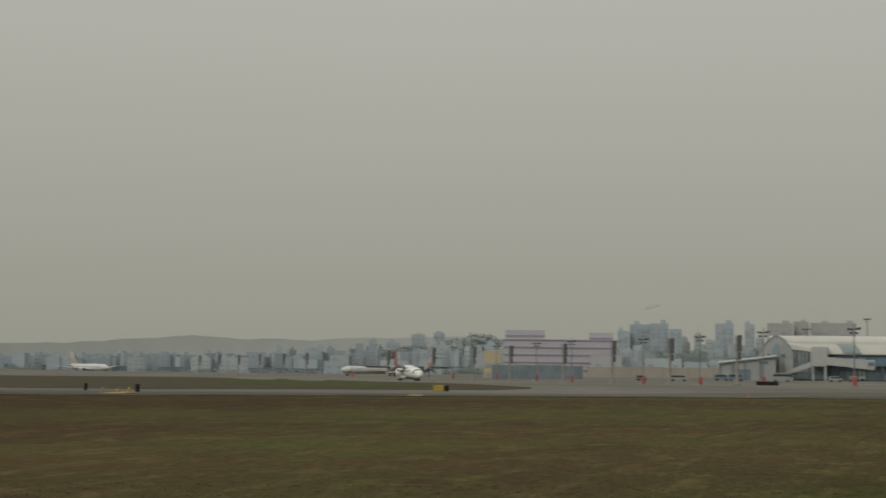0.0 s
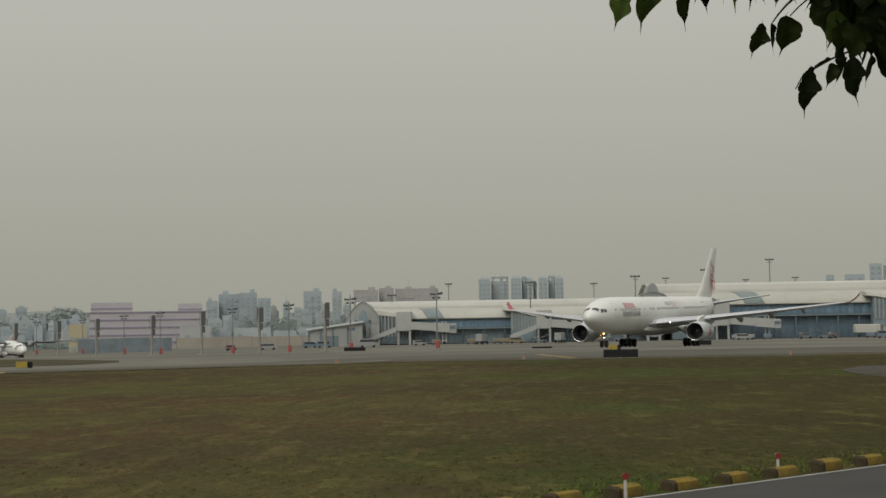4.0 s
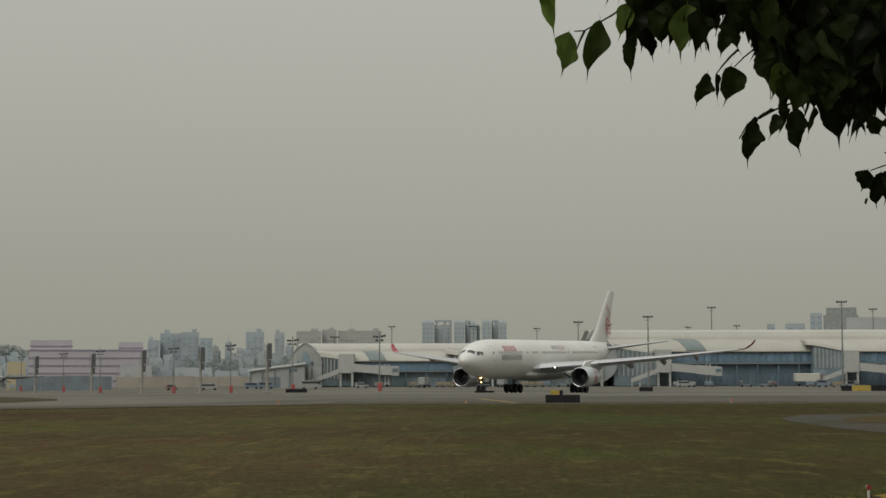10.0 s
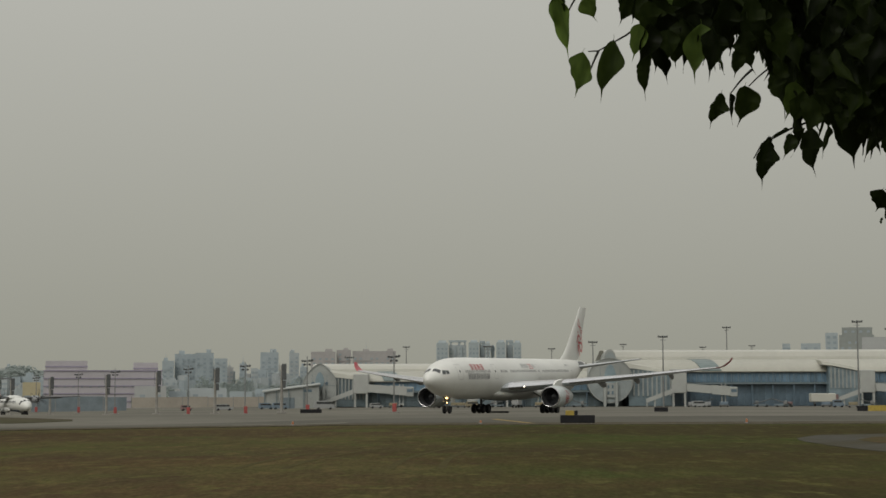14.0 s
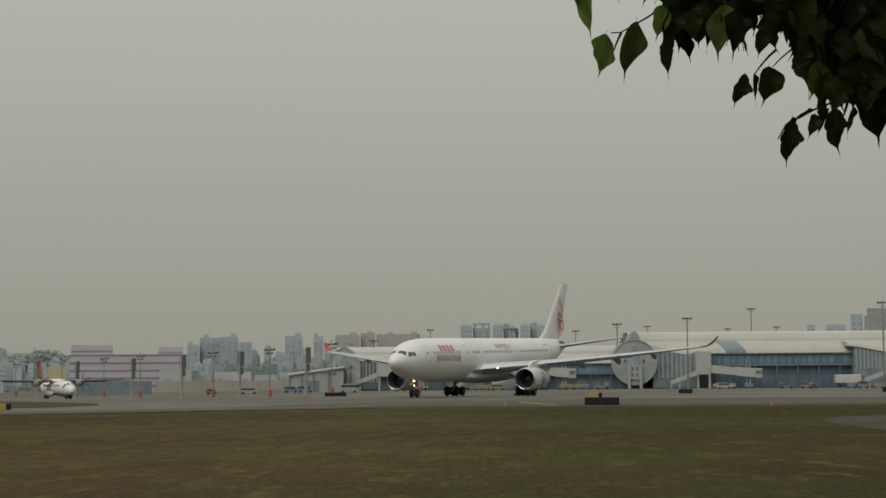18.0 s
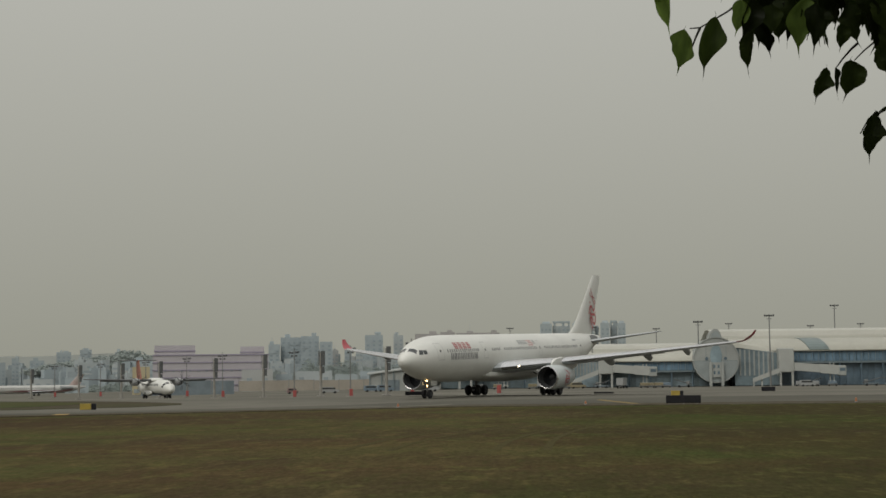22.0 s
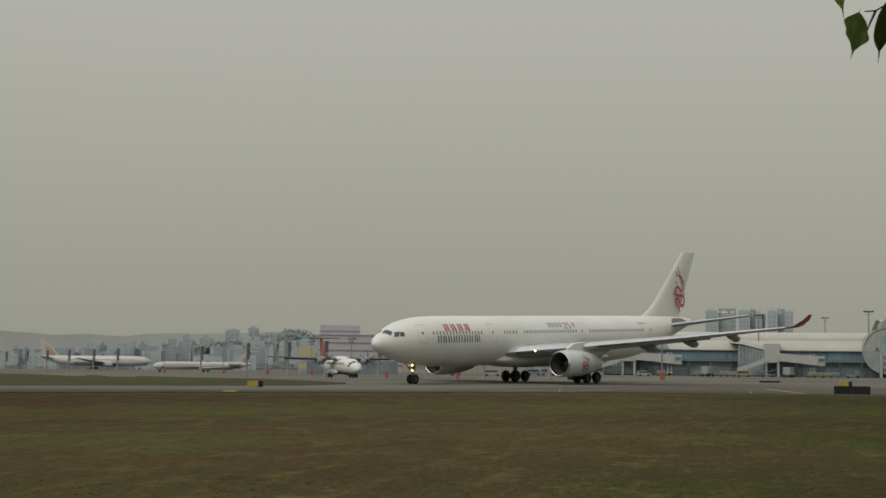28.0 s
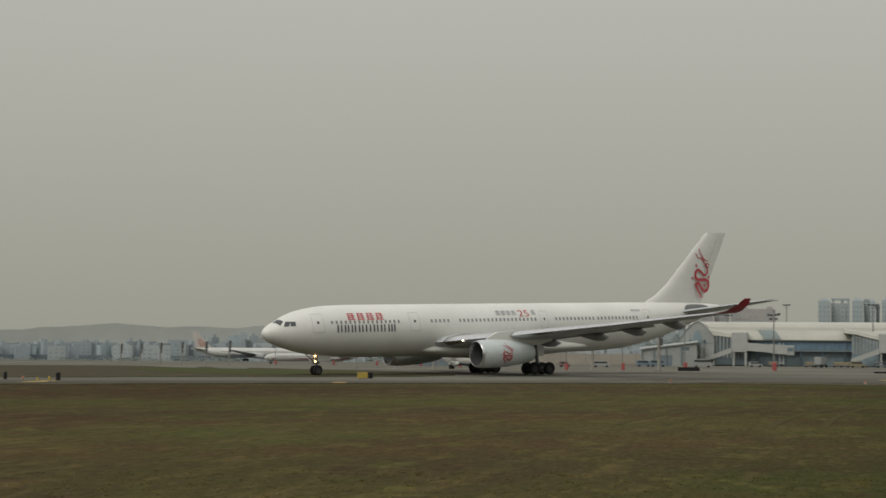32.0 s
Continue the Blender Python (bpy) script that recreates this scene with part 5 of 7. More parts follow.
for az, d, turn in ((0.36, 506, 70), (-2.43, 505, 75)):
    box_truck(az, d, turn, "white box truck parked before the terminal")
for az, turn in ((-1.7, 10), (-4.6, 170), (-9.0, 5), (-11.0, 12), (-11.7, 165), (-14.6, 172)):
    loader(az, 528, turn)


# ---- other aircraft ----
# far aircraft white, greyed in its colour to stand for haze
M_FARW = mat("haze_dulled_white_paint", (0.50, 0.50, 0.475), 0.5, var=0.06, scale=0.3)
M_PROP = mat("propeller_black", (0.03, 0.03, 0.032), 0.5, var=0.05)
# the underside's shade is painted into this dark wing grey
M_WINGD = mat("wing_grey_with_shade", (0.075, 0.078, 0.078), 0.5, var=0.08)
M_ORANGE = mat("tail_orange_red", (0.29, 0.115, 0.08), 0.5, var=0.08)
M_PLUM = mat("plum_stripe", (0.28, 0.15, 0.16), 0.5, var=0.08)
M_NAVY = mat("navy_belly_stripe", (0.10, 0.14, 0.24), 0.5, var=0.06)


def body_loft(prof, n=24):
    """A fuselage from rows of (aft, radius, centre height)."""
    return Mesh().loft([[(-a, r * math.cos(2 * math.pi * i / n), c + r * math.sin(2 * math.pi * i / n)) for i in range(n)] for a, r, c in prof])


def plate(sec, s=1):
    """A wing from rows of (leading edge, chord, y, z, thickness)."""
    ring = [[(p[0], s * p[1], p[2]) for p in foil(*q)] for q in sec]
    return Mesh().loft(ring if s < 0 else [r[::-1] for r in ring])


def fin_plate(sec):
    return Mesh().loft([[(p[0], p[2], z) for p in foil(le, ch, 0, 0, th)] for z, le, ch, th in sec])


def small_gear(t, spots, r=0.45):
    for a, y, top in spots:
        g = part("gear_leg", Mesh().tube((-a, y, r), (-a, y, top), 0.09, n=8), M_STRUT, t)
        for dy in (-0.25, 0.25):
            part("wheel", Mesh().tube((-a, y + dy - 0.12, r), (-a, y + dy + 0.12, r), r, n=14), M_TYRE, g)


def turboprop():
    t = thing("turboprop_airliner", "white high-wing turboprop airliner with orange-red T-tail, taxiing", "airplane")
    prof = [(0, 0.05, 1.62), (0.3, 0.52, 1.68), (1.0, 0.93, 1.82), (2.2, 1.22, 1.98), (4, 1.36, 2.08), (18, 1.36, 2.08), (21, 1.15, 2.42), (24, 0.7, 2.95), (26.8, 0.2, 3.3)]
    part("fuselage", body_loft(prof), M_PAINT, t, "white fuselage", True)
    hull = lambda a, q: [float(np.interp(a, [p[0] for p in prof], [p[k] for p in prof])) for k in (1, 2)]
    for s in (1, -1):
        for q0, q1 in ((82, 54), (50, 26), (22, 4)):
            pts = []
            for a, q in ((0.95 + 0.012 * (88 - q0), q0), (0.95 + 0.012 * (88 - q1), q1), (1.7 + 0.01 * (88 - q1), q1 + 2), (1.7 + 0.01 * (88 - q0), q0)):
                r, c = hull(a, q)
                pts.append((-a + 0.03, s * (r + 0.04) * math.cos(radians(q)), c + (r + 0.04) * math.sin(radians(q))))
            part("cockpit_window", Mesh().quad(*(pts if s < 0 else pts[::-1])), M_GLASS, t, "dark cockpit window")
        for i in range(12):
            part("cabin_window", Mesh().box(-5.0 - i * 1.05, s * 1.33, 2.36, 0.34, 0.08, 0.42), M_WIN, t)
        wing = part("wing", plate([(10.2, 3.0, 0.4, 3.40, 0.15), (10.5, 2.8, 5.0, 3.42, 0.15), (11.2, 1.6, 13.3, 3.66, 0.13)], s), M_WINGD, t, "straight wing with shade painted into its dark grey", True)
        part("flap", Mesh().loft([[(-12.6, s * y, z), (-13.5, s * y, z - 0.2), (-13.5, s * y, z - 0.27), (-12.6, s * y, z - 0.1)] for y, z in ((1.4, 3.38), (10.0, 3.5))]), M_WINGD, wing, "lowered flap")
        part("engine_nacelle", Mesh().loft([[(-a, s * 4.05 + r * math.cos(q), z + 1.15 * r * math.sin(q)) for q in np.linspace(0, 2 * math.pi, 21)[:-1]] for a, r, z in ((8.2, 0.28, 3.2), (8.6, 0.5, 3.15), (9.6, 0.62, 3.1), (12.5, 0.6, 3.1), (14.8, 0.25, 3.3))]), M_BELLY, t, "grey engine nacelle", True)
        part("tailplane", plate([(24.9, 1.9, 0.1, 7.25, 0.14), (25.5, 1.2, 3.75, 7.3, 0.14)], s), M_WINGD, t, "T-tail plane", True)
        part("gear_fairing", Mesh().loft([[(-a, s * (1.45 + w * 0.5 * math.cos(q)), 1.0 + w * 0.5 * math.sin(q)) for q in np.linspace(0, 2 * math.pi, 13)[:-1]] for a, w in ((8.6, 0.1), (10, 1.0), (12.8, 1.1), (15.5, 0.1))]), M_PAINT, t, "white gear fairing", True)
    part("wing_fairing", Mesh().loft([[(-a, w * math.cos(q), 3.4 + 0.42 * w * math.sin(q)) for q in np.linspace(0, 2 * math.pi, 17)[:-1]] for a, w in ((8.4, 0.3), (9.6, 1.15), (13.2, 1.15), (15.6, 0.2))]), M_PAINT, t, "white wing fairing", True)
    part("fin", fin_plate([(2.7, 20.6, 5.4, 0.08), (4.0, 22.4, 3.9, 0.09), (7.35, 24.5, 2.3, 0.09)]), M_ORANGE, t, "orange-red tail fin", True)
    part("belly_stripe", Mesh().loft([[(-a, 1.38 * math.sin(q), 2.08 - 1.38 * math.cos(q)) for q in np.linspace(-0.7, 0.7, 9)] for a in (4.2, 11, 17.8)], False, False), M_NAVY, t, "dark blue belly")
    small_gear(t, [(1.9, 0.0, 1.3), (11.4, 2.0, 1.2), (11.4, -2.0, 1.2)], 0.42)
    part("taxi_light", Mesh().tube((-1.5, 0.0, 0.95), (-1.4, 0.0, 0.95), 0.09, n=10), M_LAND, t, "lit white taxi light")
    props = []
    blade_data = Mesh().loft([[(0.05 + 0.05 * k, -w * k, r) for k in (-1, 1)] + [(0.0, w, r)] for r, w in ((0.2, 0.06), (1.1, 0.10), (1.95, 0.05))]).data("blade", M_PROP)
    for s in (1, -1):
        prop = part("propeller", Mesh().tube((0.0, 0, 0), (0.5, 0, 0), 0.26, 0.06, 12), M_PROP, t, "black six-blade propeller", at=Matrix.Translation((-8.1, s * 4.05, 3.2)))
        for i in range(6):
            part("blade", blade_data, M_PROP, prop, at=pose(0, 0, 0, 60 * i))
        props.append(prop)
    return t, props


turbo, turbo_props = turboprop()


def parked_jet():
    """A T-tailed twin jet with engines at the rear."""
    t = thing("rear_engine_airliner", "white T-tailed jet with a plum lower stripe, parked", "airplane", pose(*jet_spot(20.0, 680, 0.0)[:3], 0, 0, 20.0 + 200))
    part("fuselage", body_loft([(0, 0.05, 2.5), (0.5, 0.7, 2.55), (1.6, 1.25, 2.65), (3.5, 1.62, 2.72), (5, 1.67, 2.75), (34, 1.67, 2.75), (39, 1.3, 3.1), (43, 0.7, 3.5), (45.5, 0.15, 3.7)]), M_FARW, t, "white fuselage", True)
    for s in (1, -1):
        part("stripe", Mesh().loft([[(-a, s * (math.sqrt(max(0.01, r * r - d * d)) + 0.02), c + d) for d in (-1.15 * r / 1.67, -0.75 * r / 1.67, -0.35 * r / 1.67)] for a, r, c in ((1.0, 1.0, 2.6), (3.5, 1.62, 2.72), (20, 1.67, 2.75), (34, 1.67, 2.75), (39, 1.3, 3.1))], False, False), M_PLUM, t, "plum stripe along the lower side")
        part("engine_nacelle", Mesh().tube((-33.0, s * 2.6, 3.3), (-38.5, s * 2.5, 3.4), 0.85, 0.55, 18), M_BELLY, t, "grey rear engine", True)
        part("wing", plate([(19, 6, 1.2, 1.6, 0.12), (26.5, 2.0, 16.2, 2.4, 0.1)], s), M_WING, t, "grey swept wing", True)
        part("tailplane", plate([(41.5, 3.2, 0.1, 8.9, 0.1), (44.2, 1.5, 6.1, 9.0, 0.1)], s), M_PAINT, t, "white high tailplane", True)
        for i in range(28):
            part("cabin_window", Mesh().box(-6 - i * 0.9, s * 1.62, 3.1, 0.3, 0.1, 0.35), M_WIN, t)
        part("cockpit_window", Mesh().quad((-1.5, s * 0.1, 3.62), (-2.1, s * 0.1, 3.98), (-2.4, s * 1.05, 3.72), (-2.0, s * 1.05, 3.4)), M_GLASS, t)
    part("fin", fin_plate([(4.0, 37.6, 5.0, 0.08), (8.9, 41.9, 2.6, 0.08)]), M_FINMIX, t, "rose and white tail fin", True)
    small_gear(t, [(3.0, 0, 1.6), (23.5, 2.5, 1.9), (23.5, -2.5, 1.9)])
    return t


def jet_spot(az, d, up):
    x, y = polar(az, d)
    return x, y, ground_z(x, y) + 0.04 + up


def wide_jet(name, label, az, d, turn, fin_mat, stripe, scale=1.0):
    """A distant twin jet; the nose is the origin."""
    x, y, z = jet_spot(az, d, 0)
    t = thing(name, label, "airplane", pose(x, y, z, 0, 0, az + turn) @ Matrix.Scale(scale, 4))
    part("fuselage", body_loft([(a, r, c) for a, r, c in FUS]), M_FARW, t, "white fuselage", True)
    for s in (1, -1):
        part("stripe", Mesh().loft([[skin(a, c - 2.82 * k, s, 0.03) for k in (0.35, 0.6, 0.85)] for a, c in ((2.5, 4.58), (7, 4.81), (20, 4.83), (42, 4.83), (48, 5.08))], False, False), stripe, t, "blue lower stripe")
        part("wing", plate([(19.5, 12.6, 2, 3.3, 0.13), (24.6, 8.9, 9.4, 3.98, 0.12), (36.9, 2.9, 28.6, 6.3, 0.1)], s), M_WING, t, "grey swept wing", True)
        n = part("engine_nacelle", Mesh().tube((-20.8, s * 9.37, 2.78), (-26.6, s * 9.37, 2.78), 1.6, 1.15, 24), M_BELLY, t, "grey engine", True)
        part("intake", Mesh().tube((-20.7, s * 9.37, 2.78), (-20.85, s * 9.37, 2.78), 1.42, n=24), M_DARK, n, "dark intake")
        part("pylon", Mesh().box(-25.5, s * 9.37, 4.0, 6, 0.4, 0.9), M_PAINT, n)
        part("tailplane", plate([(53.9, 5.9, 0.8, 6.15, 0.11), (60.3, 2.1, 9.65, 7.3, 0.09)], s), M_WING, t, "grey tailplane", True)
        part("window_row", Mesh().loft([[skin(a, 5.3, s, 0.02), skin(a, 5.6, s, 0.02)] for a in np.linspace(7, 46, 14)], False, False), M_WIN, t, "row of cabin windows")
        part("cockpit_window", skin_patch(Mesh(), 1.9, 3.4, 5.45, 6.05, s, 0.03, 3), M_GLASS, t)
    part("fin", fin_plate([(6.9, 49.6, 11.3, 0.06), (7.6, 51.6, 9.2, 0.085), (16.85, 59.6, 3.0, 0.09)]), fin_mat, t, "red and white tail fin", True)
    part("fin_patch", Mesh().loft([[(-x0, -0.46, z), (-x0, 0.46, z), (-x0 - w, 0.4, z), (-x0 - w, -0.4, z)] for x0, w, z in ((53.4, 4.6, 8.0), (55.0, 4.0, 10.0), (56.6, 2.8, 12.2))]), M_PATCH, t, "faded orange-red patch low on the fin")
    for a, y, r in ((6.67, 0, 0.53), (32, 5.3, 0.69), (32, -5.3, 0.69)):
        g = part("gear", Mesh().tube((-a, y, r), (-a, y, 3), 0.18, n=8), M_STRUT, t)
        for da in ((0,) if r < 0.6 else (-1, 1)):
            part("wheel", Mesh().tube((-a + da, y - 0.9, r), (-a + da, y + 0.9, r), r, n=14), M_TYRE, g)
    return t


M_FINMIX = mat("rose_tail_paint", (0.42, 0.31, 0.28), 0.5, var=0.2, scale=0.25, col2=(0.46, 0.43, 0.41))
M_PALEFIN = mat("cream_tail_paint", (0.46, 0.42, 0.385), 0.5, var=0.1, scale=0.25)
M_PATCH = mat("faded_orange_red_paint", (0.42, 0.28, 0.235), 0.5, var=0.15, scale=0.4)
parked_jet()
wide = wide_jet("wide_body_jet", "white wide-body jet with a rose and white tail, taxiing far off", 20.06, 930, -4, M_PALEFIN, M_NAVY)


# ---- town behind the airfield ----
M_PINK = mat("pale_mauve_cladding", (0.375, 0.355, 0.375), 0.75, var=0.05, scale=0.05)
M_PURP = mat("violet_band_paint", (0.265, 0.24, 0.31), 0.7, var=0.06)
M_OLIVE = mat("olive_grey_cladding", (0.250, 0.270, 0.255), 0.85, var=0.08, scale=0.05)
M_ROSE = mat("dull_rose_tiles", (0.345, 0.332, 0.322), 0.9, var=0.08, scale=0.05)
# haze is painted into the M_HAZ* colours: pulled towards one pale blue-grey
M_HAZA = mat("haze_paled_grey_concrete", (0.353, 0.388, 0.394), 0.9, var=0.07, scale=0.03)
M_HAZB = mat("haze_paled_blue_grey_tiles", (0.327, 0.373, 0.389), 0.9, var=0.07, scale=0.03)
M_HAZC = mat("haze_paled_warm_concrete", (0.362, 0.374, 0.367), 0.9, var=0.07, scale=0.03)
M_HAZE = mat("haze_paled_dark_cladding", (0.285, 0.334, 0.357), 0.85, var=0.08, scale=0.03)
M_HAZD = mat("haze_paled_roof_sheet", (0.323, 0.375, 0.398), 0.8, var=0.06, scale=0.03)
M_HAZL = mat("haze_dulled_white_wall", (0.378, 0.412, 0.418), 0.85, var=0.07, scale=0.05)
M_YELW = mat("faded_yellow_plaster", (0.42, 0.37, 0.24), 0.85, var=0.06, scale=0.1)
M_HAZW = mat("haze_paled_window_glass", (0.288, 0.329, 0.344), 0.6, var=0.06, spec=0.1)
M_HAZM = mat("haze_paled_slate_tiles", (0.309, 0.356, 0.375), 0.9, var=0.08, scale=0.03)
M_HAZV = mat("haze_paled_slate_glass", (0.263, 0.31, 0.33), 0.6, var=0.06, spec=0.1)
def foliage(name, col):
    """Far foliage: matt, letting light through, its colour paled by painted haze."""
    m = mat(name, col, 0.95, var=0.15, scale=0.05, fine=0.4, spec=0.02)
    n, l = m.node_tree.nodes, m.node_tree.links
    b = n["Principled BSDF"]
    tr, ms = n.new("ShaderNodeBsdfTranslucent"), n.new("ShaderNodeMixShader")
    tr.inputs["Color"].default_value = (*(1.15 * v for v in col), 1)
    ms.inputs[0].default_value = 0.5
    l.new(b.outputs[0], ms.inputs[1])
    l.new(tr.outputs[0], ms.inputs[2])
    l.new(ms.outputs[0], n["Material Output"].inputs["Surface"])
    return m


# haze is put into the pale greens of the trees and hills
M_TREES = foliage("haze_paled_tree_foliage", (0.38, 0.425, 0.41))
M_TREEF = foliage("haze_paled_far_foliage", (0.43, 0.47, 0.455))
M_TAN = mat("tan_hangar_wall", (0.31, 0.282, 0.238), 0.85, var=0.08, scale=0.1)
M_HILL = mat("haze_paled_hill_woods", (0.442, 0.470, 0.454), 1.0, var=0.06, scale=0.004, fine=0.03)
town_rng = random.Random(7)


def block(az0, az1, d, el_top, wall, label, storey=3.4, bay=4.0, name="apartment_block", deep=16.0, roof_bits=True, windows=True, turn=0.0, ledges=True):
    """A distant building between two bearings, as high as the top elevation says: parapet, set-back storey, tanks, window rows and balconies."""
    az = (az0 + az1) / 2
    x, y = polar(az, d)
    wide = d * radians(abs(az0 - az1))
    z0 = ground_z(x, y) - 0.5
    top = max(3.0, H_EYE + d * math.tan(radians(el_top)) - z0)
    t = thing(name, label, "building", pose(x, y, z0, 0, 0, az + turn))
    part("wall", Mesh().box(0, deep / 2, 0, wide, deep, top), wall, t)
    rim = Mesh()
    for bx, by, sx, sy in ((0, 0.15, wide, 0.3), (0, deep - 0.15, wide, 0.3), (-wide / 2 + 0.15, deep / 2, 0.3, deep - 0.6), (wide / 2 - 0.15, deep / 2, 0.3, deep - 0.6)):
        rim.box(bx, by, top, sx, sy, 0.9)
    part("parapet", rim, wall, t)
    if roof_bits:
        for k in range(max(1, int(wide / 14))):
            u = -wide / 2 + wide * (k + town_rng.uniform(0.25, 0.75)) / max(1, int(wide / 14))
            w = min(0.35 * wide, 3 + 3.5 * town_rng.random())
            part("stair_house", Mesh().box(u, deep * 0.5, top, w, 4.5, 2.2 + 1.6 * town_rng.random()), wall, t)
            if town_rng.random() < 0.6:
                v = clamp(u + town_rng.uniform(-5, 5), -wide / 2 + 1.2, wide / 2 - 1.2)
                part("water_tank", Mesh().tube((v, deep * 0.3, top + 0.7), (v, deep * 0.3, top + 2.6), 0.95, n=10).tube((v, deep * 0.3, top), (v, deep * 0.3, top + 0.75), 0.3, n=6), M_HAZA, t, "steel roof tank")
            if town_rng.random() < 0.35:
                part("aerial", Mesh().tube((u, deep * 0.4, top), (u, deep * 0.4, top + town_rng.uniform(4, 8)), 0.16, 0.08, 5), M_HAZE, t, "thin roof aerial")
    if windows:
        ns, nb = int(top / storey), max(2, int(wide / bay))
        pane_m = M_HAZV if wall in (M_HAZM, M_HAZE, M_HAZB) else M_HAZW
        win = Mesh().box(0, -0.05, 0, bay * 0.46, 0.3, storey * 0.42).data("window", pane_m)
        for i in range(max(0, ns - (8 if name == 'apartment_block' else 5)), ns):
            for j in range(nb):
                if town_rng.random() < 0.88:
                    part("window", win, pane_m, t, at=Matrix.Translation((-wide / 2 + wide * (j + 0.5) / nb, 0, i * storey + 1.1)))
            if ledges and town_rng.random() < 0.7:
                u0, u1 = sorted((town_rng.uniform(-0.5, 0.5) * wide, town_rng.uniform(-0.5, 0.5) * wide))
                if u1 - u0 > 2:
                    part("balcony", Mesh().box((u0 + u1) / 2, -0.15, i * storey + 0.2, u1 - u0, 0.4, 0.8), wall, t)
    return t


# residential towers behind the terminal: slim dark shafts, pale slabs with a dark frame across the top
def shaft(az0, az1, el):
    t = block(az0, az1, 1500, el - 0.10, M_HAZB, "slim dark blue-grey residential tower above the terminal roof", 4.2, 3.0, "residential_tower", 12, False, True, 0, False)
    wide, top = 1500 * radians(az0 - az1), H_EYE + 1500 * math.tan(radians(el - 0.10)) - t.matrix_basis.translation.z
    part("crown", Mesh().box(0, 6, top + 0.9, wide * 0.72, 8, 2.2, None, 0.8), M_HAZB, t, "stepped tower crown")


def slab(az0, az1, el):
    t = block(az0, az1, 1510, el - 0.2, M_HAZA, "pale residential slab with a dark frame across its top", 4.2, 3.6, "residential_slab", 12, False, True, 0, False)
    wide, top = 1510 * radians(az0 - az1), H_EYE + 1510 * math.tan(radians(el - 0.2)) - t.matrix_basis.translation.z
    part("roof_frame", Mesh().box(0, 2, top + 3.4, wide, 5, 1.9).box(-wide * 0.38, 2, top, 1.6, 4, 3.5).box(wide * 0.1, 2, top, 2.4, 4, 3.5).box(wide * 0.42, 2, top, 1.6, 4, 3.5), M_HAZB, t, "blue-grey frame over the roof")
    for u in (-0.12, 0.22):
        part("stair_core", Mesh().box(wide * u, -0.5, 0, 1.7, 1.4, top), M_HAZB, t, "darker stair core")


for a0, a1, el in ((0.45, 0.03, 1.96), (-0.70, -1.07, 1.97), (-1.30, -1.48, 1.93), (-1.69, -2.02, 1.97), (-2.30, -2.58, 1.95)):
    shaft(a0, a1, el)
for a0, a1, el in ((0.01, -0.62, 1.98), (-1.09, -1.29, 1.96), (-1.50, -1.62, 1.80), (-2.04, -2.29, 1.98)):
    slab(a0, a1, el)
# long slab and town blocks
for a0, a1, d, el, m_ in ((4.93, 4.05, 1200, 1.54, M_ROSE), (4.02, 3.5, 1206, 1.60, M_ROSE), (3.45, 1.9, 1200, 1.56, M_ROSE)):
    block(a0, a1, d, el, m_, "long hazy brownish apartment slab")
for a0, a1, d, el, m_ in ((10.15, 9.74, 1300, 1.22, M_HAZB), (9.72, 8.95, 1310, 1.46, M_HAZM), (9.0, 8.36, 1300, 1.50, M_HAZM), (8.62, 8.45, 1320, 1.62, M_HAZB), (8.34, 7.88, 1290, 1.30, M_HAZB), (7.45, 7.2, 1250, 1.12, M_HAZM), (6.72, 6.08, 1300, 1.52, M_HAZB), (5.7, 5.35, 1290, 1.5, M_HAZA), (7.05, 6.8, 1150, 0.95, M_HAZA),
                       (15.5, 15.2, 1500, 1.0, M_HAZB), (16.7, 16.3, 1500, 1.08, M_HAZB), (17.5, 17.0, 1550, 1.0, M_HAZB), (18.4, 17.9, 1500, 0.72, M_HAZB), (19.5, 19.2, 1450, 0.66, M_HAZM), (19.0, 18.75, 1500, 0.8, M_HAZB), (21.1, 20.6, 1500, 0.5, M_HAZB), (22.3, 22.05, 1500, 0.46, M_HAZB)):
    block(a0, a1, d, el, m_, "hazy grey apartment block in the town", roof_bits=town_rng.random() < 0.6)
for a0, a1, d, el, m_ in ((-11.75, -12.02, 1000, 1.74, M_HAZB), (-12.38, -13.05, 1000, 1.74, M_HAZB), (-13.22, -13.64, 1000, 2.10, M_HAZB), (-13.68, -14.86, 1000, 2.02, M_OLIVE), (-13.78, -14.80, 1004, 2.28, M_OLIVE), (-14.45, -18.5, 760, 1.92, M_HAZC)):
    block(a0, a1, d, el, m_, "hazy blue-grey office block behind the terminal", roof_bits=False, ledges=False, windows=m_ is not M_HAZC)
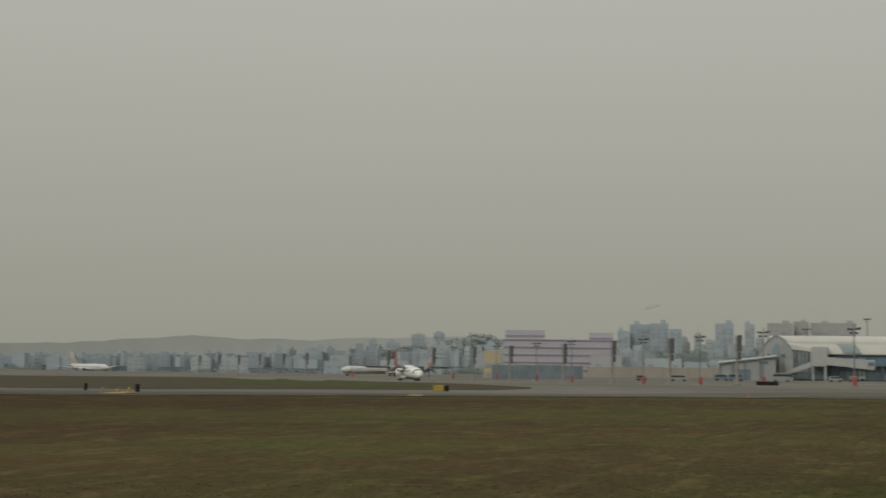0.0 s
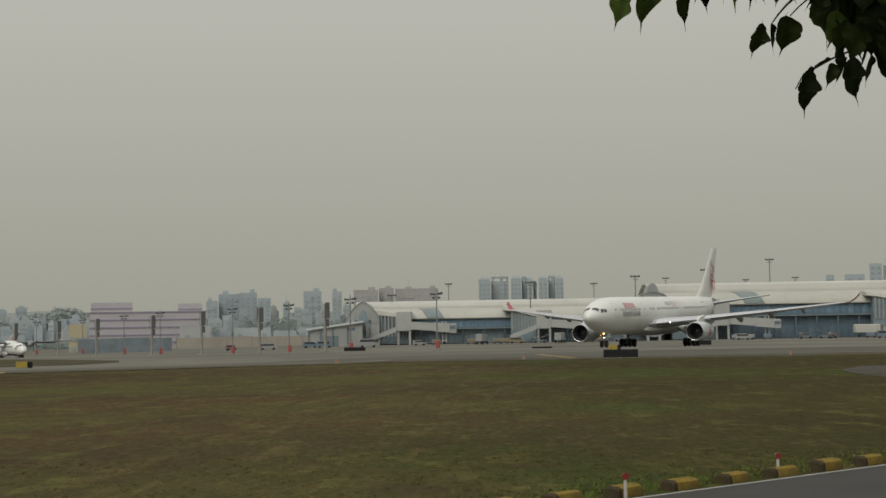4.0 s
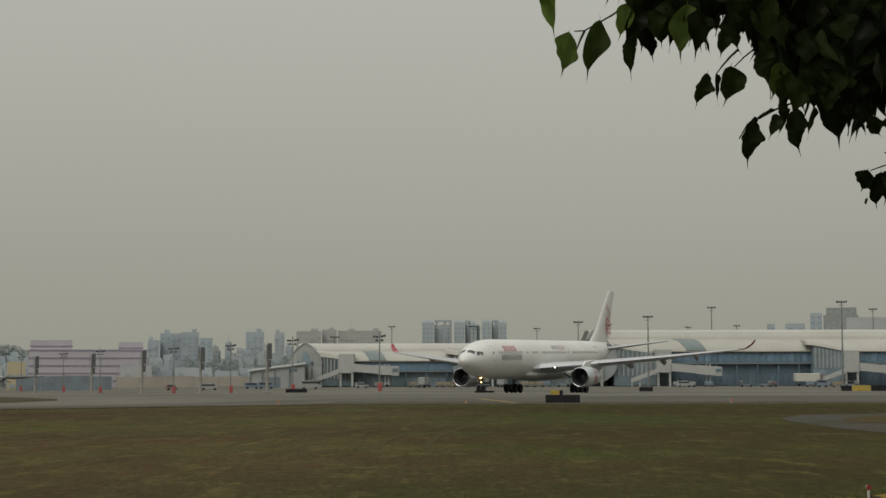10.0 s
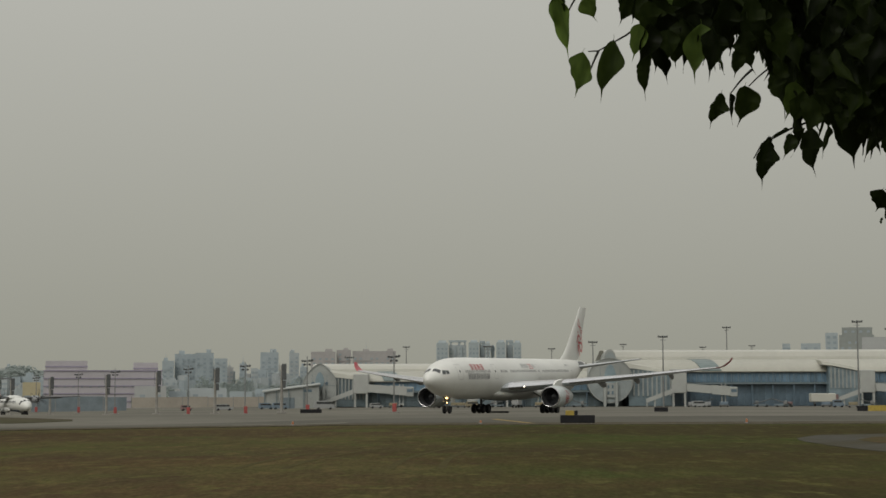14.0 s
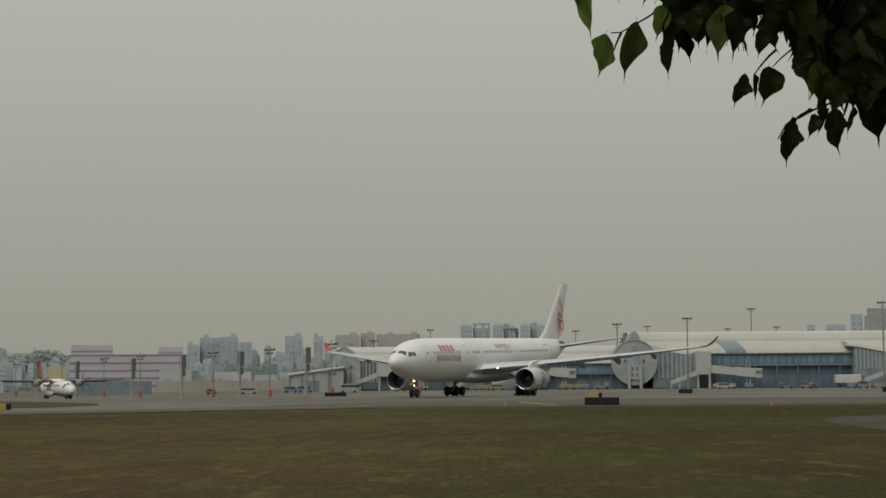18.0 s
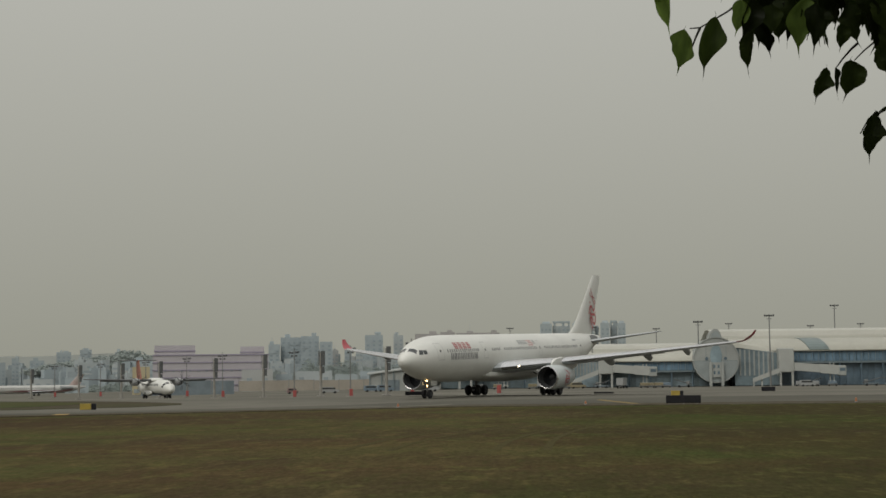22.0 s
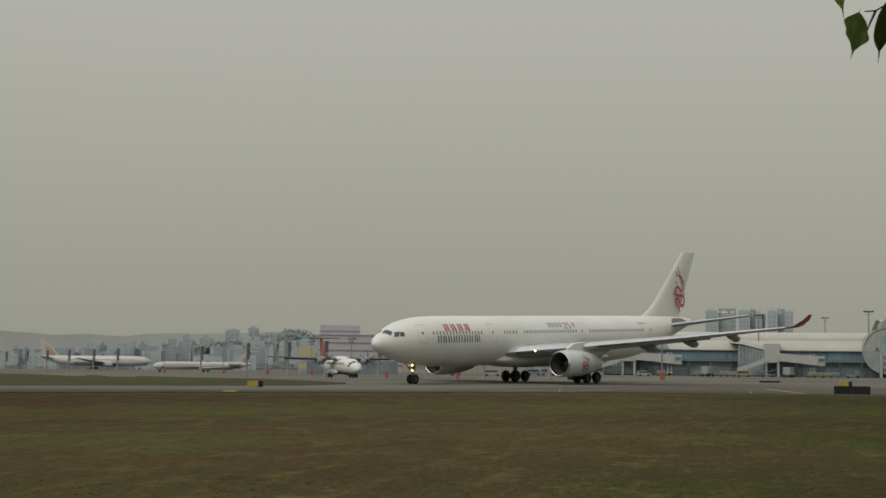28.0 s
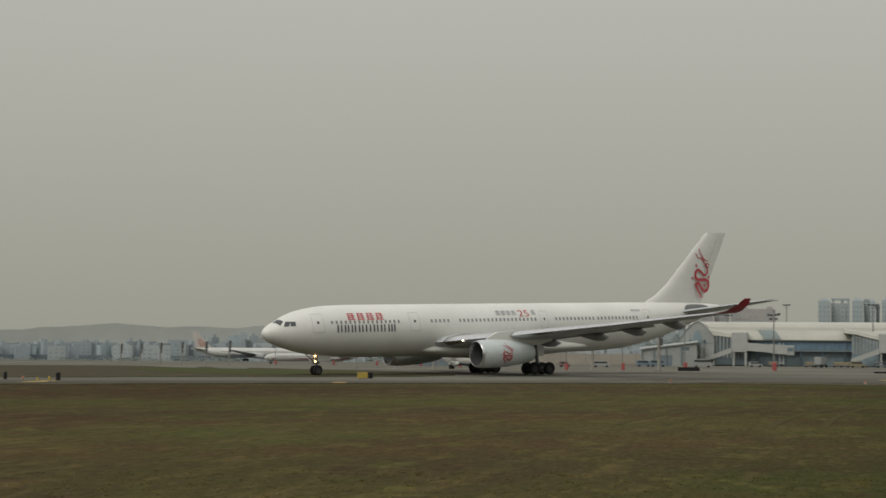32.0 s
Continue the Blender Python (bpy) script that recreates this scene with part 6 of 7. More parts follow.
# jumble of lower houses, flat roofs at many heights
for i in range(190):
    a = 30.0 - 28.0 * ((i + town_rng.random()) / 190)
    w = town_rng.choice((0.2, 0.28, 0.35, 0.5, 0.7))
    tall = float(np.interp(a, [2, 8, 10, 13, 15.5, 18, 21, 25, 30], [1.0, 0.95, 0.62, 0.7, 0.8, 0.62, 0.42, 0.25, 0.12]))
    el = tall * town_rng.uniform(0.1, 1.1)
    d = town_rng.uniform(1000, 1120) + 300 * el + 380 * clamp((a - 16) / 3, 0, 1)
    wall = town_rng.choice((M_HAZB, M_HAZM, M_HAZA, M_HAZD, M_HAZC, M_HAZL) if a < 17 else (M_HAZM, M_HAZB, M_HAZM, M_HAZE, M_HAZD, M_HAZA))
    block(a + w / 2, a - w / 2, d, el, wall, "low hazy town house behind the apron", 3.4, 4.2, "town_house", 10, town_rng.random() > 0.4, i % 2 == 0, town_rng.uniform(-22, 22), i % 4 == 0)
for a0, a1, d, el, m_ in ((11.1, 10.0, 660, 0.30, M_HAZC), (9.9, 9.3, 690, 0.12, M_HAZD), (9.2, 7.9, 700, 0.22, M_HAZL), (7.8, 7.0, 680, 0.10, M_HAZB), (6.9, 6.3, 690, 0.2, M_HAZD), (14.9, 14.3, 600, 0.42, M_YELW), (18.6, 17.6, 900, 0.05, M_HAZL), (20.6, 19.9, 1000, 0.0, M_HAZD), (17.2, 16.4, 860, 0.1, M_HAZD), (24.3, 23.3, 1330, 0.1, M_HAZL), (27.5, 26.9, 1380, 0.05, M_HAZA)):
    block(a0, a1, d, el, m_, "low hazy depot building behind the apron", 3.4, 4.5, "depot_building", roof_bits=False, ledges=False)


# mauve building with violet bands
def mauve():
    d = 680
    for a0, a1, el, k in ((14.2, 10.15, 0.93, 0), (14.15, 12.72, 1.26, 1), (11.15, 10.3, 1.2, 2)):
        az = (a0 + a1) / 2
        x, y = polar(az, d + (6 if k else 0))
        z0 = ground_z(x, y) - 0.3
        wide, top = d * radians(a0 - a1), H_EYE + d * math.tan(radians(el)) - z0
        t = thing("mauve_building", "pale mauve building with violet horizontal bands", "building", pose(x, y, z0, 0, 0, az))
        part("wall", Mesh().box(0, 15, 0, wide, 30, top), M_PINK, t, "pale mauve cladding")
        for z in (np.arange(top - 0.5, 3, -3.15) if not k else (top - 2.6,)):
            part("band", Mesh().box(0, -0.1, float(z), wide + 0.4, 0.4, 0.42), M_PURP, t, "violet band")
        if not k:
            for j in range(14):
                part("window", Mesh().box(-wide / 2 + wide * (j + 0.5) / 14, -0.05, top - 7.2, 0.9, 0.2, 0.9), M_HAZW, t)


mauve()


def fence(a0, a1, d, el, material, label, bay=6.0, name="screen_fence"):
    x0, y0 = polar(a0, d)
    x1, y1 = polar(a1, d)
    z0 = ground_z((x0 + x1) / 2, (y0 + y1) / 2)
    hgt = H_EYE + d * math.tan(radians(el)) - z0
    n = max(2, int(math.hypot(x1 - x0, y1 - y0) / bay))
    t = thing(name, label, "fence", pose(x0, y0, z0 - 0.1, 0, 0, math.degrees(math.atan2(y1 - y0, x1 - x0))))
    L = math.hypot(x1 - x0, y1 - y0) / n
    for i in range(n):
        part("sheet", Mesh().box(L * (i + 0.5), 0, 0, L - 0.25, 0.2, hgt + 0.12 * (i % 3)), material, t)
        part("post", Mesh().box(L * i, 0.05, 0, 0.25, 0.3, hgt + 0.4), M_STEEL, t)


fence(14.6, 11.35, 520, 0.0, M_FENCE, "blue-grey sheet fence along the apron edge")
fence(26.5, 20.5, 1420, -0.22, M_FENCE, "blue-grey sheet fence far along the apron", 12.0)
fence(11.2, 5.0, 640, -0.02, M_TAN, "long low tan wall behind the apron", 9.0, "boundary_wall")



def shed():
    x, y = polar(5.6, 540)
    z0 = ground_z(x, y)
    t = thing("apron_shed", "open white-roofed shed beside the terminal", "shed", pose(x, y, z0, 0, 0, 5.6))
    part("roof", Mesh().loft([[(px, -6, z - 0.3), (px, -6, z), (px, 10, z + 0.6), (px, 10, z + 0.3)] for px, z in ((-9.8, 5.6), (-4, 6.4), (4, 7.4), (9.5, 8.1))]), M_FACE, t, "pale sloping roof")
    part("back_wall", Mesh().box(0, 9, 0, 18, 0.3, 5.4), M_FACE, t)
    part("side_wall", Mesh().box(6.5, 2, 0, 5.6, 12, 6.6), M_FACE, t)
    part("front_wall", Mesh().loft([[(px, -5.2, 0), (px, -5.0, 0), (px, -5.0, z), (px, -5.2, z)] for px, z in ((-9, 5.3), (-6, 5.9), (4, 7.0), (9, 7.6))]), M_FACE, t, "pale front wall")
    part("shed_door", Mesh().box(-1.5, -5.25, 0, 5.0, 0.1, 3.6), M_FENCE, t, "blue-grey sliding door")
    part("shed_window", Mesh().box(5.2, -5.25, 5.4, 2.8, 0.1, 0.9), M_DARKG, t)
    for px in (-9, -5, -1, 4):
        part("post", Mesh().box(px, -5.6, 0, 0.3, 0.3, 4.8 + (px + 13) * 0.13), M_MULL, t)


shed()

# ragged belt of trees before the town, and hills on the skyline
belt = Mesh()
for i in range(1100):
    a = 31 - 31 * town_rng.random() ** 0.85
    d = town_rng.uniform(940, 1160) + 330 * clamp((a - 17) / 3, 0, 1)
    x, y = polar(a, d)
    z0 = ground_z(x, y) - 0.3
    hgt = (2.5 + 6.0 * town_rng.random() ** 1.6 + 4.5 * clamp((17 - a) / 10, 0, 1) + 7.0 * clamp((11 - a) / 3, 0, 1)) * (0.55 + 0.9 * abs(noise.noise(Vector((a * 1.3, 0.4, 0)))))
    for k in range(22):
        r = town_rng.uniform(0.3, 0.75)
        cx, cy, cz = x + town_rng.gauss(0, 2.0), y + town_rng.gauss(0, 2), z0 + hgt * town_rng.random() ** 0.7
        p = [(cx + r * town_rng.uniform(0.6, 1.4) * math.cos(q), cy - r * math.sin(q), cz + 0.6 * r * town_rng.uniform(-1, 1)) for q in (0.2, 1.6, 3.0, 4.5)]
        p += [(cx + town_rng.uniform(-0.5, 0.5), cy, cz + r * town_rng.uniform(0.7, 1.2)), (cx, cy, cz - r)]
        belt.add(p, [(0, 1, 4), (1, 2, 4), (2, 3, 4), (3, 0, 4), (1, 0, 5), (2, 1, 5), (3, 2, 5), (0, 3, 5)])
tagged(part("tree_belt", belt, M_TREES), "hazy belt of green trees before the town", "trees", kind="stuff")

rise = Mesh()
for i in range(520):
    a = town_rng.uniform(14.2, 18.4)
    d = town_rng.uniform(1400, 1520)
    x, y = polar(a, d)
    low, high = 0.25, float(np.interp(a, [14.2, 14.9, 15.6, 16.5, 17.5, 18.4], [1.0, 1.08, 1.02, 0.9, 0.74, 0.45])) * (0.72 + 0.28 * abs(noise.noise(Vector((a * 2.6, 5.0, 0)))) + 0.14 * town_rng.random())
    for k in range(16):
        r = town_rng.uniform(0.6, 1.5)
        cx, cy, cz = x + town_rng.gauss(0, 3.0), y + town_rng.gauss(0, 3.0), H_EYE + d * math.tan(radians(low + (high - low) * town_rng.random() ** 0.7))
        p = [(cx + r * town_rng.uniform(0.6, 1.4) * math.cos(q), cy - r * math.sin(q), cz + 0.6 * r * town_rng.uniform(-1, 1)) for q in (0.2, 1.6, 3.0, 4.5)]
        p += [(cx + town_rng.uniform(-0.5, 0.5), cy, cz + r * town_rng.uniform(0.7, 1.2)), (cx, cy, cz - r)]
        rise.add(p, [(0, 1, 4), (1, 2, 4), (2, 3, 4), (3, 0, 4), (1, 0, 5), (2, 1, 5), (3, 2, 5), (0, 3, 5)])
mound = [(14.0 + 0.05 * k, float(np.interp(14.0 + 0.05 * k, [14.2, 14.9, 15.6, 16.5, 17.5, 18.4], [0.9, 1.0, 0.94, 0.82, 0.66, 0.38])) * (0.78 + 0.22 * abs(noise.noise(Vector(((14.0 + 0.05 * k) * 2.6, 5.0, 0)))))) for k in range(90)]
rise.loft([[(*polar(a, 1530), -6.0) for a, e in mound], [(*polar(a, 1545), H_EYE + 1545 * math.tan(radians(e))) for a, e in mound], [(*polar(a, 1640), -6.0) for a, e in mound]], False, False)
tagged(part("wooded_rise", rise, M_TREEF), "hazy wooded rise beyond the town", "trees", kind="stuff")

hill = Mesh()
top_row, low_row = [], []
for i in range(140):
    a = 42 - i * 0.62
    x, y = polar(a, 3600)
    e = float(np.interp(a, [-20, 8, 12, 15.3, 18, 21, 24, 25.5, 28, 30, 42], [0.25, 0.5, 0.8, 1.02, 0.95, 0.84, 0.86, 0.90, 0.74, 0.58, 0.5]))
    e += 0.07 * noise.noise(Vector((a * 0.5, 3.1, 0))) + 0.05 * noise.noise(Vector((a * 2.3, 7.7, 0))) + 0.025 * noise.noise(Vector((a * 6.1, 1.7, 0)))
    top_row.append((x, y, 3600 * math.tan(radians(max(e, 0.15)))))
    low_row.append((x, y, -12.0))
back = [(p[0] * 1.12, p[1] * 1.12, -12.0) for p in low_row]
hill.loft([low_row, top_row, back], False, False)
tagged(part("distant_hills", hill, M_HILL), "wooded hills painted faint with haze", "hills", kind="structure")


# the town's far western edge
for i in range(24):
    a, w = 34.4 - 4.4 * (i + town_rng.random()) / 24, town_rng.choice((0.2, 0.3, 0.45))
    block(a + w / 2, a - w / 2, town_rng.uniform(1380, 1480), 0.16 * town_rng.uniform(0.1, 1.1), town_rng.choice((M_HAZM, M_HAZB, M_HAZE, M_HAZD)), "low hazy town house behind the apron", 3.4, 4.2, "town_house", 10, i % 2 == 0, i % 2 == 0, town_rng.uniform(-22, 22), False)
edge = Mesh()
for i in range(150):
    x, y = polar(town_rng.uniform(30.4, 34.6), town_rng.uniform(1290, 1440))
    z0, hgt = ground_z(x, y) - 0.3, 3.0 + 5.0 * town_rng.random()
    for k in range(20):
        r = town_rng.uniform(0.4, 0.9)
        cx, cy, cz = x + town_rng.gauss(0, 2.4), y + town_rng.gauss(0, 2), z0 + hgt * town_rng.random() ** 0.7
        p = [(cx + r * town_rng.uniform(0.6, 1.4) * math.cos(q), cy - r * math.sin(q), cz + 0.6 * r * town_rng.uniform(-1, 1)) for q in (0.2, 1.6, 3.0, 4.5)] + [(cx, cy, cz + r), (cx, cy, cz - r)]
        edge.add(p, [(0, 1, 4), (1, 2, 4), (2, 3, 4), (3, 0, 4), (1, 0, 5), (2, 1, 5), (3, 2, 5), (0, 3, 5)])
tagged(part("tree_belt", edge, M_TREES), "hazy belt of trees at the town's edge", "trees", kind="stuff")
fence(34.5, 26.6, 1425, -0.22, M_FENCE, "blue-grey sheet fence far along the apron", 12.0)


# ---- overhanging tree beside the viewer ----
LEAVES_A = ((-3.95, 14.13, -4.37, 11.83, 0.69, 1), (-4, 14.45, -4.24, 12.54, 0.49, 0), (-4.91, 12.21, -4.52, 10.53, 0.81, 1), (-6.01, 12.6, -5.54, 10.39, 0.85, 1), (-6.92, 13.15, -6.65, 11.77, 0.65, 1), (-5.12, 14.24, -5.37, 13.17, 0.69, 1), (-6.49, 14.26, -6.24, 13.01, 0.61, 0), (-6.89, 13.97, -6.61, 13.16, 0.36, 2), (-7.34, 13.13, -6.85, 11.53, 0.77, 0), (-7.26, 12.15, -7.05, 10.37, 0.45, 0), (-7.55, 12.38, -7.93, 10.94, 0.45, 0), (-7.48, 12.73, -7.73, 11.34, 0.73, 2), (-8.17, 13.1, -8.5, 11.36, 0.69, 2), (-9.17, 13.06, -8.91, 10.95, 0.97, 1), (-9.57, 12.89, -9.29, 11.03, 0.69, 0))
LEAVES_G = ((-7.66, 14.1, -7.74, 12.57, 1.01, 0), (-8.37, 14.11, -8.24, 12.43, 1.05, 0), (-8.91, 13.9, -8.74, 12.45, 0.93, 0), (-9.51, 13.95, -9.48, 12.38, 0.93, 0), (-10.07, 13.92, -9.93, 12.17, 0.93, 0), (-7.96, 12.91, -7.82, 11.58, 0.81, 0), (-9.8, 12.65, -9.62, 11.36, 0.73, 0), (-9.67, 11.79, -9.98, 11.3, 0.24, 2), (-7.29, 13.92, -7.39, 12.66, 0.93, 0), (-7.85, 13.51, -7.67, 12.06, 0.97, 0), (-8.18, 13.77, -8.03, 12.24, 1.01, 0), (-8.49, 13.29, -8.67, 11.73, 0.89, 0), (-7.53, 13.32, -7.26, 11.87, 0.93, 0), (-8.98, 13.46, -9.03, 12.01, 0.93, 0), (-7.09, 14.08, -7.03, 12.91, 0.69, 0), (-7.59, 12.57, -7.41, 11.39, 0.69, 0), (-8.32, 12.66, -8.26, 11.52, 0.69, 0))
LEAVES_B = ((-10.35, 12.11, -10.29, 11.07, 0.45, 0), (-10.64, 12.8, -11.02, 11.18, 0.77, 0), (-10.31, 13.99, -10.34, 12.35, 1.01, 0), (-10.96, 13.88, -10.93, 12.13, 1.01, 0), (-11.69, 13.76, -11.57, 11.71, 0.93, 0), (-12.15, 13.16, -11.89, 11.3, 1.01, 0), (-11.36, 13.12, -11.22, 12, 0.81, 0), (-9.82, 10.64, -9.42, 9.31, 0.53, 0), (-10.64, 10.86, -10.39, 9.35, 0.93, 0), (-10.14, 10.63, -10.14, 9.48, 0.22, 2), (-11.96, 11.69, -11.63, 10.84, 0.57, 0), (-11.6, 11.2, -11.93, 10.24, 0.55, 0))
LEAVES_C = ((-12.41, 10.92, -11.99, 9.49, 0.77, 1), (-12.68, 10.6, -12.35, 9.24, 0.65, 0), (-12.98, 10.35, -12.72, 8.91, 0.77, 0), (-11.43, 8.96, -11.17, 7.19, 0.73, 0), (-12.21, 9.13, -11.92, 8.19, 0.4, 0), (-11.51, 9.04, -10.96, 8.03, 0.26, 2), (-12.1, 9.33, -11.39, 8.88, 0.22, 2), (-12.96, 9.29, -12.88, 7.59, 0.81, 0), (-12.69, 9.31, -12.2, 8.3, 0.4, 2), (-13.58, 9.31, -13.2, 8.22, 0.3, 2), (-13.35, 9.55, -13.16, 8.82, 0.22, 2), (-13.14, 10.5, -13.07, 8.98, 0.89, 0), (-13.53, 10.29, -13.46, 9.08, 0.81, 0), (-12.58, 9.94, -12.44, 8.77, 0.53, 2))
LEAVES_D = ((-15.3, 7.08, -14.99, 6.23, 0.78), (-15.74, 6.99, -15.49, 5.55, 0.65), (-15.96, 7.04, -15.82, 5.77, 0.61), (-16.3, 7.11, -16.18, 5.76, 0.74), (-16.7, 7.05, -16.64, 5.92, 0.78), (-16.12, 7.43, -16.52, 6.44, 0.69), (-16.26, 7.58, -15.76, 7.68, 0.17), (-15.27, 6.12, -15.17, 5.83, 0.13), (-16.49, 5.46, -15.85, 4.19, 1.0))
LEAVES_E = ((-15.5, 8.94, -15.73, 8.09, 0.65), (-16.0, 8.91, -16.13, 7.93, 0.54), (-16.39, 8.7, -16.5, 7.8, 0.65), (-15.2, 9.01, -15.5, 8.25, 0.17), (-16.64, 8.13, -16.42, 6.97, 1.08), (-17.03, 7.04, -17.05, 5.68, 0.87), (-17.41, 7.61, -17.43, 6.05, 0.95), (-16.96, 5.29, -16.9, 3.73, 1.0), (-17.73, 6.04, -17.67, 4.49, 1.0))
LEAVES_F = ((-13.83, 9.97, -14.45, 7.76, 1.35), (-13.73, 10.98, -13.7, 9.77, 1.03), (-14.35, 10.73, -14.33, 9.45, 1.05), (-14.98, 11.22, -15.07, 10.02, 0.92), (-15.28, 10.27, -15.23, 9.28, 0.66), (-14.62, 9.41, -14.77, 8.89, 0.35), (-15.05, 9.28, -14.81, 8.02, 0.44), (-15.17, 8.91, -15.19, 8.28, 0.26), (-13.33, 11.84, -13.2, 10.63, 1), (-14.12, 9.91, -13.99, 8.96, 0.66), (-14.74, 10.19, -14.72, 9.25, 0.7), (-13.15, 13, -13.02, 11.85, 1.05), (-13.97, 12.43, -13.94, 11.17, 1.09), (-14.7, 12.49, -14.78, 11.34, 0.98))
STEM_A = ((-5.09, 12.23), (-5.44, 12.24), (-5.91, 12.48), (-6.46, 12.77), (-7.08, 13.2), (-7.69, 13.59))
STEM_B = ((-10.78, 10.84), (-11.1, 11.14), (-11.44, 11.4), (-11.85, 11.81), (-12.25, 12.34))
STEM_C = ((-10.9, 8.31), (-11.19, 8.81), (-11.59, 8.99), (-12.18, 9.29), (-12.77, 9.5), (-13.55, 9.74))
STEM_E = ((-4.27, 13.45), (-4.48, 13.84), (-4.69, 14.19))
STEM_F = ((-5.1, 11.45), (-5.27, 11.87), (-5.44, 12.22))
STEM_G = ((-10.14, 10.61), (-10.36, 10.89), (-10.65, 11.2), (-10.89, 11.4))
STEM_D = ((-15.38, 7.06), (-16.15, 7.31), (-17.02, 8.01), (-17.99, 9.13))
CROWN_LOW = ((-6.25, 14.87), (-6.74, 14.06), (-7.54, 13.25), (-8.54, 12.52), (-9.54, 12.09), (-10.54, 12.31), (-11.42, 11.92), (-11.99, 10.81), (-12.46, 10.0), (-13.42, 9.57), (-14.37, 9.14), (-15.67, 8.98), (-18.14, 8.66), (-21.74, 8.26))

def leaf_material(name="leaf_green", bright=1.0):
    m = bpy.data.materials.new(name)
    m.use_nodes = True
    n, l = m.node_tree.nodes, m.node_tree.links
    b, out = n["Principled BSDF"], n["Material Output"]
    oi, hs, co = n.new("ShaderNodeObjectInfo"), n.new("ShaderNodeHueSaturation"), n.new("ShaderNodeTexCoord")
    no, mx = n.new("ShaderNodeTexNoise"), n.new("ShaderNodeMix")
    no.inputs["Scale"].default_value = 3.0
    mx.data_type = "RGBA"
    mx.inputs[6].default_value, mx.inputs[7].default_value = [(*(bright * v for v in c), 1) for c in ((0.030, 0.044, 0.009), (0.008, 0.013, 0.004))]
    l.new(co.outputs["Object"], no.inputs["Vector"])
    l.new(no.outputs["Fac"], mx.inputs[0])
    ra = n.new("ShaderNodeMapRange")
    ra.inputs[3].default_value, ra.inputs[4].default_value = 0.35, 1.6
    l.new(oi.outputs["Random"], ra.inputs[0])
    l.new(ra.outputs[0], hs.inputs["Value"])
    l.new(mx.outputs[2], hs.inputs["Color"])
    l.new(hs.outputs[0], b.inputs["Base Color"])
    b.inputs["Roughness"].default_value = 0.5
    b.inputs["Specular IOR Level"].default_value = 0.15
    tr, mix = n.new("ShaderNodeBsdfTranslucent"), n.new("ShaderNodeMixShader")
    l.new(hs.outputs[0], tr.inputs["Color"])
    mix.inputs[0].default_value = 0.4
    l.new(b.outputs[0], mix.inputs[1])
    l.new(tr.outputs[0], mix.inputs[2])
    l.new(mix.outputs[0], out.inputs["Surface"])
    return m


# crown shade is painted into the dark green, sky glow into the brighter copy
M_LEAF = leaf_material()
M_BACKLIT = leaf_material("backlit_leaf_green", 5.6)
M_BARK = mat("grey_brown_bark", (0.055, 0.046, 0.034), 0.9, var=0.2, scale=4, bump=0.6)
M_TWIG = mat("dark_twig", (0.022, 0.021, 0.014), 0.8, var=0.15, scale=8)
EYE = Vector((0, 0, H_EYE))


def sight(az, el, d):
    """A point at a bearing and elevation from the viewer's stand."""
    return EYE + Vector((-math.sin(radians(az)) * math.cos(radians(el)), math.cos(radians(az)) * math.cos(radians(el)), math.sin(radians(el)))) * d


def leaf_mesh(q):
    """An ovate leaf one unit long with a drawn-out tip: hangs along -z, folded on its midrib, the rim wavy."""
    rows, k = [], q % 4
    for i in range(33):
        t = i / 32
        u = clamp(t / 0.80, 0, 1)
        w = 0.5 * math.sin(math.pi * u ** (0.66 + 0.06 * k)) ** 0.9
        w = max(w, 0.10 * max(0.0, (1.02 - t) / 0.42) ** 1.5) if t > 0.6 else max(w, 0.012)
        wave = 0.13 * w * math.sin(t * 11 + k * 2.1)
        bend = (0.08 + 0.06 * k) * t * t
        # the midrib swings to one side and the tip hooks back
        side = 0.10 * (1 if k % 2 else -1) * math.sin(math.pi * t * 0.9) - 0.06 * (1 if k % 2 else -1) * max(0.0, t - 0.6) * 2.5 + 0.03 * math.sin(9 * t + k)
        lop = 1.0 + 0.26 * math.sin(t * 7 + 1.7 * k)
        w *= 1 + (0.12 * math.sin(t * 19 + 2.3 * k) if q in (1, 2, 3, 6) else 0.05 * math.sin(t * 15 + k))
        # torn rim on the darker leaves
        tear = 0.16 if q in (1, 3) else 0.07 if q in (0, 2) else 0.0
        lw = lop * (1 - tear * max(0.0, math.sin(t * 23 + 1.3 * q)) ** 6)
        rw = (2 - lop) * (1 - tear * max(0.0, math.sin(t * 17 + 2.1 * q)) ** 8)
        rows.append([(side - w * lw, bend - 0.30 * w + wave, -t), (side - w * 0.5 * lw, bend - 0.08 * w + wave * 0.5, -t), (side, bend, -t - 0.004), (side + w * 0.5 * rw, bend - 0.08 * w - wave * 0.4, -t), (side + w * rw, bend - 0.30 * w - wave, -t)])
    # stalk
    x0, y0 = rows[0][2][0], rows[0][2][1]
    rows = [[(x0 + 0.05 * (1 if k % 2 else -1) * u * u + 0.008 * c, y0, 0.08 * u) for c in (-1, -0.5, 0, 0.5, 1)] for u in (1.0, 0.66, 0.33)] + rows
    return Mesh().loft(rows, False, False).data("leaf", M_LEAF if q < 4 else M_BACKLIT, True)


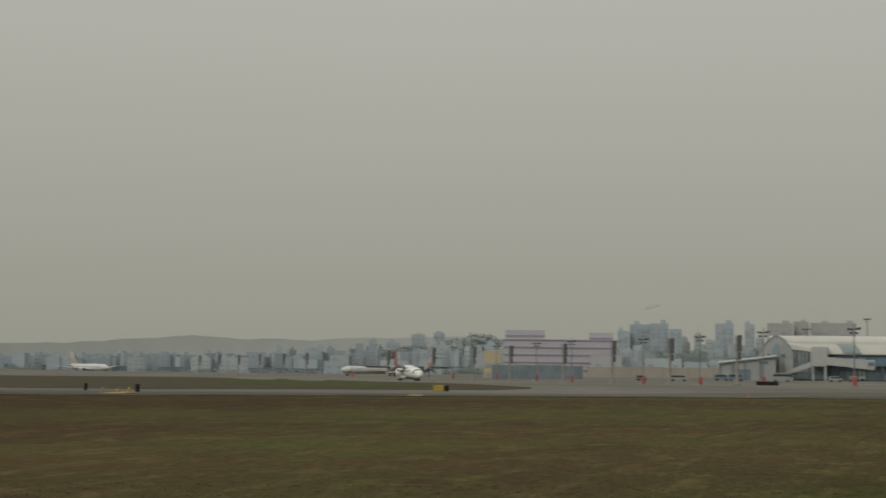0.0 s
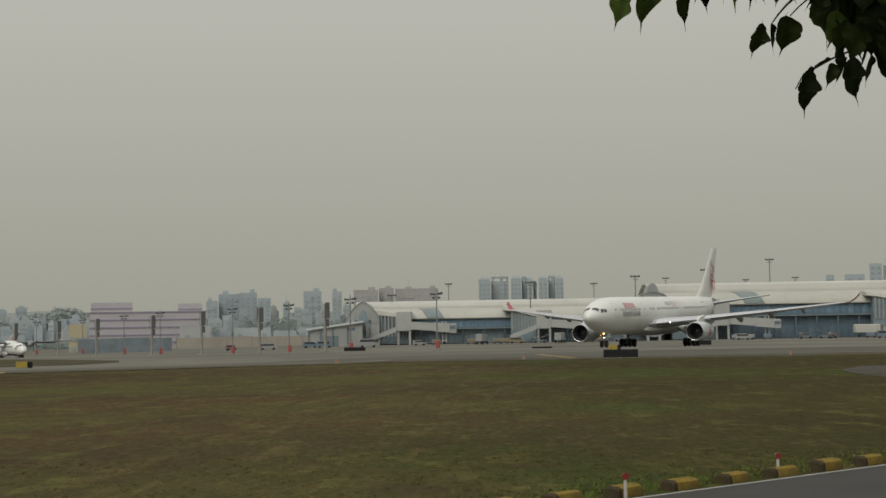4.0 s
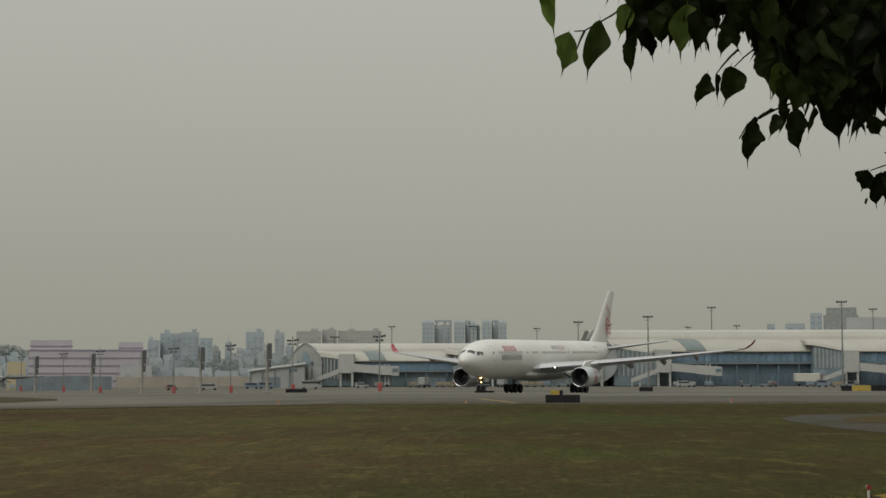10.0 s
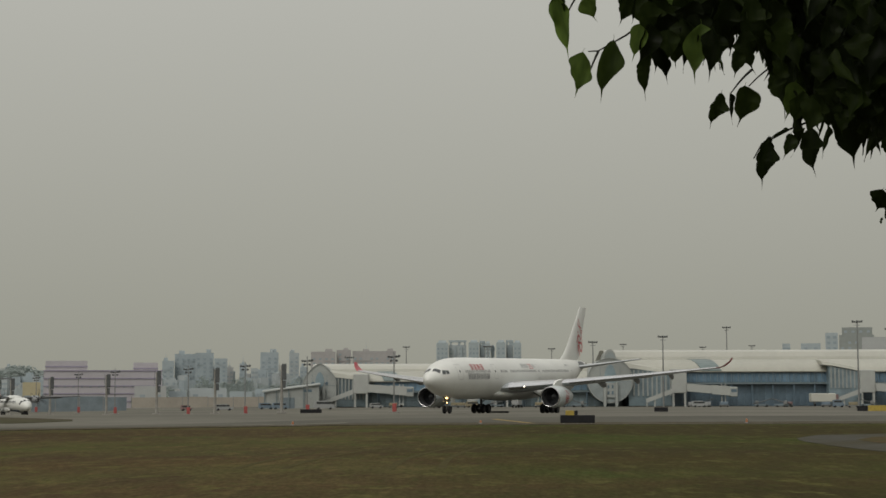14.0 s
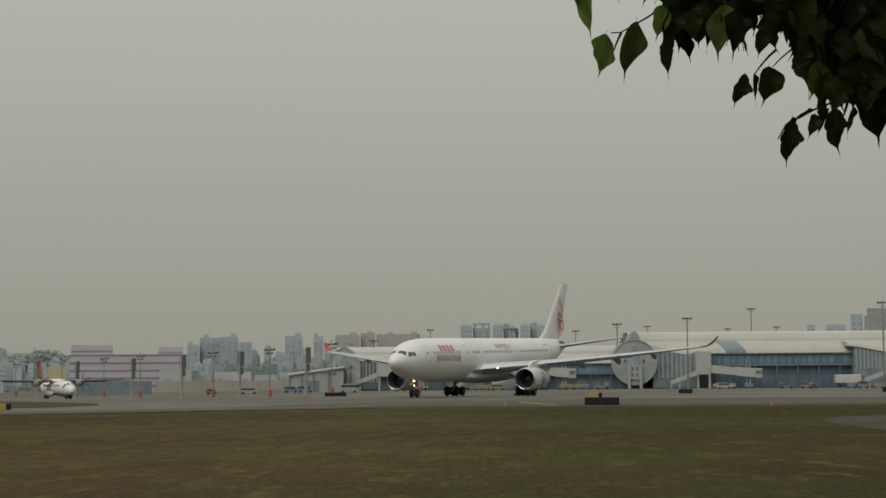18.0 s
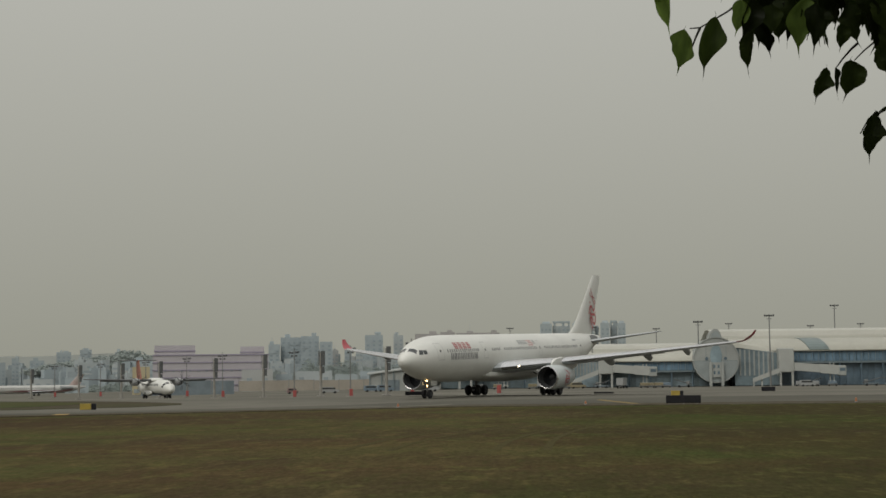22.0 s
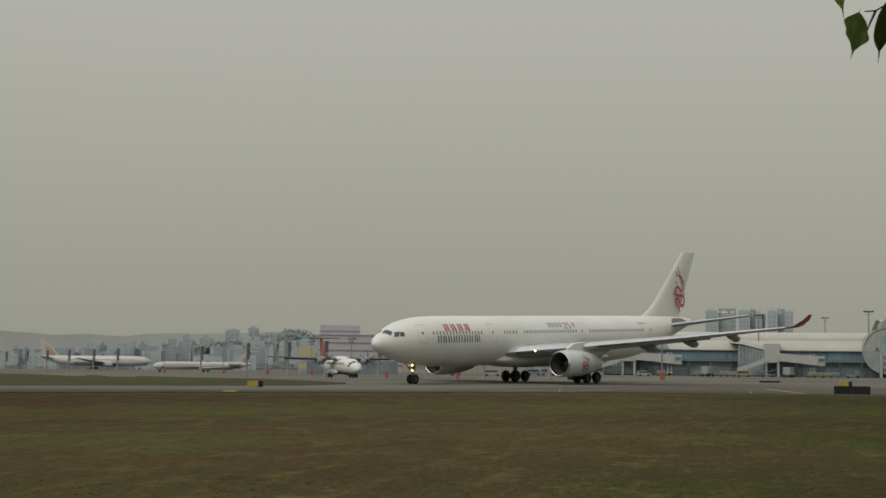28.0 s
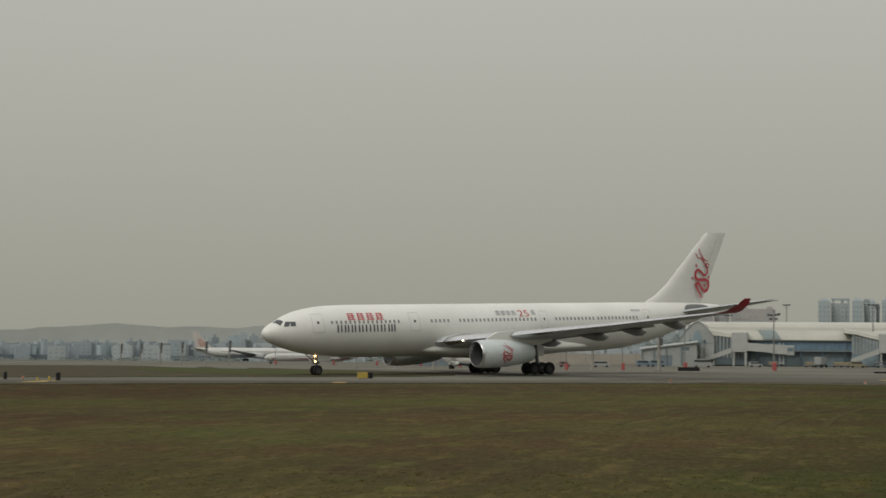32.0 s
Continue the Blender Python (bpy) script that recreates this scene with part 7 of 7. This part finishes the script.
def curled_leaf(q):
    """A shrivelled leaf rolled on itself, hooked at the tip."""
    rows = []
    for i in range(15):
        t = i / 14
        w = max(0.02, 0.40 * math.sin(math.pi * min(1, t / 0.86) ** 0.8) * (1 + 0.35 * math.sin(11 * t + q)))
        side = 0.28 * math.sin(3.4 * t + 0.6 * q) * (1 if q % 2 else -1)
        roll = 1.2 + 0.6 * math.sin(5 * t + q)
        rows.append([(side + w * math.sin(p * roll), 0.5 * w * (1 - math.cos(p * roll)), -t) for p in (-1.0, -0.4, 0.1, 0.6, 1.1)])
    return Mesh().loft(rows, False, False).data("leaf", M_LEAF, True)


LEAF_DATA = [leaf_mesh(k) for k in range(8)] + [curled_leaf(k) for k in range(4)]
leaf_rng = random.Random(11)


def leaf(tree, p0, p1, wide, i, backlit=False):
    """A leaf from its stalk end p0 to its tip p1."""
    axis = (p1 - p0)
    z = -axis.normalized()
    face = (EYE - p0).normalized()
    x = face.cross(z).normalized()
    y = z.cross(x).normalized()
    m = Matrix((x, -y, z)).transposed().to_4x4()
    curled = backlit is None
    turn = Matrix.Rotation(leaf_rng.uniform(-1.2, 1.2) if curled else leaf_rng.uniform(-0.35, 0.35), 4, "Z")
    ln = axis.length
    ob = part("leaf", LEAF_DATA[i % 4 + (8 if curled else 4 if backlit else 0)], M_LEAF, tree)
    ob.matrix_basis = Matrix.Translation(p0) @ m @ turn @ Matrix.Diagonal((wide, ln, ln, 1))
    return ob


def crown_low(a):
    """How far down the thick of the crown hangs at a bearing."""
    return float(np.interp(-a, [-p[0] for p in CROWN_LOW], [p[1] for p in CROWN_LOW]))


def twig(tree, pts, r0, r1, name="twig"):
    m = Mesh()
    for i in range(len(pts) - 1):
        a, b = r0 + (r1 - r0) * i / (len(pts) - 1), r0 + (r1 - r0) * (i + 1) / (len(pts) - 1)
        m.tube(pts[i], pts[i + 1], a, b, 7)
    return part(name, m, M_TWIG if r0 < 0.02 else M_BARK, tree, "", True)


def tree_by_the_fence():
    t = thing("overhanging_tree", "broad-leaved tree with dark hanging drip-tip leaves", "tree", None)
    base = Vector((2.9, 1.5, 0))
    tr = [base, base + Vector((-0.05, 0.05, 1.2)), base + Vector((0.02, 0.1, 2.6)), base + Vector((-0.1, 0.2, 3.8)), base + Vector((-0.2, 0.35, 5.2))]
    m = Mesh()
    for i, r in enumerate((0.19, 0.16, 0.14, 0.11)):
        m.tube(tr[i], tr[i + 1], r, (0.16, 0.14, 0.11, 0.07)[i], 14)
    part("trunk", m, M_BARK, t, "grey-brown trunk", True)
    hub = sight(-22, 17, 2.9)
    twig(t, [tr[3], tr[3].lerp(hub, 0.5) + Vector((0, 0, 0.08)), hub, sight(-15, 16.5, 2.6), sight(-10, 16.2, 2.55)], 0.045, 0.006, "limb")
    twig(t, [tr[2], tr[2].lerp(sight(-24, 10, 3.0), 0.6), sight(-24, 10, 3.0), sight(-19, 9, 2.9)], 0.04, 0.006, "limb")
    twig(t, [tr[4], tr[4] + Vector((0.6, 0.8, 0.6)), tr[4] + Vector((0.9, 1.8, 0.8))], 0.05, 0.015, "limb")
    for k, (st, d) in enumerate(((STEM_A, 2.44), (STEM_B, 2.5), (STEM_C, 2.52), (STEM_D, 2.6), (STEM_E, 2.42), (STEM_F, 2.42), (STEM_G, 2.48))):
        pts = [sight(a, e, d + 0.03 * i) for i, (a, e) in enumerate(st)]
        twig(t, pts + ([sight(-8, 16.5, 2.55)] if k == 4 else [] if k >= 5 else [hub]), 0.0009, 0.0022)
    i = 0
    for group, d in ((LEAVES_A, 2.42), (LEAVES_G, 2.47), (LEAVES_B, 2.46), (LEAVES_C, 2.5), (LEAVES_D, 2.55), (LEAVES_E, 2.58), (LEAVES_F, 2.54)):
        for a0, e0, a1, e1, w, *look_ in group:
            dd = d + leaf_rng.uniform(-0.04, 0.04)
            leaf(t, sight(a0, e0, dd), sight(a1, e1, dd + leaf_rng.uniform(-0.01, 0.02)), dd * radians(w) * (1.0 if w > 0.6 else 1.15), i, (False, True, None)[look_[0]] if look_ else (None if w < 0.6 and i % 3 else False))
            i += 1
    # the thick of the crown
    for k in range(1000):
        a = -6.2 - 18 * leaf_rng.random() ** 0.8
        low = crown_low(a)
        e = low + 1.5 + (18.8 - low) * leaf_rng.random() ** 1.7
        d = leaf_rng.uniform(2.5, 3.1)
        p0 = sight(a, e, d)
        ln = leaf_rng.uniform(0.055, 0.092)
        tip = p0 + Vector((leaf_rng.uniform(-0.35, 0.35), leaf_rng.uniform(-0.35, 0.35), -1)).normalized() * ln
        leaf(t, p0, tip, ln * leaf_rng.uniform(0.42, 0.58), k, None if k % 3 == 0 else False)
    for k in range(150):
        a = leaf_rng.uniform(-12.6, -6.6)
        p0 = sight(a, crown_low(a) + leaf_rng.uniform(1.0, 2.9), leaf_rng.uniform(2.5, 2.9))
        ln = leaf_rng.uniform(0.05, 0.085)
        tip = p0 + Vector((leaf_rng.uniform(-0.4, 0.4), leaf_rng.uniform(-0.3, 0.3), -1)).normalized() * ln
        leaf(t, p0, tip, ln * leaf_rng.uniform(0.45, 0.62), k, None if k % 2 else k % 5 == 0 and a > -9)
    for k in range(110):
        a = leaf_rng.uniform(-18.5, -11.6)
        p0 = sight(a, crown_low(a) + leaf_rng.uniform(0.9, 2.8), leaf_rng.uniform(2.55, 2.9))
        ln = leaf_rng.uniform(0.06, 0.095)
        tip = p0 + Vector((leaf_rng.uniform(-0.4, 0.4), leaf_rng.uniform(-0.3, 0.3), -1)).normalized() * ln
        leaf(t, p0, tip, ln * leaf_rng.uniform(0.5, 0.68), k, None if k % 2 else False)
    return t


tree_by_the_fence()


def blade(mesh, p0, r):
    u = Vector((leaf_rng.gauss(0, 1), leaf_rng.gauss(0, 1), 0.3 * leaf_rng.gauss(0, 1))).normalized()
    v = Vector((leaf_rng.gauss(0, 0.4), leaf_rng.gauss(0, 0.4), -1)).normalized()
    mesh.add([p0, p0 + u * r * 0.6 + v * r * 0.8, p0 + v * r * 2.4, p0 - u * r * 0.6 + v * r * 0.8], [(0, 1, 2, 3)])


# the unseen crown aside, over the viewer's stand and behind is added for shade
shade = Mesh()
for k in range(3200):
    a, e, d = leaf_rng.uniform(-62, -9), leaf_rng.uniform(17.5, 60), leaf_rng.uniform(2.6, 4.2)
    blade(shade, sight(a, max(e, 19.0) if a > -22 else e, d), leaf_rng.uniform(0.035, 0.05))
# these blades fill the crown within view
for k in range(1900):
    a = leaf_rng.uniform(-25, -8)
    low = crown_low(a)
    blade(shade, sight(a, leaf_rng.uniform(low + 1.7, 19.5), leaf_rng.uniform(2.75, 3.4)), leaf_rng.uniform(0.035, 0.052))
for k in range(5200):
    a, r = leaf_rng.uniform(0, 2 * math.pi), 5.2 * math.sqrt(leaf_rng.random())
    p = Vector((0.6 + r * math.cos(a), -1.6 + r * math.sin(a), leaf_rng.uniform(4.3, 6.4)))
    if math.degrees(math.atan2(p.z - H_EYE, math.hypot(p.x, p.y))) > 26 or p.y < -0.5:
        blade(shade, p, leaf_rng.uniform(0.06, 0.10))
tagged(part("tree_crown", shade, M_LEAF), "dense dark crown of the overhanging tree, mostly unseen and added for shade", "tree crown", kind="stuff")


# ---- service road with kerb stones and reflector posts ----
M_KYEL = mat("kerb_yellow_paint", (0.21, 0.145, 0.028), 0.9, var=0.28, scale=5, col2=(0.12, 0.09, 0.035), spec=0.05)
M_KBLK = mat("kerb_black_paint", (0.045, 0.037, 0.024), 0.9, var=0.25, scale=4, col2=(0.075, 0.06, 0.03), spec=0.05)
M_REFL = mat("red_reflector", (0.17, 0.020, 0.018), 0.35, var=0.08)
M_POST = mat("white_post", (0.40, 0.385, 0.35), 0.6, var=0.12, scale=6)


def road_y(x):
    """The far edge line of the service road."""
    return 22.0 + 1.04 * x


rx = [-60, -30, -12, -6, 0, 4, 8, 12, 20, 40, 90]
sheet("service_road", [[(x + 5.2, road_y(x) - 4.8) for x in rx], [(x, road_y(x)) for x in rx]], M_ROAD, 0.012, "dark asphalt service road along the airfield", "road")
sheet("edge_line", [[(x + 0.16, road_y(x) - 0.02) for x in rx], [(x + 0.10, road_y(x) + 0.03) for x in rx]], M_LINE, 0.016, "white road edge line", "road line")
prof_k = [(-0.14, -0.05), (-0.15, 0.07), (-0.13, 0.17), (-0.08, 0.20), (0.08, 0.20), (0.13, 0.17), (0.15, 0.07), (0.14, -0.05)]
kerb_yel = Mesh().loft([[(x, y, z * k) for y, z in prof_k] for x, k in ((-0.235, 0.97), (-0.22, 1), (0.025, 1), (0.035, 0.95), (0.045, 1), (0.30, 1), (0.33, 0.86))]).data("yellow_half", M_KYEL, True)
kerb_blk = Mesh().loft([[(x, y, z * k) for y, z in prof_k] for x, k in ((-0.33, 0.84), (-0.30, 1), (-0.245, 1), (-0.237, 0.97))]).data("stained_end", M_KBLK, True)
kerb_rng = random.Random(3)
for k in range(-9, 16):
    x = 1.94 + 0.97 * k
    t = thing("kerb_stone", "weathered yellow painted kerb stone in the grass", "kerb stone", pose(x, road_y(x) + 0.42, -0.05 * kerb_rng.random(), kerb_rng.uniform(-5, 5), 0, 47 + kerb_rng.uniform(-6, 6)), group="kerb stones")
    part("yellow_half", kerb_yel, M_KYEL, t, "worn yellow paint")
    part("stained_end", kerb_blk, M_KBLK, t, "dark stained end")
for x, y in ((-4.3, 17.3), (-1.2, 20.6), (1.94, 24.0), (4.8, 27.4), (8.4, 31.2), (11.6, 34.7)):
    p = thing("reflector_post", "short white post with a round red reflector", "reflector", pose(x, y, 0, 0, 0, 5), group="reflector posts")
    part("post", Mesh().tube((0, 0, 0), (0, 0, 0.29), 0.03, 0.026, 10), M_POST, p, "", True)
    part("disc", Mesh().tube((0, -0.018, 0.345), (0, 0.018, 0.345), 0.050, n=18), M_POST, p, "white rim disc")
    part("reflector", Mesh().tube((0, -0.028, 0.345), (0, -0.017, 0.345), 0.054, n=18), M_REFL, p, "red reflector")

M_WEED = mat("green_weeds", (0.12, 0.15, 0.035), 0.9, var=0.2, scale=1.5, col2=(0.05, 0.07, 0.015), spec=0.05)
weeds = Mesh()
for k in range(4200):
    x = kerb_rng.uniform(-6, 14)
    off = 0.35 + abs(kerb_rng.gauss(0, 0.9))
    px, py = x - 0.72 * off, road_y(x) + 0.68 * off
    hgt = kerb_rng.uniform(0.03, 0.09) * max(0.3, 1.2 - 0.3 * off)
    a = kerb_rng.uniform(0, math.pi)
    w = 0.016
    weeds.add([(px - w * math.cos(a), py - w * math.sin(a), 0), (px + w * math.cos(a), py + w * math.sin(a), 0), (px + kerb_rng.gauss(0, 0.03), py + kerb_rng.gauss(0, 0.03), hgt)], [(0, 1, 2)])
tagged(part("weeds", weeds, M_WEED), "low green weeds along the kerb stones", "weeds", kind="stuff")


# ---- dragonfly over the grass ----
def dragonfly():
    t = thing("dragonfly", "small dark dragonfly flying through the air", "insect")
    part("body", Mesh().loft([[(x, r * math.cos(q), r * math.sin(q)) for q in np.linspace(0, 2 * math.pi, 9)[:-1]] for x, r in ((-0.024, 0.0005), (-0.012, 0.0016), (0.006, 0.002), (0.012, 0.0045), (0.02, 0.004), (0.025, 0.001))]), M_BLACK, t, "slim dark body", True)
    for x, y, sweep in ((0.014, 1, -0.004), (0.014, -1, -0.004), (0.009, 1, -0.012), (0.009, -1, -0.012)):
        part("wing", Mesh().loft([[(x + 0.003, 0.003 * y, 0.003), (x - 0.003, 0.003 * y, 0.003), (x, 0.003 * y, 0.0034)], [(x + sweep + 0.005, 0.03 * y, 0.012), (x + sweep - 0.004, 0.03 * y, 0.012), (x + sweep, 0.03 * y, 0.0124)]]), M_FAIR, t, "narrow smoky wing")
    return t


dragon_fly = dragonfly()

# ---- what moves ----
def motions():
    rows = [(0.0, 20.1, 238.0, -115.0), (2.5, 16.1, 232.1, -115.0)] + JET_ROWS
    stands = []
    for t, x, y, a in rows:
        c, e = math.cos(radians(a)), math.sin(radians(a))
        nose, main = (ground_z(x - k * c, y - k * e) + 0.05 for k in (6.7, 31.45))
        dip = math.degrees(math.atan2(main - nose, 24.75))
        stands.append((t, pose(x, y, nose + (nose - main) / 24.75 * 6.7, 0, 0, a) @ pose(0, 0, 0, 0, dip, 0)))
    walk(jet, stands)
    spots = ((0.0, 17.16, 362, 14), (2.5, 16.7, 354, 14), (13.0, 14.85, 320, 14.5), (23.0, 13.42, 292, 15), (25.0, 13.17, 287, 15.5), (28.0, 12.77, 279, 16), (32.0, 12.25, 269, 17))
    tr = []
    for t, az, d, extra in spots:
        x, y = polar(az, d)
        tr.append((t, pose(x, y, ground_z(x, y) + 0.04, 0, 0, -90 + az + extra)))
    walk(turbo, tr)
    far = ((0.0, -585, 1093, -34), (0.6, -582, 1089, -34), (12.0, -462, 998, -33), (17.0, -408, 950, -29), (20.5, -374, 906, -16), (23.0, -350, 880, 2), (25.5, -331.5, 869, 14),
           (28.0, -319, 873.6, 16), (29.0, -314, 875.4, 16.5), (30.0, -309, 877.2, 17), (31.0, -303.4, 879.2, 17), (32.0, -298, 881, 17))
    walk(wide, [(t, pose(x, y, ground_z(x, y) + 0.04, 0, 0, a)) for t, x, y, a in far])
    for ob in turbo_props:
        at = ob.matrix_basis.translation.copy()
        walk(ob, [(k / 15, Matrix.Translation(at) @ pose(0, 0, 0, 82 * k, 0, 0)) for k in range(481)])
    # the dragonfly crosses before the viewer in the first second and is gone to the west
    air = ((0.0, 8.9, 2.1, 14), (0.2, 2.0, 3.9, 9), (0.3, 2.9, 4.0, 8.5), (0.4, 3.3, 3.55, 8), (0.5, 3.5, 2.75, 8), (0.6, 4.9, 4.3, 8), (0.7, 12.1, 3.7, 8), (0.8, 21.0, 4.2, 8.5), (1.0, 38.0, 5.0, 10), (1.6, 70.0, 6.0, 20), (32.0, 75.0, 4.0, 60))
    walk(dragon_fly, [(t, pose(*sight(az, el, d), 0, 10, 150 + az)) for t, az, el, d in air])
    gone, last, steps = 0.0, None, []
    for k in range(161):
        t = 0.2 * k
        x, y, a = (float(np.interp(t, [r[0] for r in rows], [r[j] for r in rows])) for j in (1, 2, 3))
        bx, by = x - 31 * math.cos(radians(a)), y - 31 * math.sin(radians(a))
        gone += math.hypot(bx - last[0], by - last[1]) if last else 0.0
        last = (bx, by)
        steps.append((t, gone))
    for ob, r in jet_wheels:
        at = ob.matrix_basis.translation.copy()
        walk(ob, [(t, Matrix.Translation(at) @ pose(0, 0, 0, 0, math.degrees(g / r), 0)) for t, g in steps])


motions()
